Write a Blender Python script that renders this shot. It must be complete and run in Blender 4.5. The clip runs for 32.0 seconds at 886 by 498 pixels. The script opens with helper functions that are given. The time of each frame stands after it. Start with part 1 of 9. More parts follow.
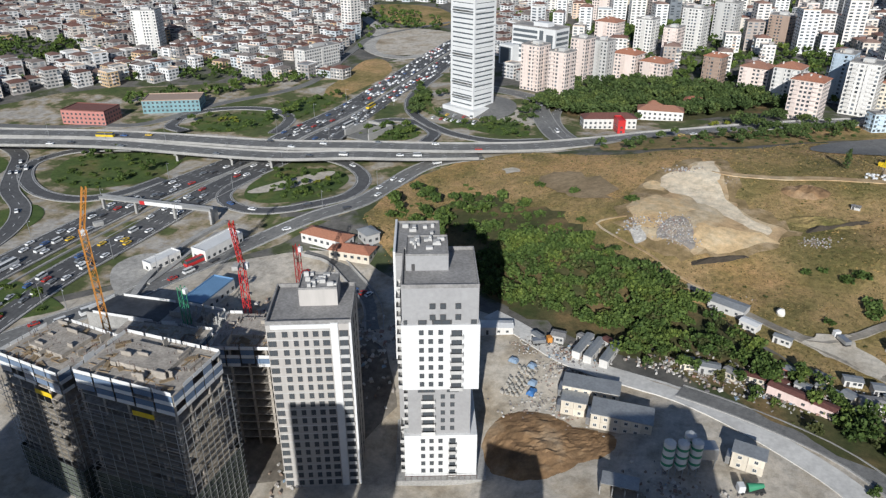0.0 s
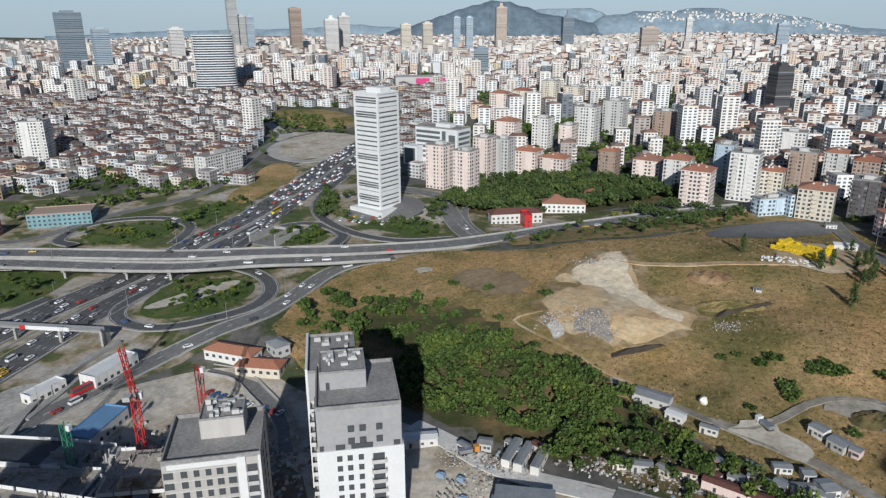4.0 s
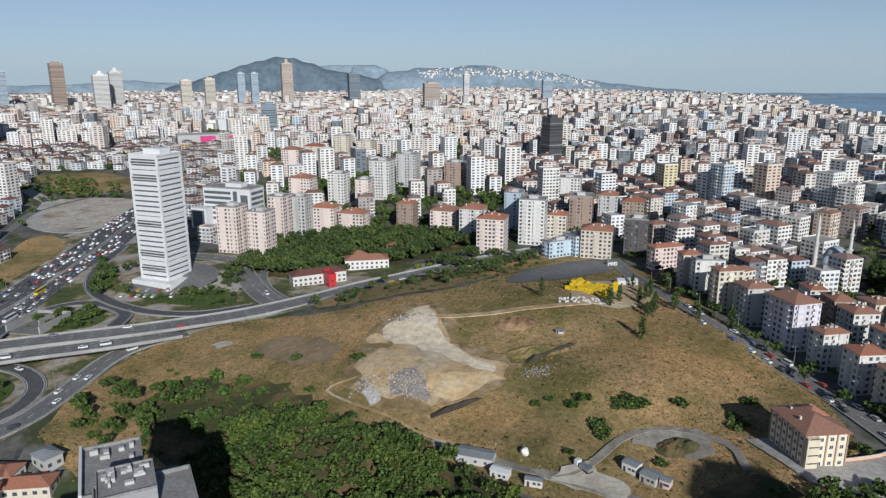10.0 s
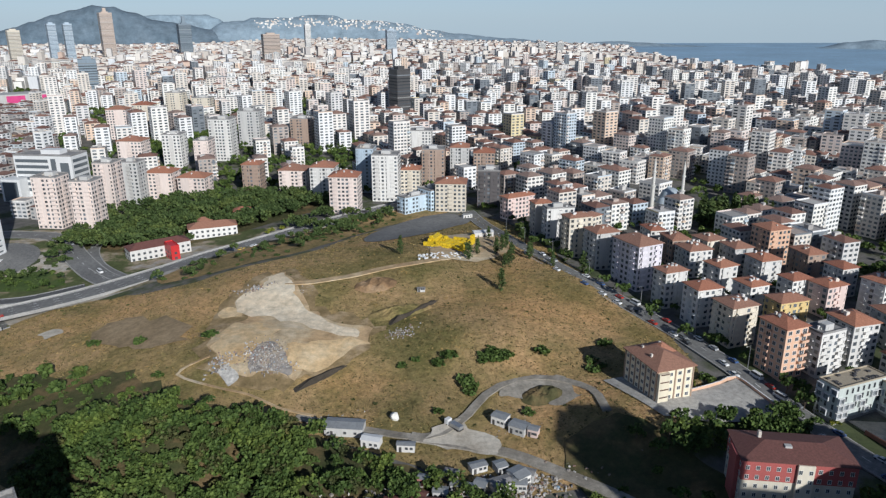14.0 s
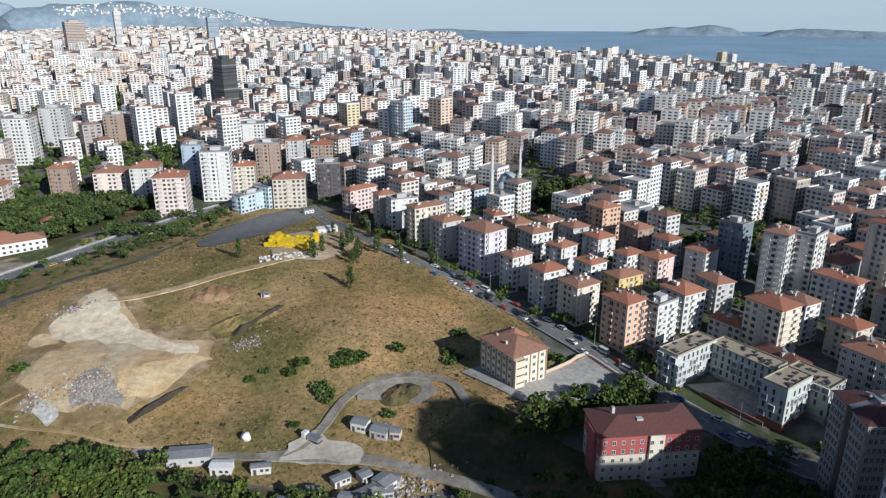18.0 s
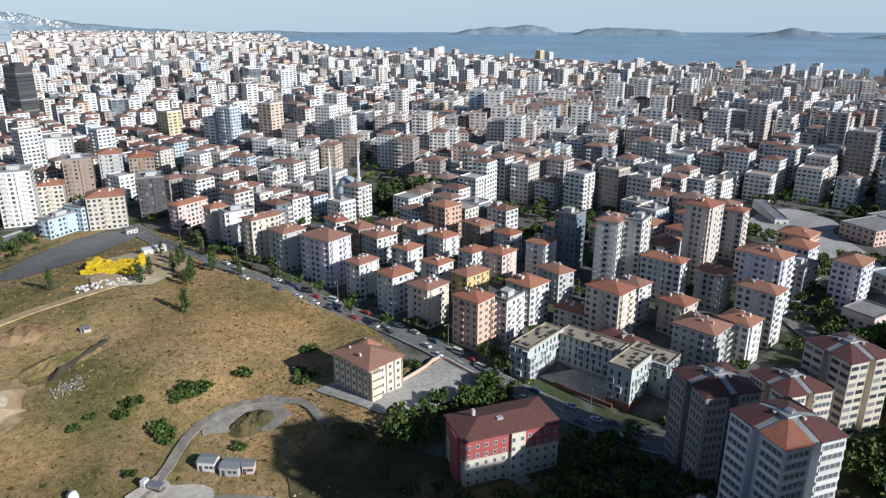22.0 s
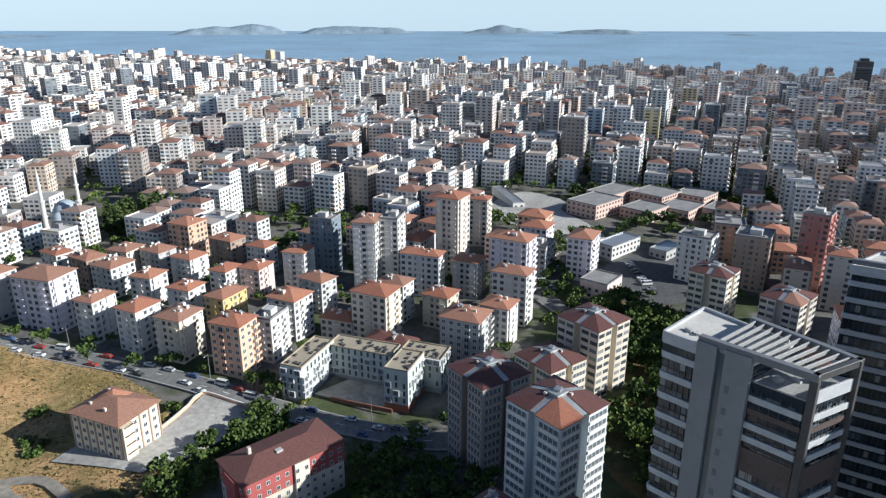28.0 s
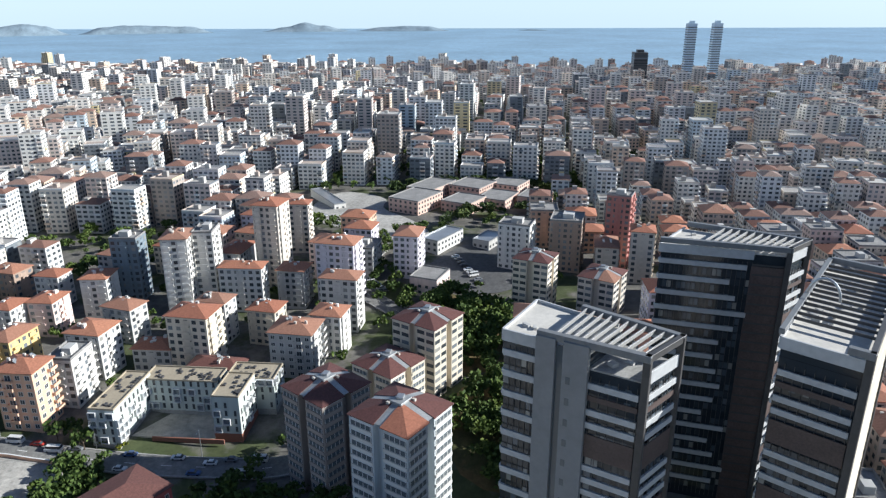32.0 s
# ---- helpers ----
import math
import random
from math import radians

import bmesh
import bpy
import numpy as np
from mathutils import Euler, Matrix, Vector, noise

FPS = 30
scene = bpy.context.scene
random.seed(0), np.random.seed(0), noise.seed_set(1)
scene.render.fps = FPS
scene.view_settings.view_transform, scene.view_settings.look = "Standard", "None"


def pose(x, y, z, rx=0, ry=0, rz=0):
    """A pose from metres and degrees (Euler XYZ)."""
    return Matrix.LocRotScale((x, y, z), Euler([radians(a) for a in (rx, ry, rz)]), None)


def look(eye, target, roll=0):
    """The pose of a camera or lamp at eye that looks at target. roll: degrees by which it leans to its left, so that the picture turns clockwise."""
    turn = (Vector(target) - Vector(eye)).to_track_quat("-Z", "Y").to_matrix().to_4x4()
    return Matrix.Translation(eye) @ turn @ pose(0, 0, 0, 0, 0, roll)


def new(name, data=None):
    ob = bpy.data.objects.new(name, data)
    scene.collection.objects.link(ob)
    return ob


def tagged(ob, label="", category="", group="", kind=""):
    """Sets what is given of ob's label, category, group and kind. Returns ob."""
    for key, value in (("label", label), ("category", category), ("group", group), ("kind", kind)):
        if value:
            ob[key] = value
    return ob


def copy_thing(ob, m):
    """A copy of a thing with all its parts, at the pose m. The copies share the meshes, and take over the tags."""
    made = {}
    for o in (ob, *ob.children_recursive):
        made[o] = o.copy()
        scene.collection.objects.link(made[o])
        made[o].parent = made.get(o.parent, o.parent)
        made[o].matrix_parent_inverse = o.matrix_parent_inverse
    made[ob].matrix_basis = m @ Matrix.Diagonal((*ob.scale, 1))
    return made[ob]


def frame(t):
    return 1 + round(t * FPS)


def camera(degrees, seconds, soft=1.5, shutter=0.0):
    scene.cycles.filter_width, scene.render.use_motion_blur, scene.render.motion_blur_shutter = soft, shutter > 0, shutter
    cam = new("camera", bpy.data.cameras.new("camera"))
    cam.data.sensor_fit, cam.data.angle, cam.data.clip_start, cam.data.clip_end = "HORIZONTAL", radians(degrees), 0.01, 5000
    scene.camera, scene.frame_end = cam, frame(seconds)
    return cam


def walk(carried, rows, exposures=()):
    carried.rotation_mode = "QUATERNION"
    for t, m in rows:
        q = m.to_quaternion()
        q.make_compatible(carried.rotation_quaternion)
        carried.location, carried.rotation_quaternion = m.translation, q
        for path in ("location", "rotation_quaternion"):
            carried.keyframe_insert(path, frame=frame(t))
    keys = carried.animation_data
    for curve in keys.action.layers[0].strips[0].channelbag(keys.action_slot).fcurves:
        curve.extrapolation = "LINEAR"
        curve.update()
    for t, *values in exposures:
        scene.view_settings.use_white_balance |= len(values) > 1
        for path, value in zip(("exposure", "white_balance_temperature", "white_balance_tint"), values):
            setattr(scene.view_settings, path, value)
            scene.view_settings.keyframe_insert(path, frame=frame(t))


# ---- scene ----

# ---------------------------------------------------------------- camera
cam = camera(64.84, 32.0, soft=1.3)
PATH = [
    (0, 7.17, -21.14, 132.38, -21.153, 26.390, 0.055),
    (0.5, 6.57, -19.89, 132.19, -20.246, 25.518, -0.002),
    (1, 6.32, -18.69, 132.00, -19.353, 24.606, -0.082),
    (1.5, 5.91, -17.63, 131.95, -18.373, 23.647, -0.119),
    (2, 5.29, -16.54, 132.09, -17.380, 22.666, -0.156),
    (2.5, 4.58, -15.35, 132.04, -16.356, 21.655, -0.156),
    (3, 4.12, -14.19, 131.93, -15.365, 20.628, -0.226),
    (3.5, 3.53, -12.87, 131.90, -14.376, 19.613, -0.234),
    (5.5, 2.27, -8.05, 131.71, -9.939, 15.495, -0.215),
    (6, 1.95, -6.71, 131.60, -8.745, 14.539, -0.196),
    (6.5, 1.64, -5.60, 131.62, -7.344, 14.080, -0.167),
    (7, 1.14, -4.68, 131.63, -5.501, 14.094, -0.036),
    (7.5, 0.78, -3.83, 131.84, -3.948, 14.147, -0.006),
    (8, 0.59, -2.30, 131.89, -2.651, 14.211, 0.018),
    (8.5, 0.32, -0.83, 131.79, -1.523, 14.229, 0.041),
    (9, 0.00, -0.00, 131.99, 0.000, 14.277, 0.117),
    (9.5, -0.16, 1.02, 132.02, 1.622, 14.317, 0.099),
    (10, 0.04, 2.61, 132.28, 3.542, 14.380, 0.012),
    (10.5, 0.40, 4.26, 132.54, 5.333, 14.442, -0.150),
    (11, 0.38, 5.72, 132.54, 6.794, 14.457, -0.094),
    (11.5, 0.28, 7.14, 132.46, 8.224, 14.450, -0.039),
    (12, 0.20, 8.53, 132.29, 9.612, 14.568, -0.023),
    (12.5, 0.30, 9.63, 132.35, 11.224, 15.040, -0.034),
    (13, 0.35, 10.84, 132.37, 13.031, 16.136, -0.037),
    (13.5, 0.49, 12.16, 132.40, 14.444, 17.434, -0.038),
    (15.5, 1.68, 17.78, 132.28, 21.214, 19.158, 0.004),
    (16, 2.00, 19.10, 132.25, 23.297, 19.154, 0.073),
    (16.5, 2.07, 20.53, 132.32, 25.429, 19.151, 0.210),
    (17, 2.47, 21.84, 132.27, 27.074, 19.131, 0.195),
    (17.5, 3.24, 22.97, 132.16, 28.077, 19.134, 0.169),
    (18, 3.62, 24.23, 131.89, 29.365, 19.097, 0.149),
    (18.5, 4.24, 25.84, 131.68, 31.018, 19.101, 0.168),
    (19, 4.87, 26.87, 131.61, 32.622, 19.093, 0.165),
    (19.5, 5.35, 27.74, 131.69, 34.246, 19.074, 0.195),
    (20, 6.09, 28.60, 131.54, 35.679, 19.045, 0.085),
    (20.5, 6.55, 29.25, 131.50, 37.086, 19.008, -0.008),
    (21, 7.09, 30.18, 131.50, 38.930, 19.003, -0.015),
    (21.5, 7.53, 31.01, 131.47, 40.954, 18.985, 0.014),
    (22, 8.10, 31.98, 131.43, 42.901, 18.992, 0.036),
    (22.5, 8.60, 32.65, 131.33, 44.671, 18.964, -0.030),
    (23, 9.23, 33.24, 131.43, 46.195, 18.983, -0.072),
    (23.5, 9.77, 34.06, 131.49, 47.765, 19.007, -0.050),
    (24, 10.40, 34.78, 131.51, 49.268, 19.022, 0.039),
    (24.5, 11.17, 35.56, 131.47, 50.864, 19.038, 0.056),
    (25, 11.82, 36.30, 131.35, 52.916, 19.023, 0.077),
    (25.5, 12.61, 37.14, 131.30, 55.035, 19.034, 0.028),
    (27.5, 15.35, 39.89, 131.46, 62.158, 19.075, 0.060),
    (28, 16.19, 40.43, 131.44, 64.005, 19.071, 0.041),
    (28.5, 17.11, 40.96, 131.51, 65.822, 19.096, 0.017),
    (29, 18.20, 41.52, 131.41, 67.626, 19.125, -0.032),
    (29.5, 19.19, 42.09, 131.36, 69.295, 19.150, -0.056),
    (30, 19.74, 42.59, 131.57, 71.035, 19.217, -0.016),
    (30.5, 20.89, 43.03, 131.33, 72.871, 19.225, -0.044),
    (31, 22.20, 43.40, 130.99, 74.941, 19.235, -0.035),
    (31.5, 23.04, 43.73, 130.83, 77.008, 19.233, -0.112),
    (32, 23.85, 44.08, 130.85, 79.211, 19.273, -0.128),
]


def eye_pose(x, y, z, heading, down, lean):
    """heading: degrees clockwise from +y; down: degrees below level."""
    return pose(x, y, z, 0, 0, -heading) @ pose(0, 0, 0, 90 - down) @ pose(0, 0, 0, 0, 0, lean)


walk(cam, [(t, eye_pose(*p)) for t, *p in PATH],
     exposures=[(0.0, 0.12, 6350, 10), (3.0, -0.06, 6300, 9), (6.0, -0.25, 6250, 10), (13.0, -0.14, 6200, 10), (19.0, 0.1, 6150, 10), (25.0, 0.33, 6150, 9), (32.0, 0.74, 6250, 8)])

# ---------------------------------------------------------------- light
SUN_HEADING, SUN_HEIGHT = 168.0, 24.5
world = bpy.data.worlds.new("sky")
scene.world = world
world.use_nodes = True
wn, wl = world.node_tree.nodes, world.node_tree.links
sky = wn.new("ShaderNodeTexSky")
sky.sky_type, sky.sun_disc = "NISHITA", False
sky.sun_elevation, sky.sun_rotation = radians(SUN_HEIGHT), radians(SUN_HEADING)
sky.air_density, sky.dust_density, sky.ozone_density, sky.altitude = 0.55, 0.2, 1.8, 0
# summer haze that thickens towards the horizon
_tc, _sep = wn.new("ShaderNodeTexCoord"), wn.new("ShaderNodeSeparateXYZ")
wl.new(_tc.outputs["Generated"], _sep.inputs[0])
_up = wn.new("ShaderNodeMath")
_up.operation, _up.use_clamp = "SUBTRACT", True
_up.inputs[0].default_value = 1.0
wl.new(_sep.outputs["Z"], _up.inputs[1])
_pow = wn.new("ShaderNodeMath")
_pow.operation = "POWER"
_pow.inputs[1].default_value = 5.0
wl.new(_up.outputs[0], _pow.inputs[0])
_veil = wn.new("ShaderNodeMath")
_veil.operation = "MULTIPLY"
_veil.inputs[1].default_value = 0.8
wl.new(_pow.outputs[0], _veil.inputs[0])
_mix = wn.new("ShaderNodeMix")
_mix.data_type = "RGBA"
_mix.inputs[7].default_value = (4.95, 6.25, 7.3, 1)
wl.new(_veil.outputs[0], _mix.inputs[0])
wl.new(sky.outputs[0], _mix.inputs[6])
wl.new(_mix.outputs[2], wn["Background"].inputs[0])
wn["Background"].inputs[1].default_value = 0.088

lamp = bpy.data.lights.new("sun", "SUN")
lamp.energy, lamp.angle, lamp.color = 4.85, radians(0.6), (1.0, 0.985, 0.94)
sun = new("sun", lamp)
_h, _e = radians(SUN_HEADING), radians(SUN_HEIGHT)
sun.matrix_world = look((math.sin(_h) * math.cos(_e) * 400, math.cos(_h) * math.cos(_e) * 400, math.sin(_e) * 400 + 100), (0, 0, 100))

# ---------------------------------------------------------------- materials
def nodes_of(name):
    m = bpy.data.materials.new(name)
    m.use_nodes = True
    nt = m.node_tree
    return m, nt.nodes, nt.links, nt.nodes["Principled BSDF"]


def ramp(n, stops):
    r = n.new("ShaderNodeValToRGB")
    e = r.color_ramp.elements
    while len(e) < len(stops):
        e.new(0.5)
    for el, (p, c) in zip(e, stops):
        el.position, el.color = p, (*c, 1)
    return r


def noise_tex(n, l, scale, detail=4, rough=0.6, coords="Object"):
    tc = n.new("ShaderNodeTexCoord")
    t = n.new("ShaderNodeTexNoise")
    t.inputs["Scale"].default_value, t.inputs["Detail"].default_value, t.inputs["Roughness"].default_value = scale, detail, rough
    l.new(tc.outputs[coords], t.inputs["Vector"])
    return t


def mix_rgb(n, l, a, b, fac, mode="MIX"):
    m = n.new("ShaderNodeMix")
    m.data_type, m.blend_type = "RGBA", mode
    for sock, v in ((m.inputs[0], fac), (m.inputs[6], a), (m.inputs[7], b)):
        if hasattr(v, "is_linked"):
            l.new(v, sock)
        elif isinstance(v, (int, float)):
            sock.default_value = v
        else:
            sock.default_value = (*v, 1)
    return m.outputs[2]


def bump(n, l, height, strength, dist, bsdf):
    b = n.new("ShaderNodeBump")
    b.inputs["Strength"].default_value, b.inputs["Distance"].default_value = strength, dist
    l.new(height, b.inputs["Height"])
    l.new(b.outputs[0], bsdf.inputs["Normal"])


def plain(name, colour, rough=0.7, metal=0.0, grain=3.0, vary=0.18, spot=0.12, relief=0.0):
    """A surface with fine grain and wide stains round one colour."""
    m, n, l, b = nodes_of(name)
    a = noise_tex(n, l, grain, 5)
    w = noise_tex(n, l, spot, 3)
    dark = tuple(c * (1 - vary) for c in colour)
    lite = tuple(min(1, c * (1 + vary * 0.6)) for c in colour)
    r1 = ramp(n, [(0.3, dark), (0.7, lite)])
    l.new(a.outputs[0], r1.inputs[0])
    r2 = ramp(n, [(0.35, (1 - vary,) * 3), (0.65, (1, 1, 1))])
    l.new(w.outputs[0], r2.inputs[0])
    l.new(mix_rgb(n, l, r1.outputs[0], r2.outputs[0], 1.0, "MULTIPLY"), b.inputs["Base Color"])
    b.inputs["Roughness"].default_value, b.inputs["Metallic"].default_value = rough, metal
    if relief:
        bump(n, l, a.outputs[0], 0.6, relief, b)
    return m


def random_walls(name, stops, rough=0.8, per="island", streak=0.16):
    """Painted render whose tint differs from house to house, with rain streaks and patches."""
    m, n, l, b = nodes_of(name)
    r = ramp(n, stops)
    r.color_ramp.interpolation = "CONSTANT"
    if per == "island":
        g = n.new("ShaderNodeNewGeometry")
        l.new(g.outputs["Random Per Island"], r.inputs[0])
    else:
        g = n.new("ShaderNodeObjectInfo")
        l.new(g.outputs["Random"], r.inputs[0])
    tc = n.new("ShaderNodeTexCoord")
    mp = n.new("ShaderNodeMapping")
    mp.inputs["Scale"].default_value = (0.9, 0.9, 0.12)
    l.new(tc.outputs["Object"], mp.inputs[0])
    t = n.new("ShaderNodeTexNoise")
    t.inputs["Scale"].default_value, t.inputs["Detail"].default_value = 0.8, 5
    l.new(mp.outputs[0], t.inputs["Vector"])
    r2 = ramp(n, [(0.3, (1 - streak,) * 3), (0.62, (1, 1, 1))])
    l.new(t.outputs[0], r2.inputs[0])
    l.new(mix_rgb(n, l, r.outputs[0], r2.outputs[0], 1.0, "MULTIPLY"), b.inputs["Base Color"])
    b.inputs["Roughness"].default_value = rough
    return m


def tile_roof(name, stops, per="island"):
    m, n, l, b = nodes_of(name)
    r = ramp(n, stops)
    if per == "island":
        g = n.new("ShaderNodeNewGeometry")
        l.new(g.outputs["Random Per Island"], r.inputs[0])
    else:
        g = n.new("ShaderNodeObjectInfo")
        l.new(g.outputs["Random"], r.inputs[0])
    a = noise_tex(n, l, 1.6, 6)
    r2 = ramp(n, [(0.3, (0.66, 0.64, 0.62)), (0.65, (1.05, 1.03, 1.0))])
    l.new(a.outputs[0], r2.inputs[0])
    l.new(mix_rgb(n, l, r.outputs[0], r2.outputs[0], 1.0, "MULTIPLY"), b.inputs["Base Color"])
    b.inputs["Roughness"].default_value = 0.85
    w = n.new("ShaderNodeTexWave")
    w.inputs["Scale"].default_value = 1.1
    tc = n.new("ShaderNodeTexCoord")
    l.new(tc.outputs["Object"], w.inputs["Vector"])
    bump(n, l, w.outputs[0], 0.35, 0.06, b)
    return m


def glass_dark(name, colour=(0.05, 0.07, 0.09), rough=0.12):
    m, n, l, b = nodes_of(name)
    g = n.new("ShaderNodeNewGeometry")
    r = ramp(n, [(0.0, tuple(c * 0.5 for c in colour)), (0.6, colour), (0.85, tuple(c * 2.2 for c in colour)), (1.0, (0.3, 0.29, 0.26))])
    l.new(g.outputs["Random Per Island"], r.inputs[0])
    l.new(r.outputs[0], b.inputs["Base Color"])
    b.inputs["Roughness"].default_value = rough
    return m


def ground_mix(name, stops, scale, fine, relief=0.15, rough=0.95):
    """Earth and growth: patches at one size, mottling at another."""
    m, n, l, b = nodes_of(name)
    a = noise_tex(n, l, scale, 6, 0.62)
    r = ramp(n, stops)
    l.new(a.outputs[0], r.inputs[0])
    f = noise_tex(n, l, fine * 0.45, 9, 0.8)
    r2 = ramp(n, [(0.32, (0.55, 0.56, 0.56)), (0.66, (1.2, 1.19, 1.18))])
    l.new(f.outputs[0], r2.inputs[0])
    l.new(mix_rgb(n, l, r.outputs[0], r2.outputs[0], 1.0, "MULTIPLY"), b.inputs["Base Color"])
    b.inputs["Roughness"].default_value = rough
    b.inputs["Specular IOR Level"].default_value = 0.2
    bump(n, l, f.outputs[0], 0.8, relief, b)
    return m


def leaves(name, dark, lite):
    m, n, l, b = nodes_of(name)
    g = n.new("ShaderNodeNewGeometry")
    r = ramp(n, [(0.0, dark), (1.0, lite)])
    l.new(g.outputs["Random Per Island"], r.inputs[0])
    a = noise_tex(n, l, 0.07, 4)
    r2 = ramp(n, [(0.32, (0.5, 0.58, 0.5)), (0.5, (0.82, 0.86, 0.8)), (0.68, (1.22, 1.1, 0.85))])
    l.new(a.outputs[0], r2.inputs[0])
    l.new(mix_rgb(n, l, r.outputs[0], r2.outputs[0], 1.0, "MULTIPLY"), b.inputs["Base Color"])
    b.inputs["Roughness"].default_value = 0.75
    b.inputs["Specular IOR Level"].default_value = 0.25
    return m


M_CITY = ground_mix("city ground", [(0.3, (0.10, 0.097, 0.09)), (0.48, (0.17, 0.16, 0.145)), (0.56, (0.08, 0.095, 0.045)), (0.8, (0.05, 0.07, 0.03))], 0.03, 0.4)
def field_mix(name):
    """Dry hilltop grass: straw, rust and olive patches with clumps and bare streaks."""
    m, n, l, b = nodes_of(name)
    a = noise_tex(n, l, 0.028, 8, 0.68)
    r = ramp(n, [(0.28, (0.105, 0.10, 0.04)), (0.40, (0.195, 0.162, 0.07)), (0.50, (0.30, 0.22, 0.108)), (0.59, (0.385, 0.265, 0.14)), (0.70, (0.235, 0.188, 0.082))])
    l.new(a.outputs[0], r.inputs[0])
    w = noise_tex(n, l, 0.011, 5, 0.6)
    rw = ramp(n, [(0.38, (0.76, 0.82, 0.68)), (0.5, (1.1, 1.07, 1.04)), (0.62, (1.3, 1.15, 1.05))])
    l.new(w.outputs[0], rw.inputs[0])
    f = noise_tex(n, l, 0.42, 10, 0.82)
    rf = ramp(n, [(0.34, (0.48, 0.49, 0.48)), (0.5, (1.0, 1.0, 0.99)), (0.66, (1.5, 1.47, 1.43))])
    l.new(f.outputs[0], rf.inputs[0])
    c = mix_rgb(n, l, r.outputs[0], rw.outputs[0], 1.0, "MULTIPLY")
    l.new(mix_rgb(n, l, c, rf.outputs[0], 1.0, "MULTIPLY"), b.inputs["Base Color"])
    b.inputs["Roughness"].default_value = 0.95
    b.inputs["Specular IOR Level"].default_value = 0.15
    bump(n, l, f.outputs[0], 1.0, 0.5, b)
    return m


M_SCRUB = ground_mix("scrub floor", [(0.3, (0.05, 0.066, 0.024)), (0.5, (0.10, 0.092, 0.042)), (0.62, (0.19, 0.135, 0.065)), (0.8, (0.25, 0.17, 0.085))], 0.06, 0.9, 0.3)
M_FIELD = field_mix("dry grass")
M_LAWN = ground_mix("lawn", [(0.3, (0.055, 0.095, 0.026)), (0.52, (0.09, 0.128, 0.038)), (0.68, (0.17, 0.15, 0.06))], 0.05, 0.8, 0.2)
M_SAND = ground_mix("pale earth", [(0.3, (0.36, 0.23, 0.12)), (0.48, (0.50, 0.36, 0.21)), (0.58, (0.56, 0.45, 0.30)), (0.75, (0.60, 0.53, 0.42))], 0.045, 0.5, 0.3)
M_DUST = ground_mix("site dust", [(0.3, (0.28, 0.22, 0.15)), (0.42, (0.44, 0.38, 0.30)), (0.58, (0.55, 0.50, 0.43)), (0.75, (0.30, 0.27, 0.23))], 0.05, 0.5, 0.3)
M_EARTH = ground_mix("dug earth", [(0.3, (0.17, 0.105, 0.06)), (0.5, (0.29, 0.18, 0.095)), (0.62, (0.37, 0.26, 0.16)), (0.8, (0.42, 0.36, 0.28))], 0.07, 0.6, 0.4)
M_GRAVEL = ground_mix("grey gravel", [(0.3, (0.34, 0.325, 0.30)), (0.6, (0.48, 0.46, 0.425)), (0.8, (0.58, 0.56, 0.52))], 0.05, 1.0, 0.15)
M_VERGE = ground_mix("junction ground", [(0.3, (0.07, 0.10, 0.035)), (0.46, (0.11, 0.125, 0.05)), (0.51, (0.33, 0.27, 0.18)), (0.58, (0.45, 0.42, 0.38)), (0.75, (0.32, 0.26, 0.16))], 0.03, 0.5)
M_TRACK = ground_mix("pale track", [(0.3, (0.42, 0.37, 0.30)), (0.55, (0.56, 0.51, 0.43)), (0.8, (0.64, 0.60, 0.53))], 0.08, 0.9, 0.12)
M_DIRT_ROAD = ground_mix("grey dirt track", [(0.3, (0.21, 0.185, 0.15)), (0.5, (0.31, 0.28, 0.235)), (0.7, (0.42, 0.385, 0.33))], 0.1, 0.9, 0.12)
M_PALE_SAND = ground_mix("pale trodden sand", [(0.3, (0.62, 0.50, 0.35)), (0.55, (0.72, 0.62, 0.47)), (0.8, (0.74, 0.68, 0.56))], 0.08, 0.6, 0.2)
M_ASPHALT = ground_mix("asphalt", [(0.3, (0.09, 0.09, 0.093)), (0.6, (0.125, 0.125, 0.127)), (0.85, (0.165, 0.163, 0.16))], 0.04, 1.2, 0.02, 0.85)
M_ASPHALT_PALE = ground_mix("worn asphalt", [(0.3, (0.16, 0.158, 0.155)), (0.6, (0.22, 0.218, 0.21)), (0.85, (0.29, 0.28, 0.27))], 0.04, 1.2, 0.02, 0.88)
M_CONCRETE = plain("concrete", (0.38, 0.37, 0.35), 0.85, 0, 1.5, 0.25, 0.1, 0.02)
M_PAINT = plain("road paint", (0.75, 0.75, 0.73), 0.7, 0, 4, 0.2)
# pale blue base carries the haze over the water
M_SEA = plain("sea", (0.29, 0.44, 0.56), 0.4, 0, 0.05, 0.25, 0.003, 0.6)
M_WALLS = random_walls("city walls", [(0.0, (0.73, 0.69, 0.64)), (0.16, (0.76, 0.755, 0.74)), (0.34, (0.65, 0.59, 0.52)), (0.46, (0.77, 0.745, 0.69)), (0.58, (0.62, 0.60, 0.58)), (0.66, (0.68, 0.52, 0.40)), (0.74, (0.66, 0.56, 0.51)), (0.82, (0.40, 0.34, 0.30)), (0.88, (0.17, 0.19, 0.21)), (0.94, (0.50, 0.57, 0.62)), (0.985, (0.66, 0.56, 0.34))])
M_OLD_TILES = tile_roof("weathered brown tiles", [(0.0, (0.11, 0.06, 0.05)), (0.45, (0.20, 0.10, 0.078)), (0.7, (0.17, 0.12, 0.105)), (1.0, (0.24, 0.215, 0.20))])
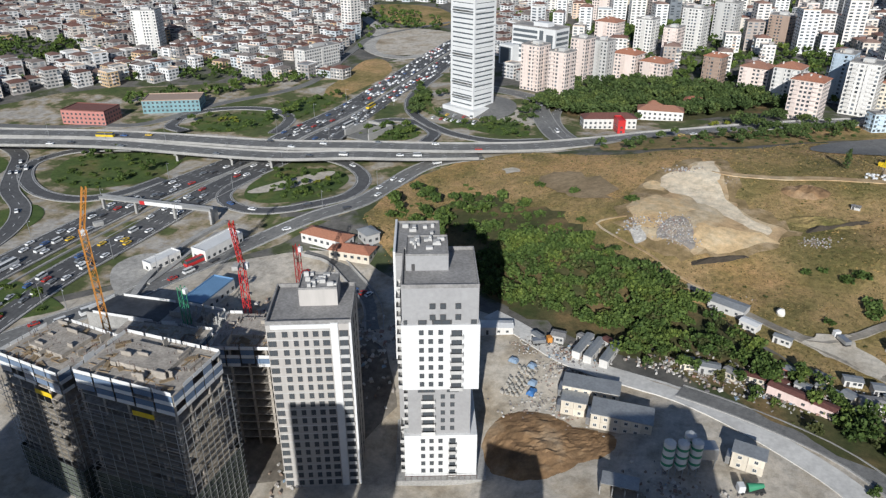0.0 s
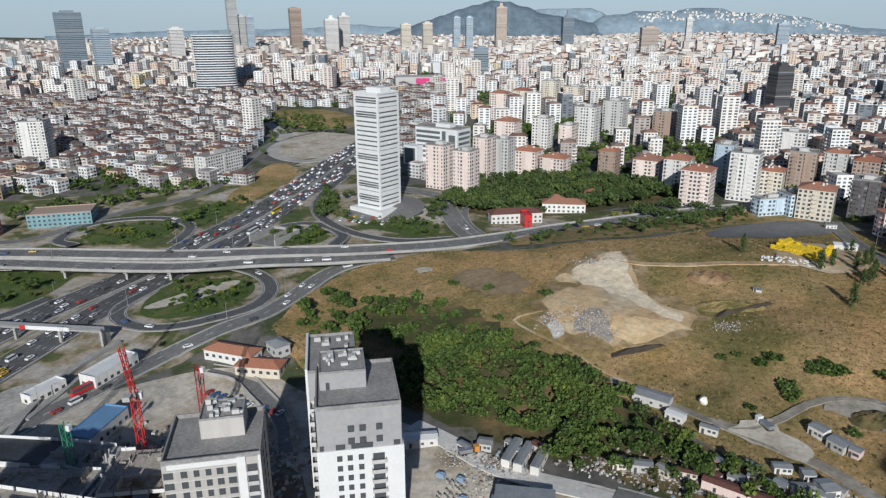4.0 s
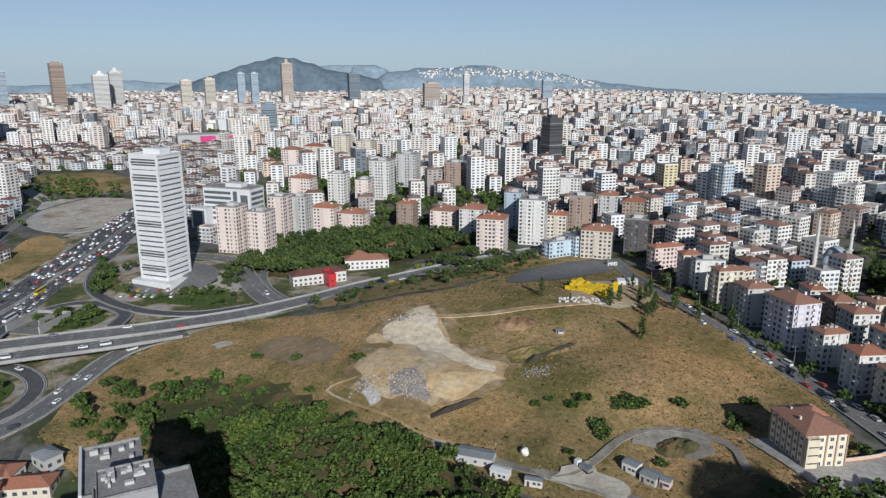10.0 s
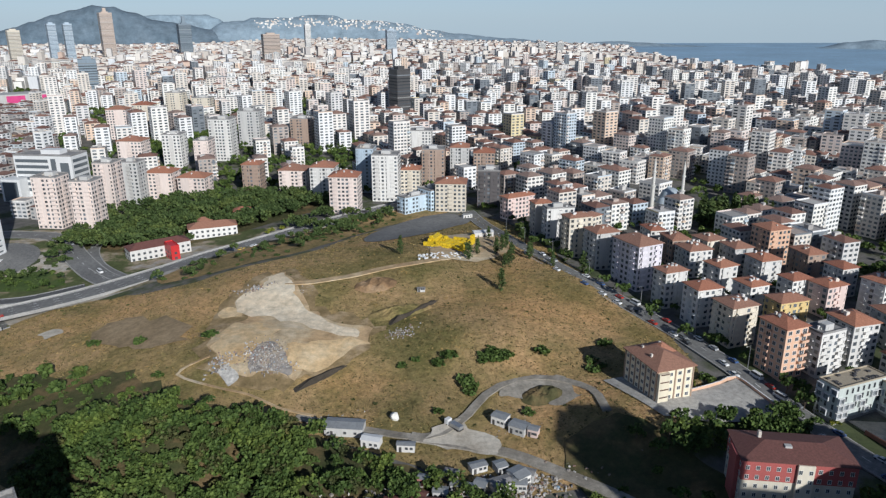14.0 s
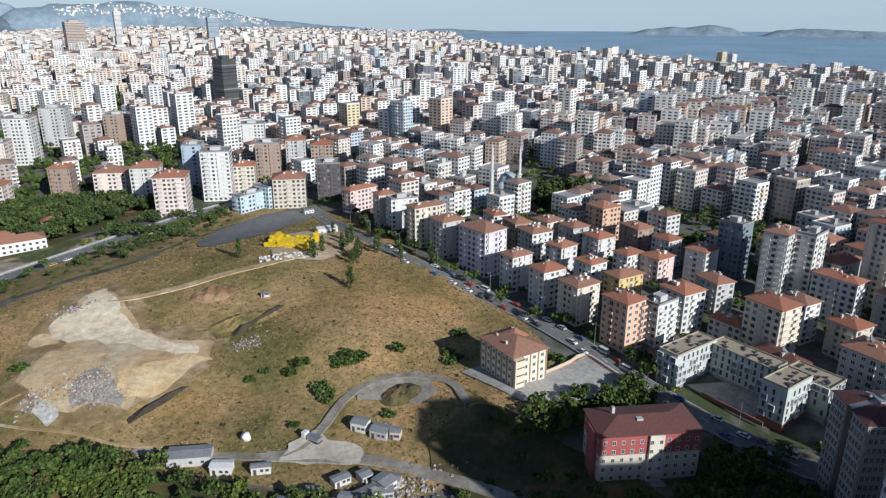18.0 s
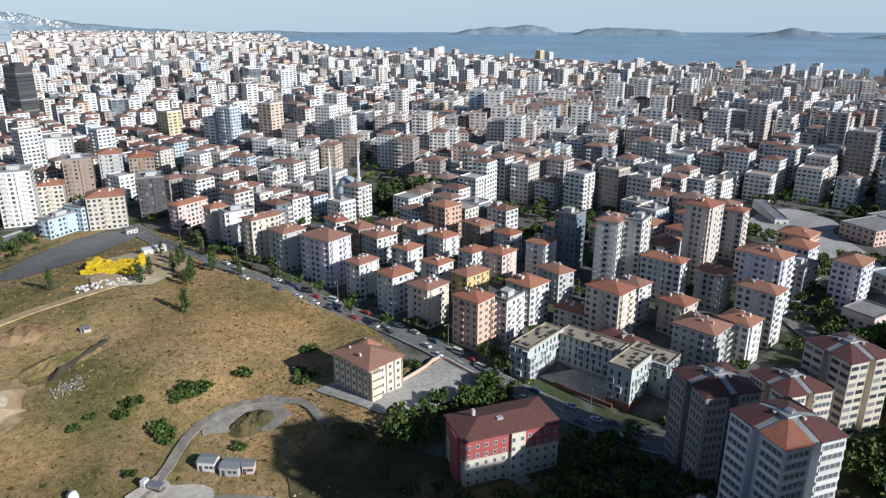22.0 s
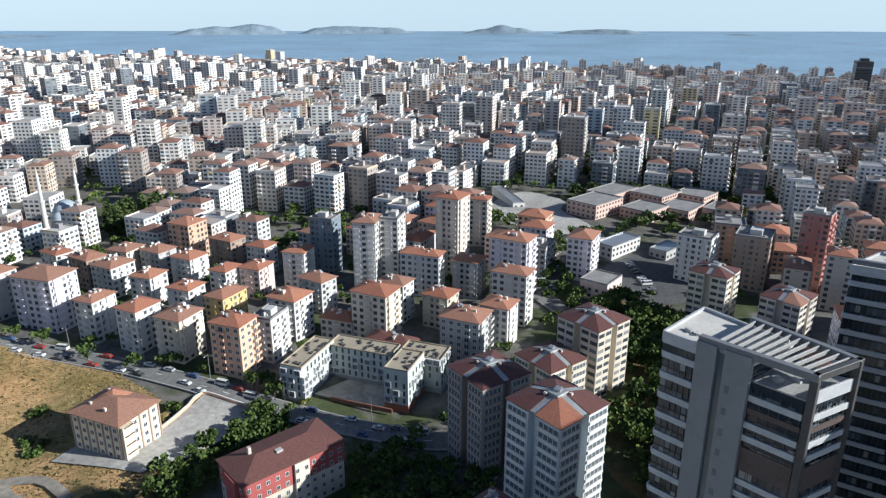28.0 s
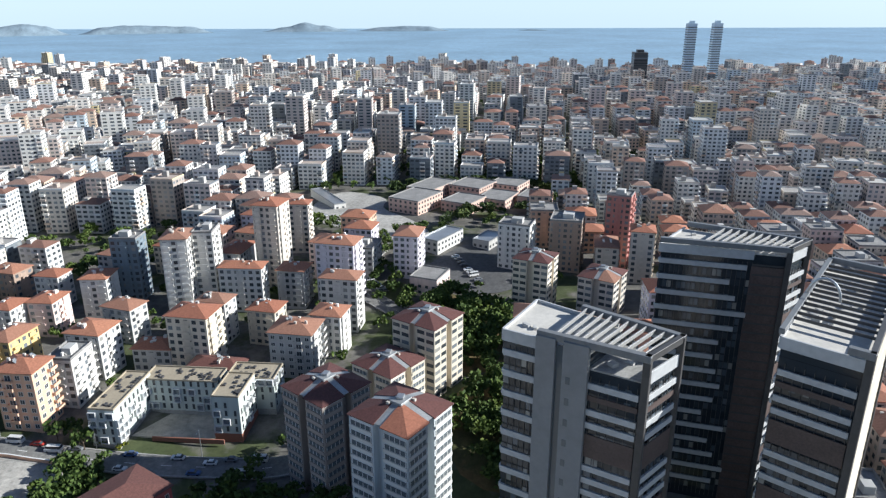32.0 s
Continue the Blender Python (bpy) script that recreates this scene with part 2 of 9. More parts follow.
M_OLD_WALLS = random_walls("old quarter walls", [(0.0, (0.58, 0.565, 0.55)), (0.25, (0.72, 0.71, 0.70)), (0.42, (0.42, 0.40, 0.38)), (0.6, (0.60, 0.54, 0.48)), (0.75, (0.36, 0.33, 0.31)), (0.88, (0.52, 0.56, 0.58)), (0.95, (0.56, 0.40, 0.24))])
M_TILES = tile_roof("clay tiles", [(0.0, (0.20, 0.105, 0.08)), (0.5, (0.30, 0.165, 0.125)), (1.0, (0.28, 0.205, 0.175))])
M_FLAT = random_walls("flat roofs", [(0.0, (0.36, 0.34, 0.32)), (0.3, (0.5, 0.48, 0.45)), (0.6, (0.27, 0.26, 0.26)), (0.8, (0.44, 0.36, 0.31))], 0.9)
# far houses' own mix, dark tints left out to stand in for haze
M_WALLS_HAZED = random_walls("haze-muted far walls", [(0.0, (0.66, 0.61, 0.55)), (0.3, (0.60, 0.56, 0.52)), (0.45, (0.78, 0.75, 0.70)), (0.6, (0.58, 0.52, 0.46)), (0.78, (0.60, 0.61, 0.62)), (0.88, (0.44, 0.41, 0.39)), (0.95, (0.56, 0.42, 0.34))])
M_GLASS = glass_dark("window glass", (0.10, 0.112, 0.125), 0.15)
M_GLASS_TOWER = glass_dark("curtain glass", (0.035, 0.045, 0.055), 0.08)
M_WHITE = plain("white cladding", (0.68, 0.68, 0.67), 0.55, 0, 1.2, 0.07)
M_GREY = plain("grey cladding", (0.34, 0.335, 0.335), 0.6, 0, 1.0, 0.1)
M_DARK = plain("dark cladding", (0.075, 0.072, 0.072), 0.5, 0, 1.0, 0.2)
M_LEAF = leaves("foliage", (0.038, 0.068, 0.016), (0.125, 0.175, 0.045))
M_LEAF_DRY = leaves("olive foliage", (0.05, 0.06, 0.02), (0.13, 0.13, 0.05))
M_BARK = plain("bark", (0.12, 0.09, 0.065), 0.95, 0, 4, 0.3)
# blue-grey base: distance haze is put into the hill's own colour
M_HILL_HAZED = ground_mix("wooded hill", [(0.3, (0.115, 0.16, 0.20)), (0.6, (0.14, 0.185, 0.225)), (0.8, (0.18, 0.225, 0.26))], 0.01, 0.05, 0.5)

# ---------------------------------------------------------------- mesh helpers
def part(name, bm, material, parent=None, label=""):
    """Links a bmesh as one mesh object, under a thing or part if given."""
    me = bpy.data.meshes.new(name)
    bm.to_mesh(me)
    bm.free()
    me.materials.append(material)
    ob = new(name, me)
    if parent is not None:
        ob.parent = parent
    if label:
        ob["label"] = label
    return ob


def thing(name, m, label, category, group="", kind=""):
    ob = new(name)
    ob.empty_display_size = 1
    ob.matrix_world = m
    return tagged(ob, label, category, group, kind)


def add_box(bm, x, y, z, w, d, h, rot=0.0, bevel=0.0):
    """A box with its base's centre at x, y, z."""
    m = Matrix.Translation((x, y, z + h / 2)) @ Matrix.Rotation(rot, 4, "Z") @ Matrix.Diagonal((w, d, h, 1))
    r = bmesh.ops.create_cube(bm, size=1, matrix=m)
    if bevel:
        es = list({e for v in r["verts"] for e in v.link_edges})
        bmesh.ops.bevel(bm, geom=es, offset=bevel, segments=1, affect="EDGES")


def box(x, y, z, w, d, h, rot=0.0, bevel=0.0):
    bm = bmesh.new()
    add_box(bm, x, y, z, w, d, h, rot, bevel)
    return bm


def bulk(name, verts, faces, material):
    """One mesh from arrays of corners and four-sided faces."""
    verts, faces = np.asarray(verts, np.float32), np.asarray(faces, np.int32)
    me = bpy.data.meshes.new(name)
    me.vertices.add(len(verts))
    me.vertices.foreach_set("co", verts.ravel())
    me.loops.add(faces.size)
    me.loops.foreach_set("vertex_index", faces.ravel())
    me.polygons.add(len(faces))
    me.polygons.foreach_set("loop_start", np.arange(0, faces.size, 4, dtype=np.int32))
    me.polygons.foreach_set("use_smooth", np.zeros(len(faces), bool))
    me.update(calc_edges=True)
    me.materials.append(material)
    return new(name, me)


class Pile:
    """Gathers many small four-sided meshes for one joined object."""

    def __init__(self):
        self.v, self.f, self.n = [], [], 0

    def add(self, v, f):
        self.v.append(v)
        self.f.append(f + self.n)
        self.n += len(v)

    def done(self, name, material, label, category, kind="stuff", parent=None):
        if not self.n:
            return None
        ob = bulk(name, np.concatenate(self.v), np.concatenate(self.f), material)
        if parent is not None:
            ob.parent = parent
            if kind:
                ob["kind"] = kind
            return ob
        return tagged(ob, label, category, kind=kind)


BOX_F = np.array([(0, 1, 5, 4), (1, 2, 6, 5), (2, 3, 7, 6), (3, 0, 4, 7), (4, 5, 6, 7)], np.int32)


def box_v(x, y, z, w, d, h, c, s, top=1.0):
    """Eight corners; c, s: cosine and sine of the turn; top: how far the upper face is drawn in."""
    lx, ly = np.array((-w, w, w, -w)) / 2, np.array((-d, -d, d, d)) / 2
    out = np.empty((8, 3))
    for k, (q, zz) in enumerate(((1.0, z), (top, z + h))):
        out[4 * k:4 * k + 4, 0] = x + (lx * c - ly * s) * q
        out[4 * k:4 * k + 4, 1] = y + (lx * s + ly * c) * q
        out[4 * k:4 * k + 4, 2] = zz
    return out


# ---------------------------------------------------------------- ground
HEIGHTS_A = [(-50, 130, -24), (-90, 108, -24), (-125, 80, -24), (-20, 150, -16), (10, 150, -9), (40, 165, -8), (80, 170, -8), (44, 231, -3), (32, 222, -6), (-30, 200, -12), (-30, 250, -2), (-80, 220, -14), (-156, 270, -9), (-130, 200, -18), (-200, 220, -16), (-260, 300, -14), (-250, 420, -10), (-150, 430, -6), (-140, 470, 0), (-55, 480, -6), (19, 350, 12), (80, 350, 13), (0, 290, 6)]
HEIGHTS_B = [(90, 280, 8), (130, 330, 8), (131, 200, 2), (110, 170, -6), (150, 155, -5), (60, 195, -6), (200, 230, 2), (230, 330, 2), (180, 130, -4), (160, 85, -4), (130, 45, -2), (230, 90, 2), (300, 300, 3), (400, 150, 8), (120, 480, 0), (250, 480, 4), (300, 0, 2), (0, 60, -14), (0, 0, -14), (100, -50, -5), (600, 300, 8), (500, 700, 8), (0, 800, 8), (-400, 600, -5), (-420, 250, -12), (-300, 0, -10)]
KNOTS = np.array(HEIGHTS_A + HEIGHTS_B, float)
SEA_Z = -27.0


def smooth(a, b, v):
    u = np.clip((v - a) / (b - a), 0, 1)
    return u * u * (3 - 2 * u)


COAST_Y = (-1400, -750, -543, -89, 187, 358, 602, 1045, 1535, 1990, 2390, 3000, 3800, 5000)
COAST_X = (2600, 2070, 2030, 1740, 1790, 1820, 1770, 1745, 1670, 1630, 1650, 1850, 2250, 3000)


def coast(y):
    return np.interp(y, COAST_Y, COAST_X) + 22 * np.sin(y / 130) + 14 * np.sin(y / 57 + 1)


def ground_z(x, y):
    x, y = np.asarray(x, float), np.asarray(y, float)
    top, low = np.zeros(x.shape), np.zeros(x.shape)
    for kx, ky, kz in KNOTS:
        w = ((x - kx) ** 2 + (y - ky) ** 2 + 144.0) ** -1.6
        top += w * kz
        low += w
    z = top / low
    r, head = np.hypot(x, y), np.degrees(np.arctan2(x, y))
    out = np.clip((r - 1300) / 3400, 0, 1.1)
    far = 8 - 22 * out + 16 * out * smooth(-6, 8, head) * (1 - smooth(22, 34, head))
    far += 5 * np.sin(x / 260) * np.sin(y / 310)
    far = far - 26 * smooth(600, 1650, x) * smooth(8, 30, head)
    k = smooth(550, 1000, r)
    z = z * (1 - k) + far * k
    return np.where(x > coast(y), SEA_Z - 8, z)


def gz(x, y):
    return float(ground_z(x, y))


def spread(lo, hi, a, b, fine, coarse):
    """Grid lines: close together from a to b, wider outside."""
    out = list(np.arange(a, b, fine))
    step = fine
    v = a
    while v > lo:
        step = min(step * 1.25, coarse)
        v -= step
        out.insert(0, v)
    step, v = fine, out[-1]
    while v < hi:
        step = min(step * 1.25, coarse)
        v += step
        out.append(v)
    return np.array(out)


gx, gy = spread(-5600, 5600, -480, 480, 6, 120), spread(-5600, 5600, -60, 620, 6, 120)
XX, YY = np.meshgrid(gx, gy)
ZZ = ground_z(XX, YY)
nx, ny = len(gx), len(gy)
ids = np.arange(nx * ny).reshape(ny, nx)
quads = np.stack([ids[:-1, :-1], ids[:-1, 1:], ids[1:, 1:], ids[1:, :-1]], -1).reshape(-1, 4)
ground = bulk("ground", np.stack([XX.ravel(), YY.ravel(), ZZ.ravel()], 1), quads, M_CITY)
tagged(ground, "grey and green town ground between the houses", "ground", kind="structure")
for p in ground.data.polygons:
    p.use_smooth = True
bm = bmesh.new()
bmesh.ops.create_grid(bm, x_segments=40, y_segments=90, size=1, matrix=Matrix.Translation((3750, 500, SEA_Z)) @ Matrix.Diagonal((2250, 6000, 1, 1)))
sea = part("water", bm, M_SEA)
tagged(sea, "calm hazy blue sea off the town", "sea", kind="structure")


def inside(poly, x, y):
    """Which of the points lie in the polygon."""
    x, y = np.asarray(x, float), np.asarray(y, float)
    hit = np.zeros(x.shape, bool)
    for (x0, y0), (x1, y1) in zip(poly, poly[1:] + poly[:1]):
        if y0 != y1:
            hit ^= ((y0 > y) != (y1 > y)) & (x < (x1 - x0) * (y - y0) / (y1 - y0) + x0)
    return hit


def rounded(poly, times=2):
    """Corner cutting, for natural outlines."""
    for _ in range(times):
        out = []
        for (x0, y0), (x1, y1) in zip(poly, poly[1:] + poly[:1]):
            out += [(x0 * 0.75 + x1 * 0.25, y0 * 0.75 + y1 * 0.25), (x0 * 0.25 + x1 * 0.75, y0 * 0.25 + y1 * 0.75)]
        poly = out
    return poly


def drape(name, poly, material, label, category, lift=0.25, step=6.0, soft=True, kind="structure", rough=0.0):
    """A patch of surface laid over the ground."""
    if soft:
        poly = rounded(poly)
    if rough:
        poly = [(x + rough * noise.noise((x * 0.15, y * 0.15, 3)), y + rough * noise.noise((x * 0.15, y * 0.15, 9))) for x, y in poly]
    bm = bmesh.new()
    bm.faces.new([bm.verts.new((x, y, 0)) for x, y in poly])
    for axis in (0, 1):
        vals = [p[axis] for p in poly]
        v = math.floor(min(vals) / step) * step + step
        while v < max(vals):
            co, no = [0, 0, 0], [0, 0, 0]
            co[axis], no[axis] = v, 1
            bmesh.ops.bisect_plane(bm, geom=bm.verts[:] + bm.edges[:] + bm.faces[:], plane_co=co, plane_no=no)
            v += step
    co = np.array([v.co[:] for v in bm.verts])
    for v, z in zip(bm.verts, ground_z(co[:, 0], co[:, 1])):
        v.co.z = z + lift
    bmesh.ops.recalc_face_normals(bm, faces=bm.faces[:])
    for f in bm.faces:
        if f.normal.z < 0:
            f.normal_flip()
        f.smooth = True
    ob = part(name, bm, material)
    return tagged(ob, label, category, kind=kind)


def curve_points(pts, step=5.0):
    """A smooth line through the points, evenly stepped."""
    p = [Vector(q) for q in pts]
    p = [2 * p[0] - p[1]] + p + [2 * p[-1] - p[-2]]
    out = []
    for a, b, c, d in zip(p, p[1:], p[2:], p[3:]):
        n = max(2, int((c - b).length / step))
        for i in range(n):
            t = i / n
            out.append(0.5 * ((2 * b) + (c - a) * t + (2 * a - 5 * b + 4 * c - d) * t * t + (3 * b - a - 3 * c + d) * t ** 3))
    out.append(p[-2])
    return out


def strip_mesh(line, width, thick, offset=0.0):
    """A ribbon with thickness along a line of points with heights."""
    bm = bmesh.new()
    rings = []
    for i, q in enumerate(line):
        a, b = line[max(0, i - 1)], line[min(len(line) - 1, i + 1)]
        d = Vector((b.x - a.x, b.y - a.y, 0)).normalized()
        s = Vector((d.y, -d.x, 0))
        c = q + s * offset
        rings.append([bm.verts.new(c + s * k * width / 2 + Vector((0, 0, zz))) for k, zz in ((-1, -thick), (-1, 0), (1, 0), (1, -thick))])
    for r0, r1 in zip(rings, rings[1:]):
        for k in range(4):
            bm.faces.new((r0[k], r0[(k + 1) % 4], r1[(k + 1) % 4], r1[k]))
    bm.faces.new(rings[0])
    bm.faces.new(rings[-1][::-1])
    bmesh.ops.recalc_face_normals(bm, faces=bm.faces[:])
    return bm


def ground_line(pts, lift=0.3, step=5.0):
    """Points (x, y) lie on the ground; (x, y, h) at h metres over it."""
    line = curve_points([(p[0], p[1], p[2] if len(p) > 2 else 0.0) for p in pts], step)
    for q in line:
        q.z += gz(q.x, q.y) + lift
    for _ in range(3):
        zs = [q.z for q in line]
        for i in range(1, len(line) - 1):
            line[i].z = (zs[i - 1] + 2 * zs[i] + zs[i + 1]) / 4
    return line


def road(name, pts, width, material, label, lift=0.35, thick=0.5, category="road", kind="structure"):
    line = ground_line(pts, lift)
    ob = part(name, strip_mesh(line, width, thick), material)
    tagged(ob, label, category, kind=kind)
    return ob, line

# ---------------------------------------------------------------- kit of building parts
def tint(name, colour, vary=0.1):
    return random_walls(name, [(0.0, tuple(c * (1 - vary) for c in colour)), (0.4, colour), (0.75, tuple(min(0.85, c * (1 + vary * 0.5)) for c in colour))], 0.8, "object", 0.14)


WALL = {k: tint(k + " render", c) for k, c in {
    "white": (0.68, 0.66, 0.625), "cream": (0.68, 0.61, 0.50), "beige": (0.62, 0.56, 0.49), "lilac": (0.68, 0.64, 0.68), "peach": (0.72, 0.46, 0.32),
    "yellow": (0.74, 0.56, 0.26), "pink": (0.70, 0.55, 0.50), "rose": (0.73, 0.62, 0.56), "brown": (0.38, 0.28, 0.22), "grey": (0.50, 0.49, 0.47),
    "slate": (0.20, 0.25, 0.29), "blue": (0.40, 0.48, 0.55), "sky": (0.55, 0.66, 0.74), "red": (0.46, 0.20, 0.17), "dark": (0.10, 0.09, 0.09), "tan": (0.52, 0.42, 0.35)}.items()}
M_ROOF_ORANGE = tile_roof("orange tiles", [(0.0, (0.34, 0.135, 0.085)), (0.5, (0.44, 0.195, 0.12)), (1.0, (0.32, 0.175, 0.125))], "object")
M_ROOF_RED = tile_roof("dark red roofing", [(0.0, (0.15, 0.062, 0.052)), (1.0, (0.20, 0.085, 0.07))], "object")
M_ROOFING = plain("bitumen roofing", (0.30, 0.29, 0.28), 0.9, 0, 1.2, 0.25, 0.15)
M_METAL = plain("galvanised metal", (0.50, 0.51, 0.52), 0.4, 0.7, 2.0, 0.15)
M_TIN = plain("dull tin roof", (0.42, 0.43, 0.43), 0.5, 0.4, 1.5, 0.2)
M_FRAME = plain("white window frame", (0.70, 0.70, 0.68), 0.5, 0, 3, 0.08)
M_PANE = glass_dark("pane", (0.085, 0.095, 0.105), 0.12)
M_RED = plain("red paint", (0.55, 0.03, 0.03), 0.45, 0, 2, 0.12)
M_ORANGE = plain("orange paint", (0.62, 0.26, 0.05), 0.5, 0, 2, 0.15)
M_GREEN_PAINT = plain("green paint", (0.05, 0.28, 0.15), 0.5, 0, 2, 0.15)
M_BLUE_SHEET = plain("blue sheet metal", (0.16, 0.30, 0.48), 0.5, 0.1, 2, 0.12)
M_YELLOW = plain("yellow crates", (0.75, 0.52, 0.02), 0.55, 0, 1.5, 0.15)
M_RUBBER = plain("tyre rubber", (0.03, 0.03, 0.03), 0.8)
M_RUST = plain("brown panels", (0.12, 0.055, 0.04), 0.6, 0, 2.5, 0.3)

def child(parent, name, mesh, m, label=""):
    """Another object on a shared mesh, under parent at the local pose m."""
    ob = new(name, mesh)
    ob.parent = parent
    ob.matrix_basis = m
    if label:
        ob["label"] = label
    return ob


def mesh_of(name, bm, *materials):
    me = bpy.data.meshes.new(name)
    bm.to_mesh(me)
    bm.free()
    for m in materials:
        me.materials.append(m)
    return me


def side_pose(k, w, d, u, z, out=0.0, sx=1.0, sz=1.0):
    """Local pose on side k (0 front -y, 1 right, 2 back, 3 left), u metres along it."""
    half = d / 2 if k % 2 == 0 else w / 2
    return Matrix.Rotation(k * math.pi / 2, 4, "Z") @ Matrix.Translation((u, -(half + out), z)) @ Matrix.Diagonal((sx, 1, sz, 1))


def window_mesh(name, frame_material, pane_material, bar=True):
    """A window one metre wide and high, facing -y: raised frame, set-back pane, middle bar, sill."""
    bm = bmesh.new()
    for x, z, w, h in ((-0.46, 0, 0.08, 1), (0.46, 0, 0.08, 1), (0, 0, 0.84, 0.06), (0, 0.94, 0.84, 0.06)) + (((0, 0.06, 0.05, 0.88),) if bar else ()):
        add_box(bm, x, -0.01, z, w, 0.10, h)
    n = len(bm.faces)
    vs = [bm.verts.new(p) for p in ((-0.42, -0.012, 0.06), (0.42, -0.012, 0.06), (0.42, -0.012, 0.94), (-0.42, -0.012, 0.94))]
    f = bm.faces.new(vs)
    f.material_index = 1
    return mesh_of(name, bm, frame_material, pane_material)


WINDOW = window_mesh("window", M_FRAME, M_PANE)
WINDOW_DARK = window_mesh("window", M_DARK, M_PANE)


def balcony_mesh(name, material, rail):
    bm = bmesh.new()
    add_box(bm, 0, -0.6, -0.12, 1, 1.2, 0.14)
    add_box(bm, 0, -1.17, 0.02, 1, 0.06, 0.95)
    for s in (-1, 1):
        add_box(bm, s * 0.485, -0.57, 0.02, 0.03, 1.14, 0.95)
    return mesh_of(name, bm, material)


BALCONY = {}


def balcony_of(colour):
    if colour not in BALCONY:
        BALCONY[colour] = balcony_mesh("balcony", WALL[colour], M_METAL)
    return BALCONY[colour]


def hip_roof(w, d, rise, over=0.7, thick=0.22):
    """A hipped roof over a w x d house, eaves at z = 0."""
    bm = bmesh.new()
    W, D = w / 2 + over, d / 2 + over
    r = min(W, D)
    rx, ry = max(W - r, 0.15), max(D - r, 0.15)
    lo = [bm.verts.new((x, y, -thick)) for x, y in ((-W, -D), (W, -D), (W, D), (-W, D))]
    mid = [bm.verts.new((x, y, 0.0)) for x, y in ((-W, -D), (W, -D), (W, D), (-W, D))]
    top = [bm.verts.new((x, y, rise)) for x, y in ((-rx, -ry), (rx, -ry), (rx, ry), (-rx, ry))]
    for a, b in ((lo, mid), (mid, top)):
        for i in range(4):
            bm.faces.new((a[i], a[(i + 1) % 4], b[(i + 1) % 4], b[i]))
    bm.faces.new(top)
    bm.faces.new(lo[::-1])
    return bm


def parapet_roof(w, d, h=0.9, t=0.25):
    bm = bmesh.new()
    add_box(bm, 0, 0, -0.1, w - 2 * t, d - 2 * t, 0.22)
    for x, y, a, b in ((0, -(d - t) / 2, w, t), (0, (d - t) / 2, w, t), (-(w - t) / 2, 0, t, d - 2 * t), ((w - t) / 2, 0, t, d - 2 * t)):
        add_box(bm, x, y, 0, a, b, h)
    return bm


def pane_rows(w, d, sides, z0, floors, fh, pitch, ww, wh, out=0.05):
    """Joined panes for the sides that stay far off."""
    bm = bmesh.new()
    for k in sides:
        length = w if k % 2 == 0 else d
        cols = max(1, int(length / pitch))
        for f in range(floors):
            for c in range(cols):
                u = (c - (cols - 1) / 2) * length / cols
                m = side_pose(k, w, d, u, z0 + f * fh, out)
                bm.faces.new([bm.verts.new(m @ Vector(p)) for p in ((-ww / 2, 0, 0), (ww / 2, 0, 0), (ww / 2, 0, wh), (-ww / 2, 0, wh))])
    return bm


def balcony_column(k, w, d, u, floors, fh, width=3.0, deep=1.1):
    """A column of balconies up one facade, one piece: slabs with solid fronts, joined along the wall."""
    prof = [(0.0, fh - 0.25), (0.06, fh - 0.25)]
    for f in range(1, floors):
        prof += [(deep, f * fh - 0.25), (deep, f * fh + 0.9), (deep - 0.12, f * fh + 0.9), (deep - 0.12, f * fh), (0.06, f * fh)]
        prof += [(0.06, (f + 1) * fh - 0.25)] if f < floors - 1 else [(0.06, f * fh + 2.2), (0.0, f * fh + 2.2)]
    bm = bmesh.new()
    m = side_pose(k, w, d, u, 0)
    a = [bm.verts.new(m @ Vector((-width / 2, -o, z))) for o, z in prof]
    b = [bm.verts.new(m @ Vector((width / 2, -o, z))) for o, z in prof]
    for i in range(len(prof)):
        j = (i + 1) % len(prof)
        bm.faces.new((a[i], a[j], b[j], b[i]))
    bm.faces.new(a)
    bm.faces.new(b[::-1])
    bmesh.ops.recalc_face_normals(bm, faces=bm.faces[:])
    return bm


TAKEN = []
HUT = mesh_of("roof_hut", box(0, 0, 0, 1, 1, 1, 0, 0.02), WALL["grey"])
CHIMNEY = mesh_of("chimney", box(0, 0, 0, 0.7, 0.9, 1.6, 0, 0.03), WALL["beige"])
_bm = bmesh.new()
bmesh.ops.create_cone(_bm, cap_ends=True, segments=10, radius1=0.35, radius2=0.35, depth=1.3, matrix=Matrix.Translation((0, 0, 1.0)) @ Matrix.Rotation(math.pi / 2, 4, "Y"))
add_box(_bm, 0, 0.0, 0, 1.0, 0.1, 0.7)
TANK = mesh_of("water_heater", _bm, M_METAL)
_bm = bmesh.new()
bmesh.ops.create_cube(_bm, size=1, matrix=Matrix.Translation((0, -0.8, 0.55)) @ Matrix.Rotation(radians(35), 4, "X") @ Matrix.Diagonal((1.9, 1.1, 0.08, 1)))
SOLAR = mesh_of("solar_panel", _bm, M_PANE)

COLOUR_WORD = {"white": "white", "cream": "cream", "beige": "beige", "lilac": "pale lilac", "peach": "peach-coloured", "yellow": "yellow", "pink": "pale pink", "rose": "rosy beige", "brown": "brown", "grey": "grey", "slate": "slate-grey", "blue": "grey-blue", "sky": "pale blue", "red": "dark red", "dark": "near-black", "tan": "tan"}


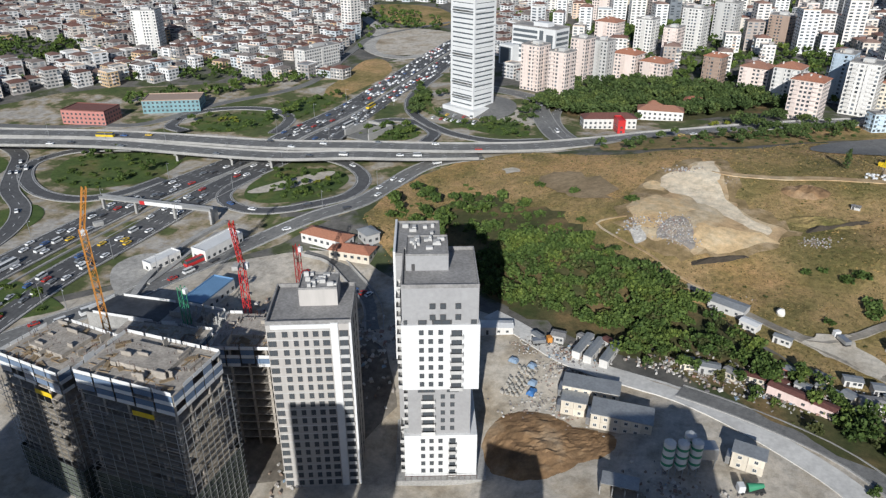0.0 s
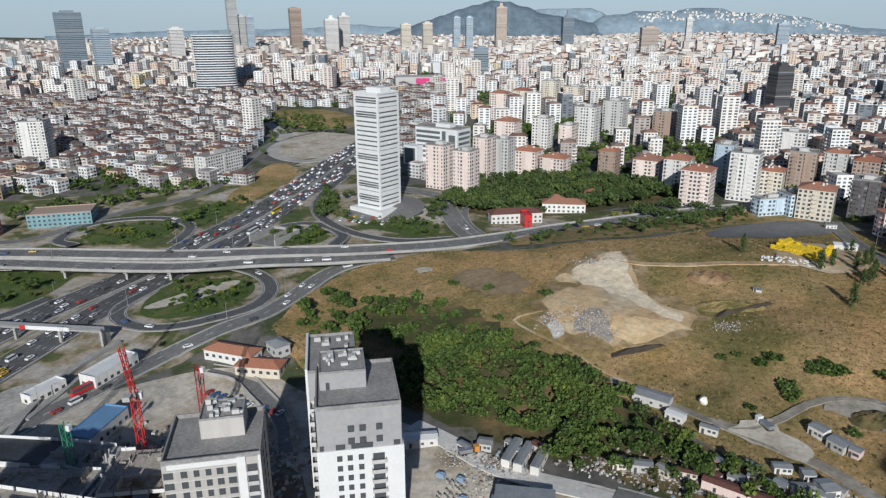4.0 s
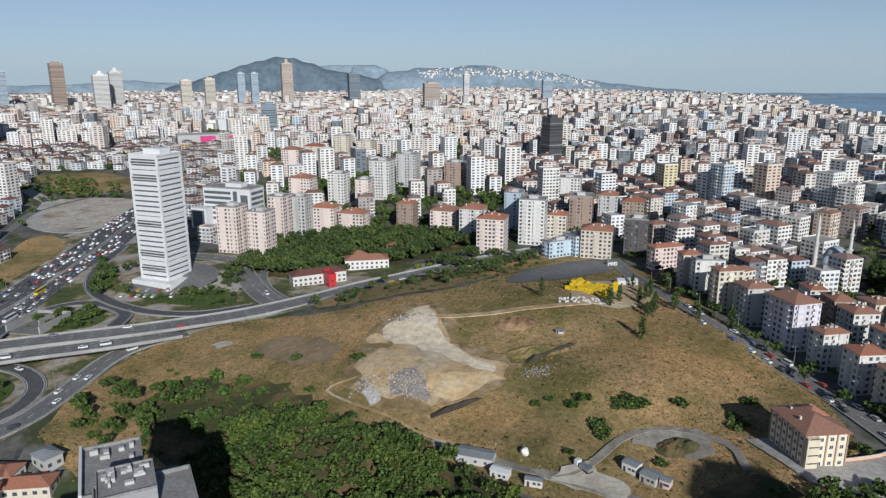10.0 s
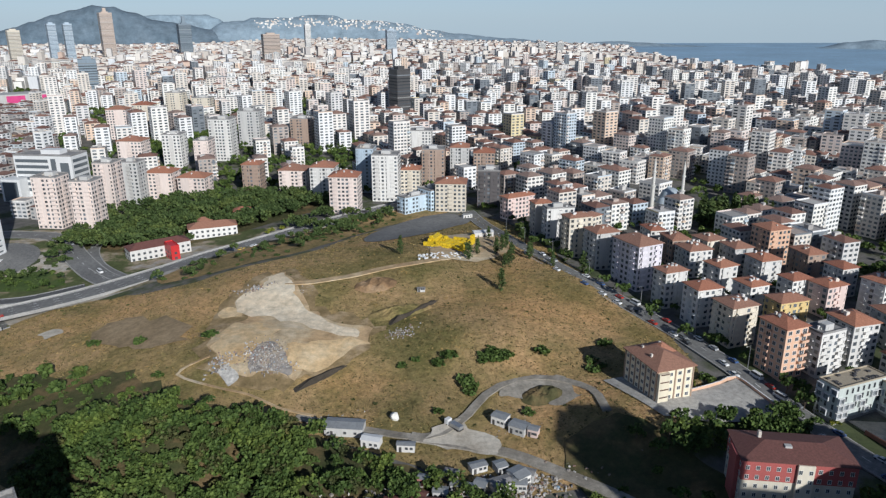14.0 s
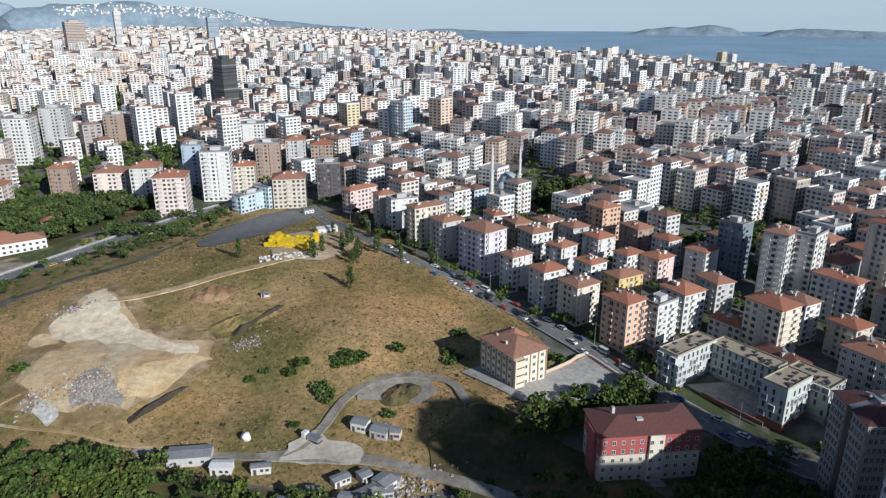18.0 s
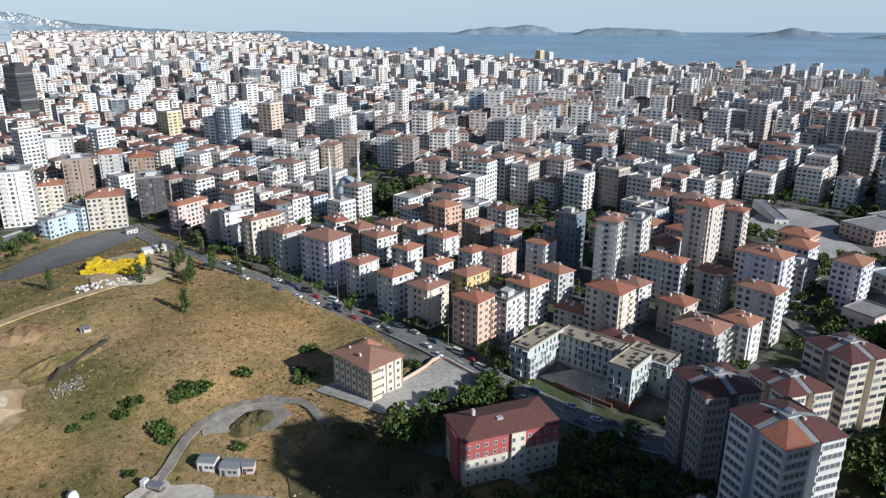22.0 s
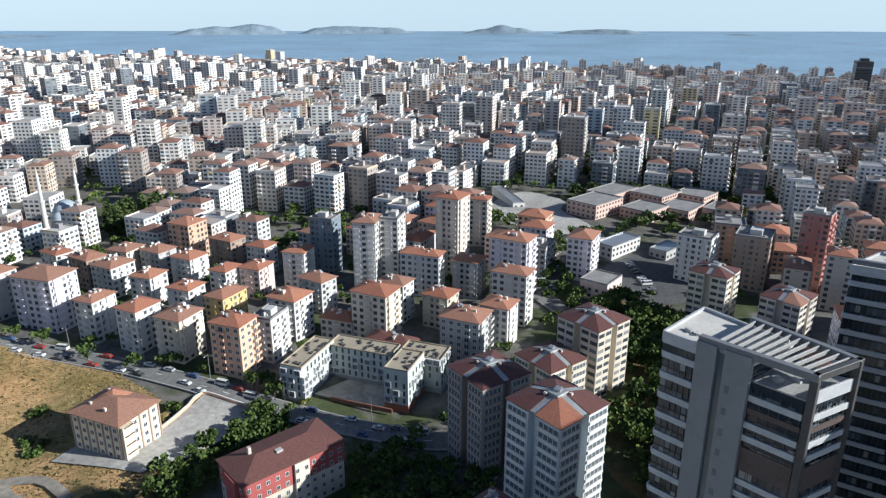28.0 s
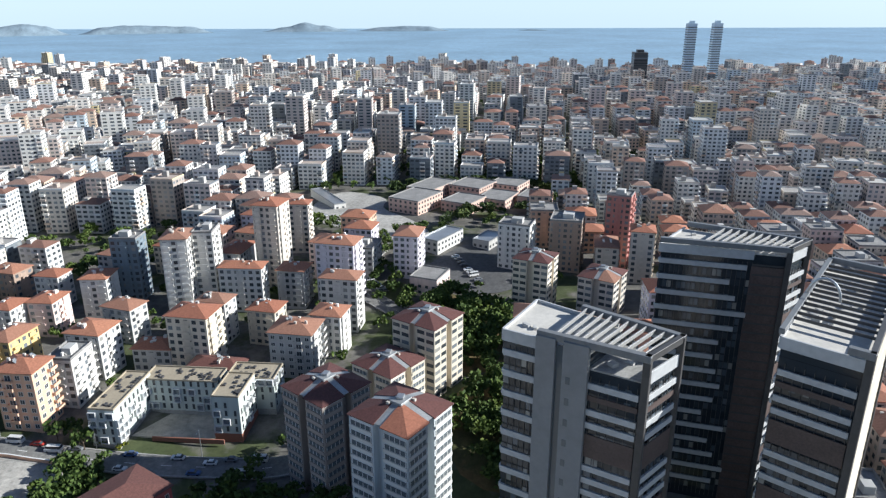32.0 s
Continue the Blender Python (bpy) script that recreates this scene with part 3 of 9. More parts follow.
def apartment(x, y, w, d, turn, floors, roof, colour, fh=2.9, base=None):
    """One apartment house with its walls, roof, windows, balconies and roof clutter."""
    r = random.Random(int(x * 13 + y * 7))
    z = gz(x, y) if base is None else base
    near = math.hypot(x - 10, y - 20) < 275
    word = COLOUR_WORD[colour]
    roofs = {"tiles": "an orange tiled hip roof", "flat": "a flat roof", "red": "a dark red hip roof"}[roof]
    ob = thing("apartment_house" if floors < 11 else "apartment_tower", pose(x, y, z, 0, 0, turn), f"{word} {floors}-storey apartment house with {roofs}", "apartment house" if floors < 11 else "tower block", "apartment houses")
    TAKEN.append((x, y, math.hypot(w, d) / 2 + 7))
    h = floors * fh + 0.6
    bm = bmesh.new()
    add_box(bm, 0, 0, -3, w, d, h + 3, 0, 0.05)
    # a shallow stair bay on the front, as most of these houses have
    if r.random() < 0.7 and w > 11:
        add_box(bm, r.choice((-1, 1)) * w * 0.22, -d / 2 - 0.25, 2.6, w * 0.3, 0.6, h - 2.8)
    part("wall", bm, WALL[colour], ob)
    if roof == "flat":
        q = part("roof", parapet_roof(w, d), M_ROOFING, ob)
        q.location.z = h
    else:
        q = part("roof", hip_roof(w, d, min(w, d) * 0.2), M_ROOF_ORANGE if roof == "tiles" else M_ROOF_RED, ob)
        q.location.z = h + 0.22
    zr = h + (0.1 if roof == "flat" else min(w, d) * 0.13)
    zr -= q.location.z
    if not near:
        bm = bmesh.new()
        for _ in range(r.randint(3, 6)):
            add_box(bm, r.uniform(-w, w) * 0.28, r.uniform(-d, d) * 0.28, zr - 0.4, r.uniform(0.6, 1.6), r.uniform(0.6, 1.2), r.uniform(1.0, 1.9))
        part("roof_clutter", bm, WALL[r.choice(("beige", "grey", "white"))], q)["kind"] = "stuff"
    for _ in range(3 if near else 0):
        child(q, "chimney", CHIMNEY, Matrix.Translation((r.uniform(-w, w) * 0.32, r.uniform(-d, d) * 0.32, zr - 0.4)))
    if near:
        for _ in range(r.randint(2, 4)):
            m = Matrix.Translation((r.uniform(-w, w) * 0.25, r.uniform(-d, d) * 0.25, zr))
            child(q, "water_heater", TANK, m)
            child(q, "solar_panel", SOLAR, m)
    if roof == "flat":
        child(q, "roof_hut", HUT, Matrix.Translation((r.uniform(-1, 1), r.uniform(-1, 1), zr - 0.5)) @ Matrix.Diagonal((w * 0.35, d * 0.35, 3.0, 1)))
    seen = (0, 3) if x > 60 else (0, 1) if x < -20 else (0, 1, 3)
    for k in range(4):
        length = w if k % 2 == 0 else d
        cols = max(2, int(length / 2.9))
        pitch = length / cols
        bal = r.randrange(cols) if r.random() < 0.85 else -1
        both = r.random() < 0.4
        ww, wh = min(2.1, pitch * r.choice((0.52, 0.62, 0.72))), r.choice((1.5, 1.65))
        if near and k in seen:
            for f in range(floors):
                for c in range(cols):
                    u = (c - (cols - 1) / 2) * pitch
                    isb = c == bal or (both and c == cols - 1 - bal)
                    child(ob, "window", WINDOW, side_pose(k, w, d, u, 0.95 + f * fh - (0.5 if isb else 0), 0.03 if k or not isb else 0.03, ww * (1.25 if isb else 1), wh + (0.5 if isb else 0)))
                    if isb and f:
                        child(ob, "balcony", balcony_of(colour), side_pose(k, w, d, u, f * fh + 0.1, 0, pitch * 0.96, 1))
    rest = [k for k in range(4) if not (near and k in seen)]
    part("glazing", pane_rows(w, d, rest, 0.9, floors, fh, 2.9, 1.7, 1.55), M_PANE, ob)["kind"] = "stuff"
    if not near:
        for k in seen[:2]:
            length = w if k % 2 == 0 else d
            for u in (-length * 0.3, length * 0.3) if r.random() < 0.6 and length > 11 else (0,):
                part("balcony_column", balcony_column(k, w, d, u, floors, fh, 3.1), WALL[colour], ob)
    return ob

# ---------------------------------------------------------------- zones of the plan
FIELD = [(-146, 262), (-150, 300), (-135, 345), (-92, 377), (-60, 372), (-26, 366), (24, 378), (62, 425), (100, 462), (150, 476), (168, 440), (166, 380), (163, 322), (170, 285), (172, 255), (166, 222), (150, 196), (120, 184), (84, 176), (60, 186), (36, 212), (10, 232), (-30, 240), (-80, 225), (-115, 230)]
FOREST = [(-62, 215), (-110, 262), (-100, 280), (-60, 272), (-22, 258), (8, 232), (30, 214), (50, 196), (66, 178), (88, 160), (78, 150), (56, 160), (28, 178), (0, 190), (-30, 200), (-55, 208)]
SITE = [(-300, 60), (-215, 170), (-185, 215), (-140, 238), (-100, 215), (-60, 205), (-20, 185), (20, 176), (70, 152), (100, 110), (90, 40), (60, -40), (-300, -40)]
KEEP_OUT = [FIELD, SITE, FOREST, [(-160, 200), (-150, 260), (0, 240), (100, 200), (100, 130), (0, 170)],
            [(-520, 120), (-520, 400), (-380, 480), (-300, 520), (-330, 720), (-240, 760), (-160, 560), (-60, 520), (60, 505), (60, 400), (-60, 350), (-150, 250), (-220, 180), (-300, 60)],
            [(90, 140), (90, 215), (150, 225), (172, 250), (196, 245), (200, 150), (215, 130), (205, 60), (160, 40), (100, 0), (60, 60)]]

# ---------------------------------------------------------------- the town's many houses
rng = random.Random(7)
town = {k: Pile() for k in ("walls", "far_walls", "old_walls", "tiles", "old_tiles", "flats", "glass", "balconies", "huts")}


def house(x, y, z, w, d, floors, rot, kind, detail, old=False):
    """One house of the joined town. detail 2: every window; 1: window rows; 0: none."""
    c, s = math.cos(rot), math.sin(rot)
    fh = 2.9
    h = floors * fh + 0.6
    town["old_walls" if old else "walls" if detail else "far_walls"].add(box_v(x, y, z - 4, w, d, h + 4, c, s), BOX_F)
    if kind == "tiles":
        v = box_v(x, y, z + h, w + 0.7, d + 0.7, min(w, d) * 0.17, c, s, 1.0)
        inner = box_v(x, y, z + h + min(w, d) * 0.19, max(0.8, w - min(w, d) * 0.85), max(0.8, d - min(w, d) * 0.85), 1, c, s)
        v[4:, :2] = inner[:4, :2]
        town["old_tiles" if old else "tiles"].add(v, BOX_F)
    else:
        town["flats"].add(box_v(x, y, z + h, w - 0.6, d - 0.6, 0.12, c, s), BOX_F)
        if detail:
            for sx, sy, ww, dd in ((0, -1, w, 0.3), (0, 1, w, 0.3), (-1, 0, 0.3, d - 0.6), (1, 0, 0.3, d - 0.6)):
                ox, oy = sx * (w - 0.3) / 2, sy * (d - 0.3) / 2
                town["walls"].add(box_v(x + ox * c - oy * s, y + ox * s + oy * c, z + h, ww, dd, 0.9, c, s), BOX_F)
    if rng.random() < (0.3 if old else 0.75 if detail else 0.3):
        ox, oy = rng.uniform(-w / 5, w / 5), rng.uniform(-d / 5, d / 5)
        town["huts"].add(box_v(x + ox * c - oy * s, y + ox * s + oy * c, z + h, rng.uniform(2.2, 4.5), rng.uniform(2.2, 3.5), rng.uniform(2.2, 3.8), c, s), BOX_F)
    if not detail:
        return
    sides = ((w, d, c, s), (d, w, -s, c), (w, d, -c, -s), (d, w, s, -c))
    for k, (length, depth, ux, uy) in enumerate(sides):
        # outward direction of this side
        nxd, nyd = uy, -ux
        if (nxd * x + nyd * y) > 0.35 * math.hypot(x, y) and detail < 2:
            continue
        px, py = x + nxd * (depth / 2 + 0.05), y + nyd * (depth / 2 + 0.05)
        if detail == 2:
            cols = max(1, int(length / 3.1))
            pitch = length / cols
            ww = pitch * rng.choice((0.5, 0.58, 0.66))
            zs = z + 1.0 + fh * np.arange(floors)
            us = (np.arange(cols) - (cols - 1) / 2) * pitch
            bal = rng.randrange(cols) if rng.random() < 0.7 else -1
            U, Z0 = np.meshgrid(us, zs)
            U, Z0 = U.ravel(), Z0.ravel()
            corners = []
            for du, dz in ((-ww / 2, 0), (ww / 2, 0), (ww / 2, 1.45), (-ww / 2, 1.45)):
                corners.append(np.stack([px + (U + du) * ux, py + (U + du) * uy, Z0 + dz], 1))
            v = np.stack(corners, 1).reshape(-1, 3)
            town["glass"].add(v, np.arange(len(v), dtype=np.int32).reshape(-1, 4))
            if bal >= 0:
                bx, by = px + us[bal] * ux + nxd * 0.55, py + us[bal] * uy + nyd * 0.55
                for f in range(1, floors):
                    town["balconies"].add(box_v(bx, by, z + f * fh - 0.1, pitch * 0.95, 1.2, 1.05, ux, uy), BOX_F)
        else:
            cols = max(1, int(length / 5))
            pitch = length / cols
            zs = z + 1.0 + fh * np.arange(floors)
            us = (np.arange(cols) - (cols - 1) / 2) * pitch
            U, Z0 = np.meshgrid(us, zs)
            U, Z0 = U.ravel(), Z0.ravel()
            ww = pitch * 0.55
            corners = [np.stack([px + (U + du) * ux, py + (U + du) * uy, Z0 + dz], 1) for du, dz in ((-ww / 2, 0), (ww / 2, 0), (ww / 2, 1.5), (-ww / 2, 1.5))]
            v = np.stack(corners, 1).reshape(-1, 3)
            town["glass"].add(v, np.arange(len(v), dtype=np.int32).reshape(-1, 4))


def town_house(x, y, z, w, d, floors, rot, kind):
    """One of the nearer town houses, with its own walls, roof, chimneys and balconies."""
    colour = rng.choice(("white", "white", "cream", "grey", "beige", "pink", "lilac", "tan", "white", "peach"))
    fh, h = 2.9, floors * 2.9 + 0.6
    ob = thing("town_house", pose(x, y, z, 0, 0, math.degrees(rot)), f"{COLOUR_WORD[colour]} {floors}-storey town house with {'an orange tiled' if kind == 'tiles' else 'a flat grey'} roof", "house", "town houses")
    part("wall", box(0, 0, -4, w, d, h + 4, 0, 0.04), WALL[colour], ob)
    if kind == "tiles":
        q = part("roof", hip_roof(w, d, min(w, d) * 0.2, 0.5), M_ROOF_ORANGE, ob)
        q.location.z = h + 0.22
    else:
        q = part("roof", parapet_roof(w, d), M_ROOFING, ob)
        q.location.z = h
        child(q, "roof_hut", HUT, Matrix.Translation((rng.uniform(-w, w) * 0.2, rng.uniform(-d, d) * 0.2, 0)) @ Matrix.Diagonal((3.5, 3.0, 2.6, 1)))
    child(q, "chimney", CHIMNEY, Matrix.Translation((rng.uniform(-w, w) * 0.3, rng.uniform(-d, d) * 0.3, 0.3)))
    part("glazing", pane_rows(w, d, (0, 1, 2, 3), 0.95, floors, fh, 2.7, rng.choice((1.4, 1.6, 1.8)), 1.55), M_PANE, ob)["kind"] = "stuff"
    for k in (0, 3):
        length = w if k % 2 == 0 else d
        part("balcony_column", balcony_column(k, w, d, rng.choice((-0.25, 0.0, 0.25)) * length, floors, fh, 2.8), WALL[colour], ob)


def quarter(x, y):
    """What kind of quarter lies here: turn of the streets, chance of a plot, floors, roofs."""
    r, head = math.hypot(x, y), math.degrees(math.atan2(x, y))
    if head < -14 and r < 1250:                       # the old low quarter
        return -0.35, 15, 0.9, (2, 2, 3, 3, 4, 4, 5), 0.84, 0.006
    if -14 < head < 9 and 520 < r < 1150:             # the northern estates: towers among trees
        return 0.16, 22, 0.36, (5, 6, 6, 6, 7, 9, 11), 0.55, 0.1
    if r < 900:
        if head > 30 and r > 480:
            return 0.16, 22, 0.93, (5, 5, 6, 6, 7, 8, 8, 9, 10, 10), 0.42, 0.1
        return 0.16, 22, 0.93, (4, 5, 5, 5, 6, 6, 7), 0.72, 0.05
    if r < 1700:
        return 0.3, 25, 0.93, (4, 5, 5, 6, 7, 8, 8, 9, 10), 0.42, 0.09
    return -0.1, 31, 0.9, (3, 4, 5, 5, 6, 6, 7, 8), 0.35, 0.05


def fill_town():
    plots = []
    for band, (r0, r1, cell) in enumerate(((0, 1250, 13.5), (0, 1700, 18.0), (1700, 4600, 27))):
        n = int(r1 / cell) + 1
        for i in range(-n, n + 1):
            for j in range(-n, n + 1):
                turn = (-0.35, 0.17, -0.1)[band]
                u, v = i * cell, j * cell * (1.2 if band == 1 else 1.08)
                # streets: leave a wider gap after every few plots
                u += (i // 4) * 5 if band else (i // 5) * 4
                v += (j // 2) * 5 if band else (j // 3) * 4
                x, y = u * math.cos(turn) - v * math.sin(turn), u * math.sin(turn) + v * math.cos(turn)
                x, y = x + 22 * noise.noise((x / 170, y / 170, 2)) + 60 * noise.noise((x / 700, y / 700, 4)), y + 22 * noise.noise((x / 170, y / 170, 8)) + 60 * noise.noise((x / 700, y / 700, 6))
                r = math.hypot(x, y)
                if not r0 <= r <= r1 or r < 200:
                    continue
                head = math.degrees(math.atan2(x, y))
                if not -62 < head < 122:
                    continue
                low = head < -13 and r < 1250
                if (band == 0) != low and band < 2:
                    continue
                plots.append((x + rng.uniform(-2, 2), y + rng.uniform(-2, 2), r, head, turn, cell))
    P = np.array([p[:2] for p in plots])
    bad = P[:, 0] > coast(P[:, 1]) - 40
    for poly in KEEP_OUT + RESERVED:
        bad |= inside(poly, P[:, 0], P[:, 1])
    zs = ground_z(P[:, 0], P[:, 1])
    for (x, y, r, head, turn, cell), out, z in zip(plots, bad, zs):
        if out or any((x - a) ** 2 + (y - b) ** 2 < (q + cell * 0.42) ** 2 for a, b, q in TAKEN):
            continue
        a, _, chance, floors, tiled, tall = quarter(x, y)
        green = noise.noise((x / 140, y / 140, 5))
        if rng.random() > chance or green > 0.42:
            if r < 1500 and rng.random() < 0.8:
                TREE_SPOTS.append((x, y, float(z)))
                if -14 < head < 9 and 520 < r < 1150:
                    TREE_SPOTS.append((x + 5, y - 4, float(z)))
            continue
        f = rng.choice(floors)
        w, d = cell * rng.uniform(0.62, 0.9), cell * rng.uniform(0.66, 0.98)
        if cell < 15:
            w, d = cell * rng.uniform(0.72, 1.0), cell * rng.uniform(0.72, 1.05)
        kind = "tiles" if rng.random() < tiled else "flat"
        t = 0.7 * noise.noise((x / 350, y / 350, 1)) + turn + rng.uniform(-0.05, 0.05)
        if rng.random() < tall and r > 560:
            f, kind = rng.randint(11, 15) if r < 3000 else 10, "flat"
            w, d = rng.uniform(13, 18), rng.uniform(13, 18)
        if r < 430 and f < 10 and cell > 15:
            town_house(x, y, float(z), w, d, f, t, kind)
            continue
        house(x, y, float(z), w, d, f, t, kind, 2 if r < 700 else 1 if r < 1500 else 1 if f > 9 and r < 2100 else 0, cell < 15 and f < 8)


TREE_SPOTS = []
RESERVED = [[(-470, 930), (-330, 930), (-262, 780), (-246, 640), (-262, 560), (-330, 560), (-360, 660), (-410, 780)], [(50, 385), (60, 450), (100, 486), (156, 490), (160, 440), (150, 400)], [(-330, 30), (-330, 260), (-200, 290), (-130, 270), (-90, 235), (-150, 90)], [(-112, 462), (-60, 455), (20, 490), (88, 490), (70, 545), (20, 572), (-60, 590), (-112, 548)], [(365, 112), (380, 155), (400, 210), (455, 225), (500, 210), (525, 120), (520, 60), (470, 45), (430, 100), (395, 112)], [(328, 62), (318, 110), (340, 122), (392, 98), (385, 62)], [(260, 112), (248, 70), (300, 62), (322, 90), (318, 110)], [(280, 395), (268, 410), (270, 445), (300, 445), (335, 405), (330, 372)], [(190, 30), (200, -20), (260, 20), (262, 75), (215, 85)]]

# ---------------------------------------------------------------- patches of ground
drape("field", FIELD, M_FIELD, "dry brown grass of the open hilltop field", "field", 0.25, 5.0, rough=4)
drape("road_verge", [(-60, 385), (-26, 372), (24, 384), (62, 431), (100, 468), (150, 484), (165, 525), (120, 512), (80, 490), (30, 454), (-20, 428)], M_FIELD, "rough grass verge between the road and the field", "grass", 0.3, 6.0, rough=4)
drape("site_ground", SITE, M_DUST, "bare dusty earth of the building site", "building site", 0.15)
# darker ground colour stands in for the shade among the raw towers
drape("site_pit", [(-196, 112), (-190, 150), (-150, 180), (-112, 190), (-84, 168), (-72, 140), (-96, 104), (-150, 76)], ground_mix("shade-toned dug ground", [(0.3, (0.12, 0.105, 0.09)), (0.5, (0.20, 0.175, 0.145)), (0.7, (0.33, 0.30, 0.26))], 0.06, 0.6, 0.3), "dug site ground coloured dark for the shade among the towers", "building site", 0.4, 6.0, rough=5)
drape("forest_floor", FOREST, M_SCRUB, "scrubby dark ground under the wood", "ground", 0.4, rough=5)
SAND = [(-21, 304), (-12, 306), (-3, 311), (-7, 319), (-11, 328), (-6, 336), (2, 338), (7, 351), (14, 353), (19, 341), (18, 331), (23, 319), (24, 309), (33, 298), (48, 291), (43, 280), (25, 271), (15, 262), (2, 263), (-8, 266), (-16, 270), (-17, 281), (-21, 292)]
drape("sand_fringe", [(-26, 300), (-18, 318), (-15, 333), (-6, 343), (5, 355), (17, 356), (23, 340), (27, 322), (31, 308), (52, 297), (54, 284), (44, 273), (26, 264), (12, 257), (-4, 259), (-19, 265), (-24, 284)], ground_mix("trodden field edge", [(0.3, (0.17, 0.125, 0.06)), (0.5, (0.29, 0.21, 0.11)), (0.64, (0.42, 0.32, 0.20))], 0.09, 0.7, 0.3), "trodden tan earth round the sandy patch", "bare earth", 0.5, 4.0, rough=8)
drape("sand_patch", SAND, M_SAND, "pale sandy dug-over earth in the dry field", "bare earth", 0.7, 4.0, rough=5)
drape("gravel_patch", [(-11, 328), (-5, 334), (4, 336), (9, 351), (15, 350), (17, 334), (18, 320), (25, 304), (36, 294), (45, 288), (37, 283), (24, 291), (13, 304), (4, 309), (-7, 316)], M_PALE_SAND, "pale trodden sand spread on the sandy earth", "gravel", 0.95, 4.0, rough=4)
M_TAN = ground_mix("tan sand", [(0.3, (0.52, 0.35, 0.18)), (0.5, (0.64, 0.47, 0.27)), (0.64, (0.68, 0.54, 0.35)), (0.8, (0.70, 0.61, 0.47))], 0.07, 0.6, 0.25)
drape("tan_sand", [(-19, 297), (-14, 306), (-4, 307), (4, 300), (9, 292), (2, 286), (-5, 278), (-8, 270), (-14, 273), (-17, 284)], M_TAN, "tan sand dug over in the dry field", "bare earth", 0.9, 3.0, rough=6)
drape("orange_earth", [(-15, 326), (-7, 322), (-7, 313), (-14, 316), (-18, 320)], M_TAN, "orange earth tipped beside the pale sand", "bare earth", 0.85, 3.0, rough=3)
drape("tan_slope", [(9, 281), (20, 284), (34, 283), (44, 284), (40, 279), (27, 269), (17, 263), (11, 265)], M_TAN, "tan dug slope at the edge of the sand", "bare earth", 0.97, 3.0, rough=4)
drape("rubble_slope", [(-6, 273), (-4, 279), (1, 286), (6, 284), (8, 276), (12, 268), (10, 263), (2, 264), (-6, 268)], ground_mix("grey rubble", [(0.3, (0.20, 0.185, 0.18)), (0.48, (0.33, 0.30, 0.27)), (0.62, (0.46, 0.38, 0.28)), (0.8, (0.52, 0.46, 0.38))], 0.16, 0.9, 0.3), "grey rubble slope at the edge of the dug earth", "rubble", 1.03, 2.0, rough=3)
drape("white_debris", [(-20, 274), (-14, 276), (-8, 267), (-10, 263), (-15, 264)], plain("pale broken stone", (0.60, 0.57, 0.52), 0.95, 0, 0.9, 0.35, 0.3, 0.3), "pale tipped stone at the edge of the sand", "rubble", 0.98, 3.0, rough=3)
drape("concrete_pad", [(-99, 346), (-88, 347), (-86, 338), (-95, 338)], M_TRACK, "pale broken concrete pad in the dry grass", "paving", 0.75, 3.0, rough=3)
drape("dark_soil", [(-77, 334), (-60, 345), (-40, 331), (-27, 306), (-42, 300), (-66, 314)], ground_mix("grey-brown soil", [(0.3, (0.22, 0.165, 0.095)), (0.5, (0.29, 0.215, 0.13)), (0.7, (0.35, 0.265, 0.165))], 0.05, 0.7, 0.25), "grey-brown bare soil in the dry grass", "bare earth", 0.75, rough=10)
drape("old_lot", [(60, 402), (80, 444), (104, 466), (128, 478), (149, 467), (144, 446), (125, 439), (94, 408), (72, 394)], M_ASPHALT_PALE, "old grey asphalt lot beside the field", "car park", 0.8)
drape("sorting_yard", [(88, 352), (98, 372), (112, 408), (140, 415), (146, 380), (136, 356), (112, 346)], M_SAND, "pale trodden yard round the yellow crates", "yard", 0.8, rough=3)
drape("school_yard", [(125, 226), (132, 196), (145, 190.5), (173, 187.5), (177, 187), (174.5, 212.5), (151, 208.5), (150, 226)], M_GRAVEL, "pale concrete yard beside the tiled school house", "yard", 0.75, soft=False)
drape("scrub_slope", [(-116, 286), (-106, 308), (-88, 303), (-69, 294), (-50, 289), (-43, 273), (-24, 256), (-60, 252), (-80, 258), (-102, 270)], M_SCRUB, "green scrub on the slope of the field", "scrub", 0.6, rough=9)
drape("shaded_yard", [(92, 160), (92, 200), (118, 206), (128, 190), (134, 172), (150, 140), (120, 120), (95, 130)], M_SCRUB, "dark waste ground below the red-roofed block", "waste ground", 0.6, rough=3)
drape("verge", [(-520, 120), (-520, 400), (-380, 470), (-290, 560), (-262, 700), (-225, 660), (-222, 560), (-150, 520), (-60, 510), (60, 470), (0, 412), (-90, 372), (-150, 330), (-150, 262), (-215, 180), (-300, 70)], M_VERGE, "worn grey and green ground of the road junction", "ground", 0.1, 12.0)
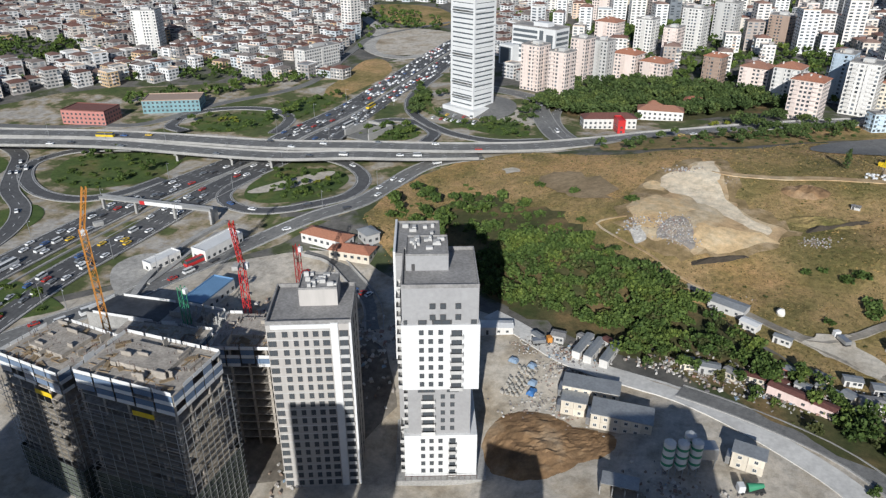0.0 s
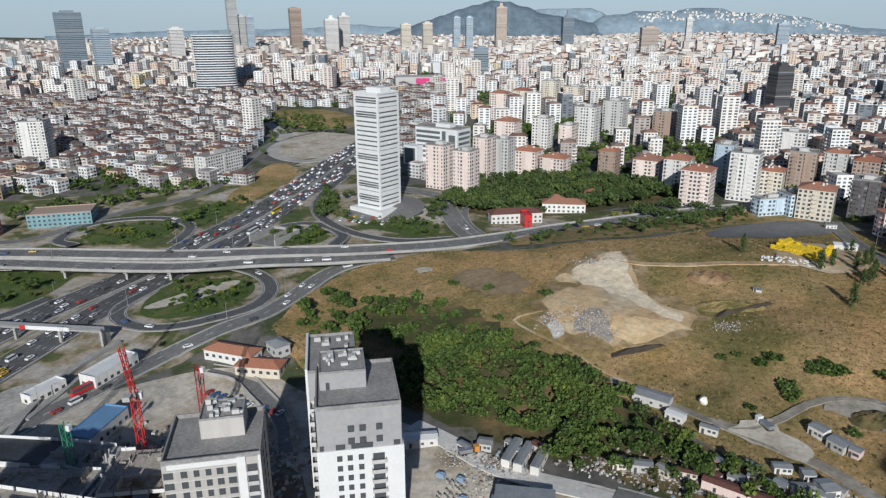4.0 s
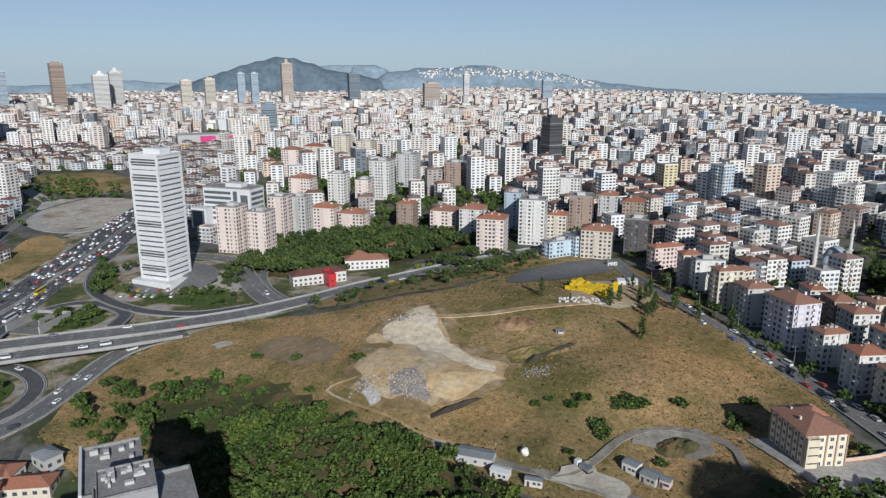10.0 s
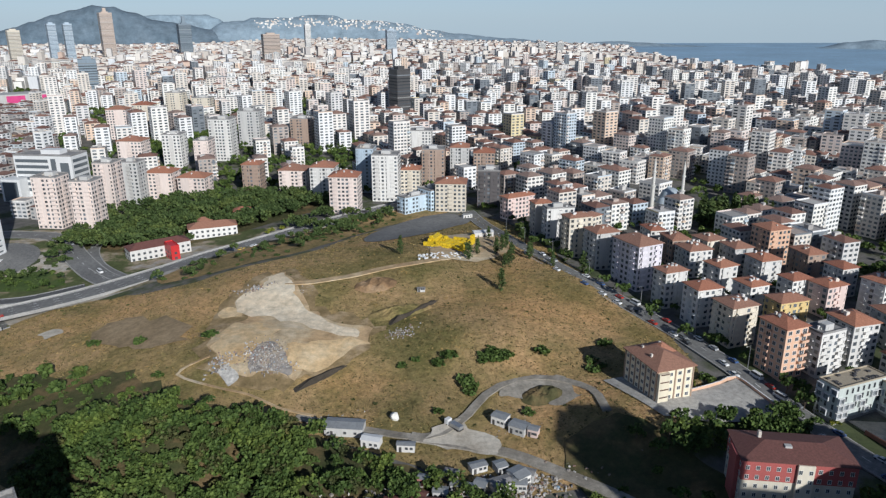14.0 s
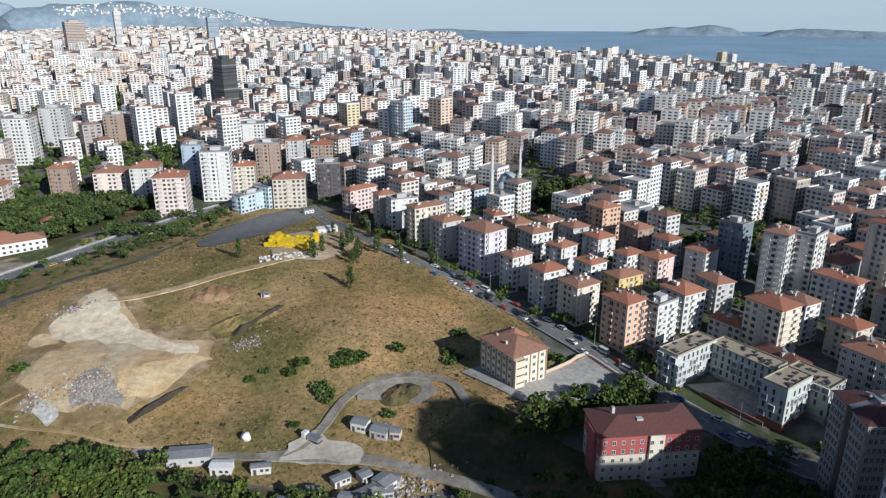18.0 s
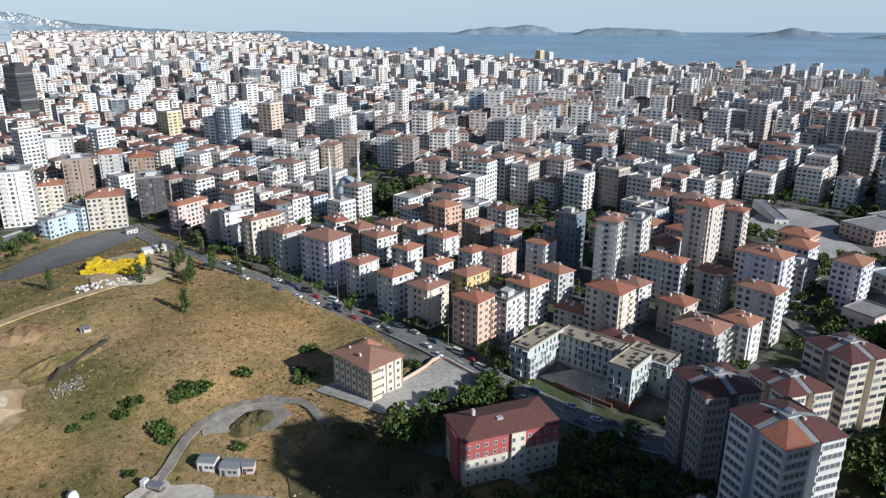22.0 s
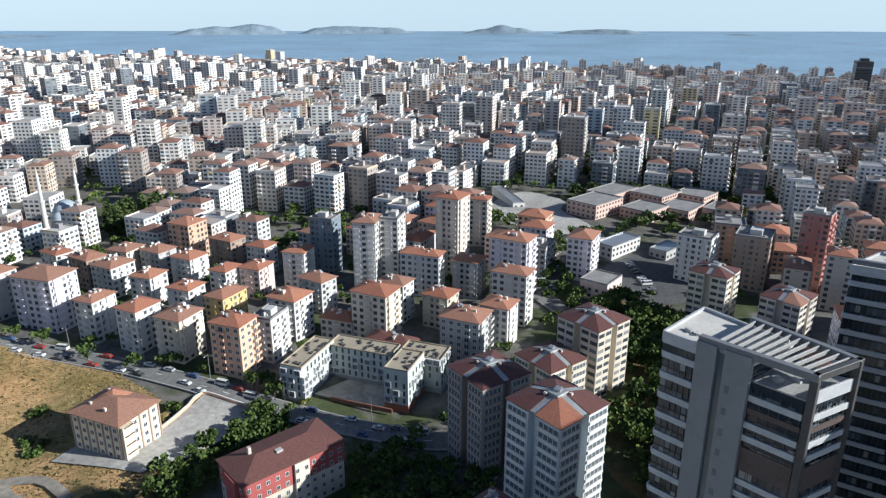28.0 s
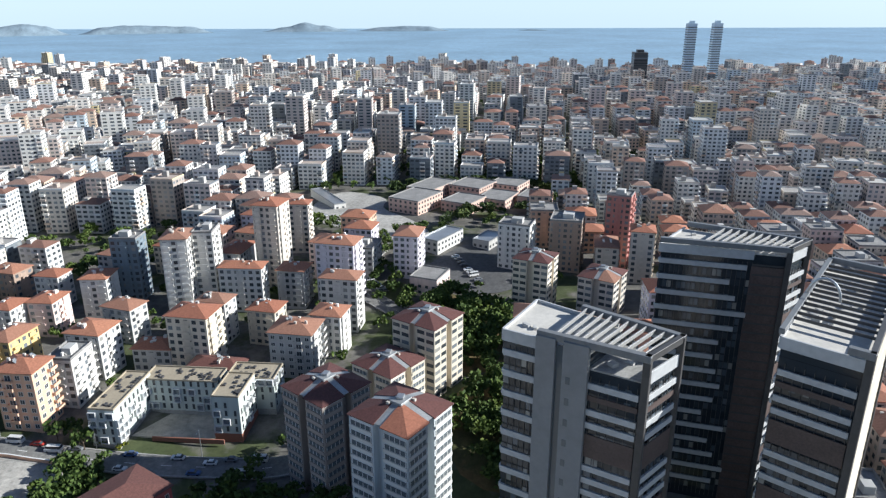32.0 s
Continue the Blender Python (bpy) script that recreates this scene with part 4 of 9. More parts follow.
LAWNS = [[(-356, 266), (-365, 289), (-333, 311), (-307, 318), (-294, 308), (-290, 277), (-303, 256), (-323, 246), (-344, 251)],
         [(-226, 272), (-236, 298), (-226, 318), (-205, 325), (-184, 319), (-176, 305), (-178, 285), (-190, 272), (-212, 267)],
         [(-342, 372), (-332, 399), (-306, 411), (-286, 402), (-284, 380), (-300, 364), (-322, 360)],
         [(-212, 385), (-204, 411), (-184, 409), (-166, 390), (-178, 376)],
         [(-275, 400), (-266, 467), (-285, 480), (-310, 440), (-300, 420)],
         [(-225, 520), (-208, 463), (-181, 440), (-145, 416), (-113, 405), (-98, 410), (-106, 430), (-125, 440), (-180, 436), (-200, 490)],
         [(-420, 272), (-392, 268), (-375, 245), (-392, 220), (-430, 230)],
         [(-330, 225), (-302, 216), (-298, 180), (-330, 180)],
         [(-300, 120), (-250, 120), (-222, 148), (-226, 152), (-262, 160), (-296, 150)]]
for p in LAWNS:
    drape("lawn", p, M_LAWN, "green lawn and shrubs inside a slip-road loop", "lawn", 0.3, 8.0)
drape("dry_verge", [(-296, 480), (-299, 526), (-313, 592), (-295, 604), (-262, 556), (-267, 500), (-272, 462)], M_FIELD, "dry grass strip beside the motorway", "grass", 0.3, 8.0)
drape("valley_field", [(-450, 900), (-340, 900), (-287, 775), (-330, 755), (-376, 785), (-435, 856)], M_FIELD, "dry brown field in the valley beside the motorway", "field", 0.3, 12.0, rough=6)
drape("valley_works", [(-318, 622), (-284, 618), (-248, 645), (-262, 730), (-296, 752), (-352, 745), (-372, 745), (-350, 690), (-338, 645)], M_DUST, "bare earth of the road works in the valley", "building site", 0.35, 10.0, rough=4)
drape("estate_park", [(-110, 470), (-60, 462), (20, 500), (60, 520), (60, 545), (20, 560), (-60, 560), (-100, 530)], M_SCRUB, "dark green wooded park under the pale towers", "park", 0.2, 10)
drape("tower_plaza", [(-176, 438), (-180, 472), (-152, 492), (-126, 478), (-120, 446), (-146, 432)], M_ASPHALT_PALE, "paved car park round the white tower", "car park", 0.35, 8)
drape("bus_depot", [(372, 122), (385, 150), (405, 200), (455, 215), (490, 205), (470, 165), (440, 165), (420, 140), (395, 120)], M_GRAVEL, "wide grey asphalt depot lot", "car park", 0.3, 10)
drape("workshop_lot", [(330, 70), (322, 98), (340, 118), (362, 110), (392, 96), (385, 66), (355, 60)], M_ASPHALT, "dark asphalt yard of parked cars", "car park", 0.3, 10)

# ---------------------------------------------------------------- roads
ROADS = {}


def lane_paint(line, offsets, dash, name="lane_marking"):
    """White lane lines a little above a road's surface."""
    bm = bmesh.new()
    for off, solid in offsets:
        for i in range(0, len(line) - 1, 1 if solid else 2):
            a, b = line[i], line[i + 1]
            d = Vector((b.x - a.x, b.y - a.y, 0)).normalized()
            s = Vector((d.y, -d.x, 0))
            e = b if solid else a.lerp(b, 0.6)
            w = 0.12
            bm.faces.new([bm.verts.new(p + Vector((0, 0, 0.03))) for p in (a + s * (off - w), a + s * (off + w), e + s * (off + w), e + s * (off - w))])
    bmesh.ops.recalc_face_normals(bm, faces=bm.faces[:])
    return part(name, bm, M_PAINT)


def street(key, pts, width, material, label, paint=(), kerbs=True, lift=0.4, thick=0.5, rail=False):
    ob, line = road("road", pts, width, material, label, lift, thick)
    ROADS[key] = (line, width)
    if paint:
        lane_paint(line, paint, True).parent = ob
    if kerbs:
        for s in (-1, 1):
            part("kerb", strip_mesh([q + Vector((0, 0, 0.14)) for q in line], 0.6, 0.5, s * (width / 2 + 0.3)), M_CONCRETE, ob)
    if rail:
        for s in (-1, 1):
            part("parapet", strip_mesh([q + Vector((0, 0, 0.95)) for q in line], 0.3, 1.6, s * (width / 2 + 0.75)), M_CONCRETE, ob)
    return ob


LANES4 = [(-7.2, False), (-3.6, False), (0, False), (3.6, False), (7.2, False)]
HW_A = [(-270, 30), (-272, 95), (-276, 165), (-277, 215), (-274, 265), (-266, 315), (-257, 372), (-252, 440), (-251, 540), (-256, 630), (-252, 760), (-230, 930), (-190, 1150), (-130, 1500)]
HW_B = [(-232, 30), (-236, 95), (-246, 160), (-248, 200), (-248, 245), (-246, 300), (-238, 345), (-231, 400), (-230, 460), (-229, 540), (-234, 630), (-230, 760), (-208, 930), (-168, 1150), (-108, 1500)]
street("hw_a", HW_A, 20, M_ASPHALT, "dark asphalt motorway carriageway full of cars", LANES4 + [(-9.6, True), (9.6, True)])
street("hw_b", HW_B, 18, M_ASPHALT, "dark asphalt motorway carriageway full of cars", LANES4[1:] + [(-8.6, True), (8.6, True)])
part("median", strip_mesh([q + Vector((0, 0, 0.5)) for q in ground_line([((a[0] + b[0]) / 2 + 0.5, (a[1] + b[1]) / 2) for a, b in zip(HW_A[:10], HW_B[:10])])], 1.0, 1.2), M_CONCRETE).parent = bpy.data.objects["road"]
H = 6.2
street("over_n", [(-700, 220, 2), (-560, 262, 3), (-437, 292, H), (-363, 315, H), (-288, 334, H), (-210, 346, H), (-151, 357, H - 1), (-112, 372, 3), (-80, 388, 1), (-48, 410), (-20, 436), (30, 462), (90, 500), (150, 530), (230, 560)], 14, M_ASPHALT_PALE, "worn grey asphalt of the flyover road", [(-3.5, False), (0, False), (3.5, False), (-6.6, True), (6.6, True)], thick=1.3, rail=True)
street("over_s", [(-700, 198, 2), (-560, 240, 3), (-425, 276, H), (-362, 297, H), (-322, 308, H), (-264, 319, H), (-220, 326, H), (-185, 334, H), (-152, 344, H - 1.5), (-118, 360, 2)], 13, M_ASPHALT_PALE, "worn grey asphalt of the flyover road", [(-3.5, False), (0, False), (3.5, False), (-6.2, True), (6.2, True)], thick=1.3, rail=True)
for x0, y0 in ((-288, 334), (-255, 340), (-222, 345), (-264, 319), (-238, 323), (-300, 312), (-300, 331)):
    ob = thing("bridge_pier", pose(x0, y0, gz(x0, y0), 0, 0, 12), "plain concrete pier under the flyover deck", "bridge pier", "bridge piers")
    part("shaft", box(0, 0, -0.5, 1.4, 9, 5.2, 0, 0.1), M_CONCRETE, ob)
    part("cap", box(0, 0, 4.4, 2.0, 12, 0.9, 0, 0.1), M_CONCRETE, ob)
street("side", [(-116, 364), (-138, 350), (-148, 332), (-153, 300), (-158, 276), (-172, 255), (-186, 236), (-194, 215), (-201, 190), (-210, 160), (-228, 120), (-245, 60)], 11, M_ASPHALT_PALE, "worn side road curving round the field", [(0, False), (-5.1, True), (5.1, True)])
street("loop_w", [(-330, 306, 4), (-355, 300, 2), (-374, 290), (-376, 268), (-358, 248), (-332, 235), (-307, 236), (-292, 252), (-286, 280)], 8, M_ASPHALT, "dark slip road loop round a lawn", [(-3.4, True), (3.4, True)])
street("loop_e", [(-236, 330, 4), (-206, 333, 3), (-182, 325, 1), (-168, 307), (-168, 283), (-186, 265), (-212, 259), (-231, 265), (-240, 280), (-239, 305)], 8, M_ASPHALT, "dark slip road loop round shrubs", [(-3.4, True), (3.4, True)])
street("loop_nw", [(-328, 349, 3), (-350, 362), (-354, 391), (-338, 411), (-309, 421), (-284, 412), (-274, 395), (-270, 372)], 8, M_ASPHALT, "dark slip road loop round a lawn", [(-3.4, True), (3.4, True)])
street("loop_ne", [(-219, 366, 3), (-223, 400), (-210, 422), (-185, 419), (-162, 399), (-157, 372, 3)], 8, M_ASPHALT, "dark slip road loop round shrubs", [(-3.4, True), (3.4, True)])
street("ramp_t", [(-222, 560), (-216, 494), (-203, 453), (-181, 424), (-151, 402), (-118, 394), (-88, 402)], 8, M_ASPHALT, "slip road below the white tower", [(-3.4, True), (3.4, True)])
street("ramp_f", [(-470, 285), (-430, 288), (-399, 278), (-378, 258), (-352, 232), (-322, 214), (-304, 190), (-292, 150)], 9, M_ASPHALT, "slip road beside the loop full of cars", [(0, False)])
street("jn", [(-180, 520), (-143, 508), (-119, 493), (-104, 459), (-85, 420), (-68, 394)], 14, M_ASPHALT_PALE, "pale road joining the flyover", [(0, False)])
street("jn_b", [(20, 545), (-60, 522), (-90, 508), (-97, 476), (-89, 440), (-66, 400)], 9, M_ASPHALT_PALE, "pale road joining the flyover", [(0, False)])
street("street_f", [(152, 480), (150, 430), (150, 375), (155, 332), (162, 310), (170, 282), (176, 255), (178, 228), (180, 203), (184, 175), (188, 148), (192, 128), (205, 112), (235, 102), (262, 98), (292, 108), (318, 138), (345, 146), (380, 140)], 9, M_ASPHALT_PALE, "residential street of worn asphalt along the field", [(0, False)])
street("site_road", [(-60, 204), (-45, 196), (-26, 185), (-5, 179), (13, 174), (30, 166), (45, 157), (58, 147), (70, 132), (82, 110), (88, 80)], 8, plain("white stone dust", (0.66, 0.64, 0.60), 0.95, 0, 0.6, 0.18, 0.08, 0.05), "dusty pale road past the building site", kerbs=False)
street("site_ramp", [(-158, 228), (-143, 227.5), (-131, 219.5), (-118, 209), (-108, 197), (-100, 182)], 6, M_ASPHALT_PALE, "worn grey ramp road curving down into the site", kerbs=True, rail=True)
street("site_road_b", [(13, 176), (30, 171), (47, 165), (60, 158), (72, 146), (84, 128)], 6, M_ASPHALT_PALE, "narrow grey road above the site road", kerbs=True)
street("field_track", [(14, 337), (24, 335), (40, 338), (60, 342), (80, 344), (98, 350), (120, 360)], 4.5, M_SAND, "pale dirt track across the field", kerbs=False, lift=0.85)
street("foot_path", [(-20, 283), (-28, 281.5), (-32.5, 277.5), (-25, 270), (-14, 261.5), (-5, 255.5), (5, 245.5), (17, 239)], 1.2, M_SAND, "narrow trodden path in the grass", kerbs=False, lift=0.75, thick=0.25)
drape("hardcore", [(82.7, 232.7), (92.9, 237.8), (106.8, 237.1), (111.9, 228.0), (113.6, 217.9), (105.3, 215.5), (100.1, 223.4), (92.3, 226.2)], M_DIRT_ROAD, "grey hardcore spread beside the gravel track", "gravel", 0.7, 4.0, rough=4)
street("shed_road", [(10, 240), (20, 234), (33, 226), (47, 217), (58, 216), (70, 224), (80, 233), (94, 238), (108, 234), (118, 222), (116, 206)], 3.4, M_DIRT_ROAD, "pale gravel track past the sheds", kerbs=False, lift=0.85)
street("shed_road_b", [(47, 217), (62, 209), (77, 200), (88, 188), (100, 172), (112, 150)], 5, M_DIRT_ROAD, "pale gravel track down the slope", kerbs=False, lift=0.85)
drape("gravel_apron", [(49.8, 214.7), (56.5, 220.9), (65.3, 223.3), (71.7, 212.9), (77.7, 202.9), (74.4, 199.8), (62.9, 205.4), (52.7, 209.1)], M_TRACK, "pale gravel turning place", "gravel", 1.0, 4, rough=4)
street("old_road", [(-560, 300), (-440, 326), (-400, 345), (-370, 360), (-352, 420), (-318, 500), (-340, 620), (-350, 700), (-300, 800)], 8, M_ASPHALT_PALE, "road at the edge of the old quarter", kerbs=False)
street("valley_road", [(-420, 800), (-385, 760), (-358, 728), (-346, 680), (-330, 640), (-306, 618), (-280, 612), (-262, 632)], 13, M_GRAVEL, "pale new road bed in the valley", kerbs=False)

drape("concrete_apron", [(-233.0, 180.5), (-232.5, 200.8), (-214.9, 205.9), (-200.0, 194.9), (-203.2, 159.2)], M_GRAVEL, "pale concrete apron between motorway and side road", "paving", 0.35, 6)
street("retaining_strip", [(-202.0, 162.0), (-210.0, 182.0), (-215.4, 201.9), (-217.6, 222.6), (-215.1, 243.9)], 3.0, M_CONCRETE, "long concrete retaining strip beside the site", kerbs=False, lift=1.6, thick=2.4)
street("retaining_strip_b", [(-206.3, 177.9), (-207.7, 192.9), (-210.5, 215.7), (-211.3, 231.9)], 2.2, M_CONCRETE, "long concrete retaining strip beside the site", kerbs=False, lift=1.2, thick=2.0)
drape("loop_slab", [(-229, 280), (-211, 309), (-194, 322), (-190, 313), (-201, 291), (-222, 276)], M_TRACK, "pale worn concrete strip inside the slip-road loop", "paving", 0.75, 5)
ob = thing("underpass", pose(-205, 388, gz(-205, 388), 0, 0, -12), "concrete underpass mouth beneath the slip road", "underpass")
for u in (-10, 10):
    part("wing_wall", box(u, 0, -1, 1.0, 26, 6, 0, 0.05), M_CONCRETE, ob)
part("portal_beam", box(0, 12.5, 3.4, 21, 1.4, 1.8, 0, 0.05), M_CONCRETE, ob)
part("road_bed", box(0, 0, -0.3, 19, 26, 0.9), M_ASPHALT_PALE, ob)
part("middle_wall", box(0, 6, 0, 0.6, 13, 4.0, 0, 0.05), M_CONCRETE, ob)
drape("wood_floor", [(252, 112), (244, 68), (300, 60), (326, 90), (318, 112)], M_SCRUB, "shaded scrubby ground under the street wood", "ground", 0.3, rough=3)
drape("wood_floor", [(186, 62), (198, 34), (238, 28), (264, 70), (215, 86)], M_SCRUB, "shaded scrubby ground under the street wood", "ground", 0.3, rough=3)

# ---------------------------------------------------------------- the grey and white tower
def grey_tower():
    base, turn = -25.0, 22.8
    # the origin is the middle of the front at the ground
    ob = thing("residential_tower", pose(-50, 125, base, 0, 0, turn), "new grey and white residential tower, lower storeys still scaffolded", "tower block")
    TAKEN.append((-55, 145, 30))
    W, D, fh = 21.2, 23.0, 2.83

    def block(name, x, y, z, w, d, h, mat, label=""):
        return part(name, box(x, y, z, w, d, h, 0, 0.06), mat, ob, label)
    block("podium", 0, D / 2 + 6, -1, W + 6, D + 16, 4.8, M_CONCRETE, "raw concrete podium")
    block("lower_block", 0, D / 2, 3.8, W, D, 15.4, M_WHITE, "white lower storeys")
    block("middle_block", -0.4, D / 2 + 0.3, 19.2, W - 3.4, D - 1, 16.5, M_GREY, "grey middle storeys, set back")
    block("upper_block", 0, D / 2, 35.7, W, D, 21.2, M_WHITE, "white upper storeys")
    block("top_block", -0.1, D / 2 + 0.2, 56.9, W - 0.8, D - 0.6, 11.0, M_GREY, "grey top storeys")
    block("rear_wing", -6.0, D + 11.5, 0, 13.4, 22.8, 66.0, M_GREY, "grey rear wing")
    block("rear_wing_edge", -12.85, D + 11.5, 30, 0.7, 23.2, 37.4, M_WHITE, "white edge wall")
    block("stair_core", 4.4, D + 5, 0, 7.2, 9.6, 64.0, M_DARK)
    q = part("roof", parapet_roof(W - 0.8, D - 0.6, 1.1, 0.35), M_ROOFING, ob)
    q.location = (-0.1, D / 2 + 0.2, 67.9)
    q = part("roof", parapet_roof(13.4, 22.8, 0.9, 0.35), M_ROOFING, ob)
    q.location = (-6, D + 11.5, 66.0)
    block("penthouse", -3.4, D / 2 + 4.6, 67.9, 11.6, 12.0, 4.6, M_GREY, "grey lift and plant room")
    q = part("penthouse_roof", parapet_roof(11.6, 12.0, 0.6, 0.25), M_ROOFING, ob)
    q.location = (-3.4, D / 2 + 4.6, 72.5)
    block("door", -7.2, D / 2 - 1.45, 68.0, 0.9, 0.1, 2.1, M_DARK)
    r = random.Random(3)
    for i in range(14):
        child(ob, "roof_duct", HUT, Matrix.Translation((r.uniform(-8, 1.2), D / 2 + r.uniform(2, 9), 72.6)) @ Matrix.Rotation(r.choice((0, 1.57)), 4, "Z") @ Matrix.Diagonal((r.uniform(0.6, 2.6), r.uniform(0.5, 1.2), r.uniform(0.5, 1.3), 1)))
    for i in range(9):
        child(ob, "roof_duct", HUT, Matrix.Translation((r.uniform(-11, -1), D + r.uniform(4, 20), 66.1)) @ Matrix.Diagonal((r.uniform(0.6, 2.2), r.uniform(0.6, 2.2), r.uniform(0.6, 1.6), 1)))

    def win(u, z, w=1.35, h=1.5, out=0.03, y=0.0):
        child(ob, "window", WINDOW_DARK, Matrix.Translation((u, y - out, z)) @ Matrix.Diagonal((w, 1, h, 1)))

    def bal(u, z, w=3.0, colour="grey", y=0.0):
        child(ob, "balcony", balcony_of(colour), Matrix.Translation((u, y, z)) @ Matrix.Diagonal((w, 1, 1, 1)))
        child(ob, "balcony_door", WINDOW_DARK, Matrix.Translation((u, y - 0.03, z + 0.05)) @ Matrix.Diagonal((w * 0.8, 1, 2.2, 1)))
    for f in range(2):
        for u in (-2.2, 0.6, 4.6):
            win(u, 62.5 - 3.4 * f - 0.6, 1.5, 1.7, 0.12 - 0.1)
    for u, w in ((-4.9, 2.2), (0.3, 5.2), (8.8, 1.6), (-9.4, 0.9)):
        win(u, 57.2, w, 1.3, 0.0)
    for f in range(7):
        z = 36.9 + f * fh
        for u in (-5.2, -2.7, 0.0):
            win(u, z, 1.3, 1.55)
        bal(4.3, z - 0.8, 3.6, "grey")
    for f in range(5):
        z = 20.6 + f * fh
        for u in (0.6, 3.3):
            win(u, z, 1.25, 1.5, 0.0, 0.8)
        bal(-3.6, z - 0.8, 4.0, "white", 0.8)
    for u, w in ((-5.8, 1.2), (-3.4, 3.6), (3.4, 3.4)):
        win(u, 34.2, w, 1.2, 0.0, 0.8)
    for f in range(5):
        z = 5.2 + f * fh
        for u in (-5.2, -2.7, -0.1):
            win(u, z, 1.25, 1.5)
        bal(3.4, z - 0.6, 2.3, "grey")
    # balconies up the left flank
    for f in range(22):
        for v in (3.5, 9.5):
            m = Matrix.Translation((-W / 2 + (0.0 if not 5 <= f < 11 else 1.4), v, 4.2 + f * fh)) @ Matrix.Rotation(-math.pi / 2, 4, "Z") @ Matrix.Diagonal((4.2, 1, 1, 1))
            child(ob, "balcony", balcony_of("grey"), m)
            child(ob, "balcony_door", WINDOW_DARK, m @ Matrix.Diagonal((0.8, 1, 2.2, 1)) @ Matrix.Translation((0, -0.02, 0)))
    # scaffold at the foot
    bm = bmesh.new()
    for i in range(13):
        add_box(bm, -W / 2 + i * W / 12, -1.6, -1, 0.1, 0.1, 6.4)
    for k in range(4):
        add_box(bm, 0, -1.6, 0.4 + k * 1.6, W, 0.1, 0.1)
    part("scaffold", bm, M_RUST, ob, "brown tube scaffold")["kind"] = "stuff"
    return ob


def left_tower():
    base = -24.0
    ob = thing("residential_tower", pose(-81.8, 110.8, base, 0, 0, 24.1), "new beige-grey tower with a grid of square windows", "tower block")
    TAKEN.append((-86, 122, 24))
    W, D, fh, n = 22.5, 20.5, 2.9, 19
    Hh = 57.2
    wall = tint("warm grey panels", (0.47, 0.44, 0.41))
    part("wall", box(0, D / 2, -1, W, D, Hh + 1, 0, 0.05), wall, ob)
    part("pier", box(6.7, -0.15, 0, 2.0, 0.5, Hh + 0.4, 0, 0.04), M_WHITE, ob, "white full-height pier")
    part("pier", box(10.9, -0.1, 0, 0.6, 0.4, Hh + 0.4, 0, 0.04), M_WHITE, ob, "white full-height pier")
    part("cornice", box(-1.5, -0.05, Hh - 1.2, 17, 0.3, 1.3), M_WHITE, ob, "pale cornice band")
    q = part("roof", parapet_roof(W, D, 1.2, 0.4), M_ROOFING, ob)
    q.location = (0, D / 2, Hh)
    part("penthouse", box(1.8, D / 2 + 3.6, Hh, 10.5, 9.0, 5.2, 0, 0.05), wall, ob)
    q = part("penthouse_roof", parapet_roof(10.5, 9.0, 0.6, 0.25), M_ROOFING, ob)
    q.location = (1.8, D / 2 + 3.6, Hh + 5.2)
    r = random.Random(8)
    for i in range(16):
        child(ob, "roof_duct", HUT, Matrix.Translation((1.8 + r.uniform(-4.4, 4.4), D / 2 + 3.6 + r.uniform(-3.6, 3.6), Hh + 5.3)) @ Matrix.Diagonal((r.uniform(0.5, 2.2), r.uniform(0.5, 1.4), r.uniform(0.5, 1.4), 1)))
    for f in range(n):
        z = 1.2 + f * fh
        for u, w in ((-9.9, 2.2), (-6.4, 1.5), (-3.6, 1.3), (-0.9, 1.3), (1.7, 1.5), (4.4, 1.9)):
            child(ob, "window", WINDOW_DARK, Matrix.Translation((u, -0.03, z)) @ Matrix.Diagonal((w, 1, 1.75, 1)))
        child(ob, "balcony_door", WINDOW_DARK, Matrix.Translation((9.1, -0.03, z - 0.5)) @ Matrix.Diagonal((2.4, 1, 2.3, 1)))
        child(ob, "balcony", balcony_of("grey"), Matrix.Translation((9.1, 0.6, z - 0.8)) @ Matrix.Diagonal((2.6, 1, 1, 1)))
        part("floor_band", box(-1.5, -0.03, z + 1.85, 17.6, 0.12, 0.28), WALL["grey"], ob)
        # flank towards the gap
        child(ob, "window", WINDOW_DARK, Matrix.Translation((W / 2 + 0.03, 6, z)) @ Matrix.Rotation(math.pi / 2, 4, "Z") @ Matrix.Diagonal((1.6, 1, 1.7, 1)))
        child(ob, "window", WINDOW_DARK, Matrix.Translation((W / 2 + 0.03, 13, z)) @ Matrix.Rotation(math.pi / 2, 4, "Z") @ Matrix.Diagonal((1.6, 1, 1.7, 1)))
    return ob


grey_tower()
left_tower()


M_PLANK = plain("dusty scaffold planks", (0.40, 0.35, 0.28), 0.9, 0, 1.5, 0.3)
M_RAW = plain("raw warm concrete", (0.43, 0.385, 0.33), 0.9, 0, 1.2, 0.3, 0.15, 0.02)


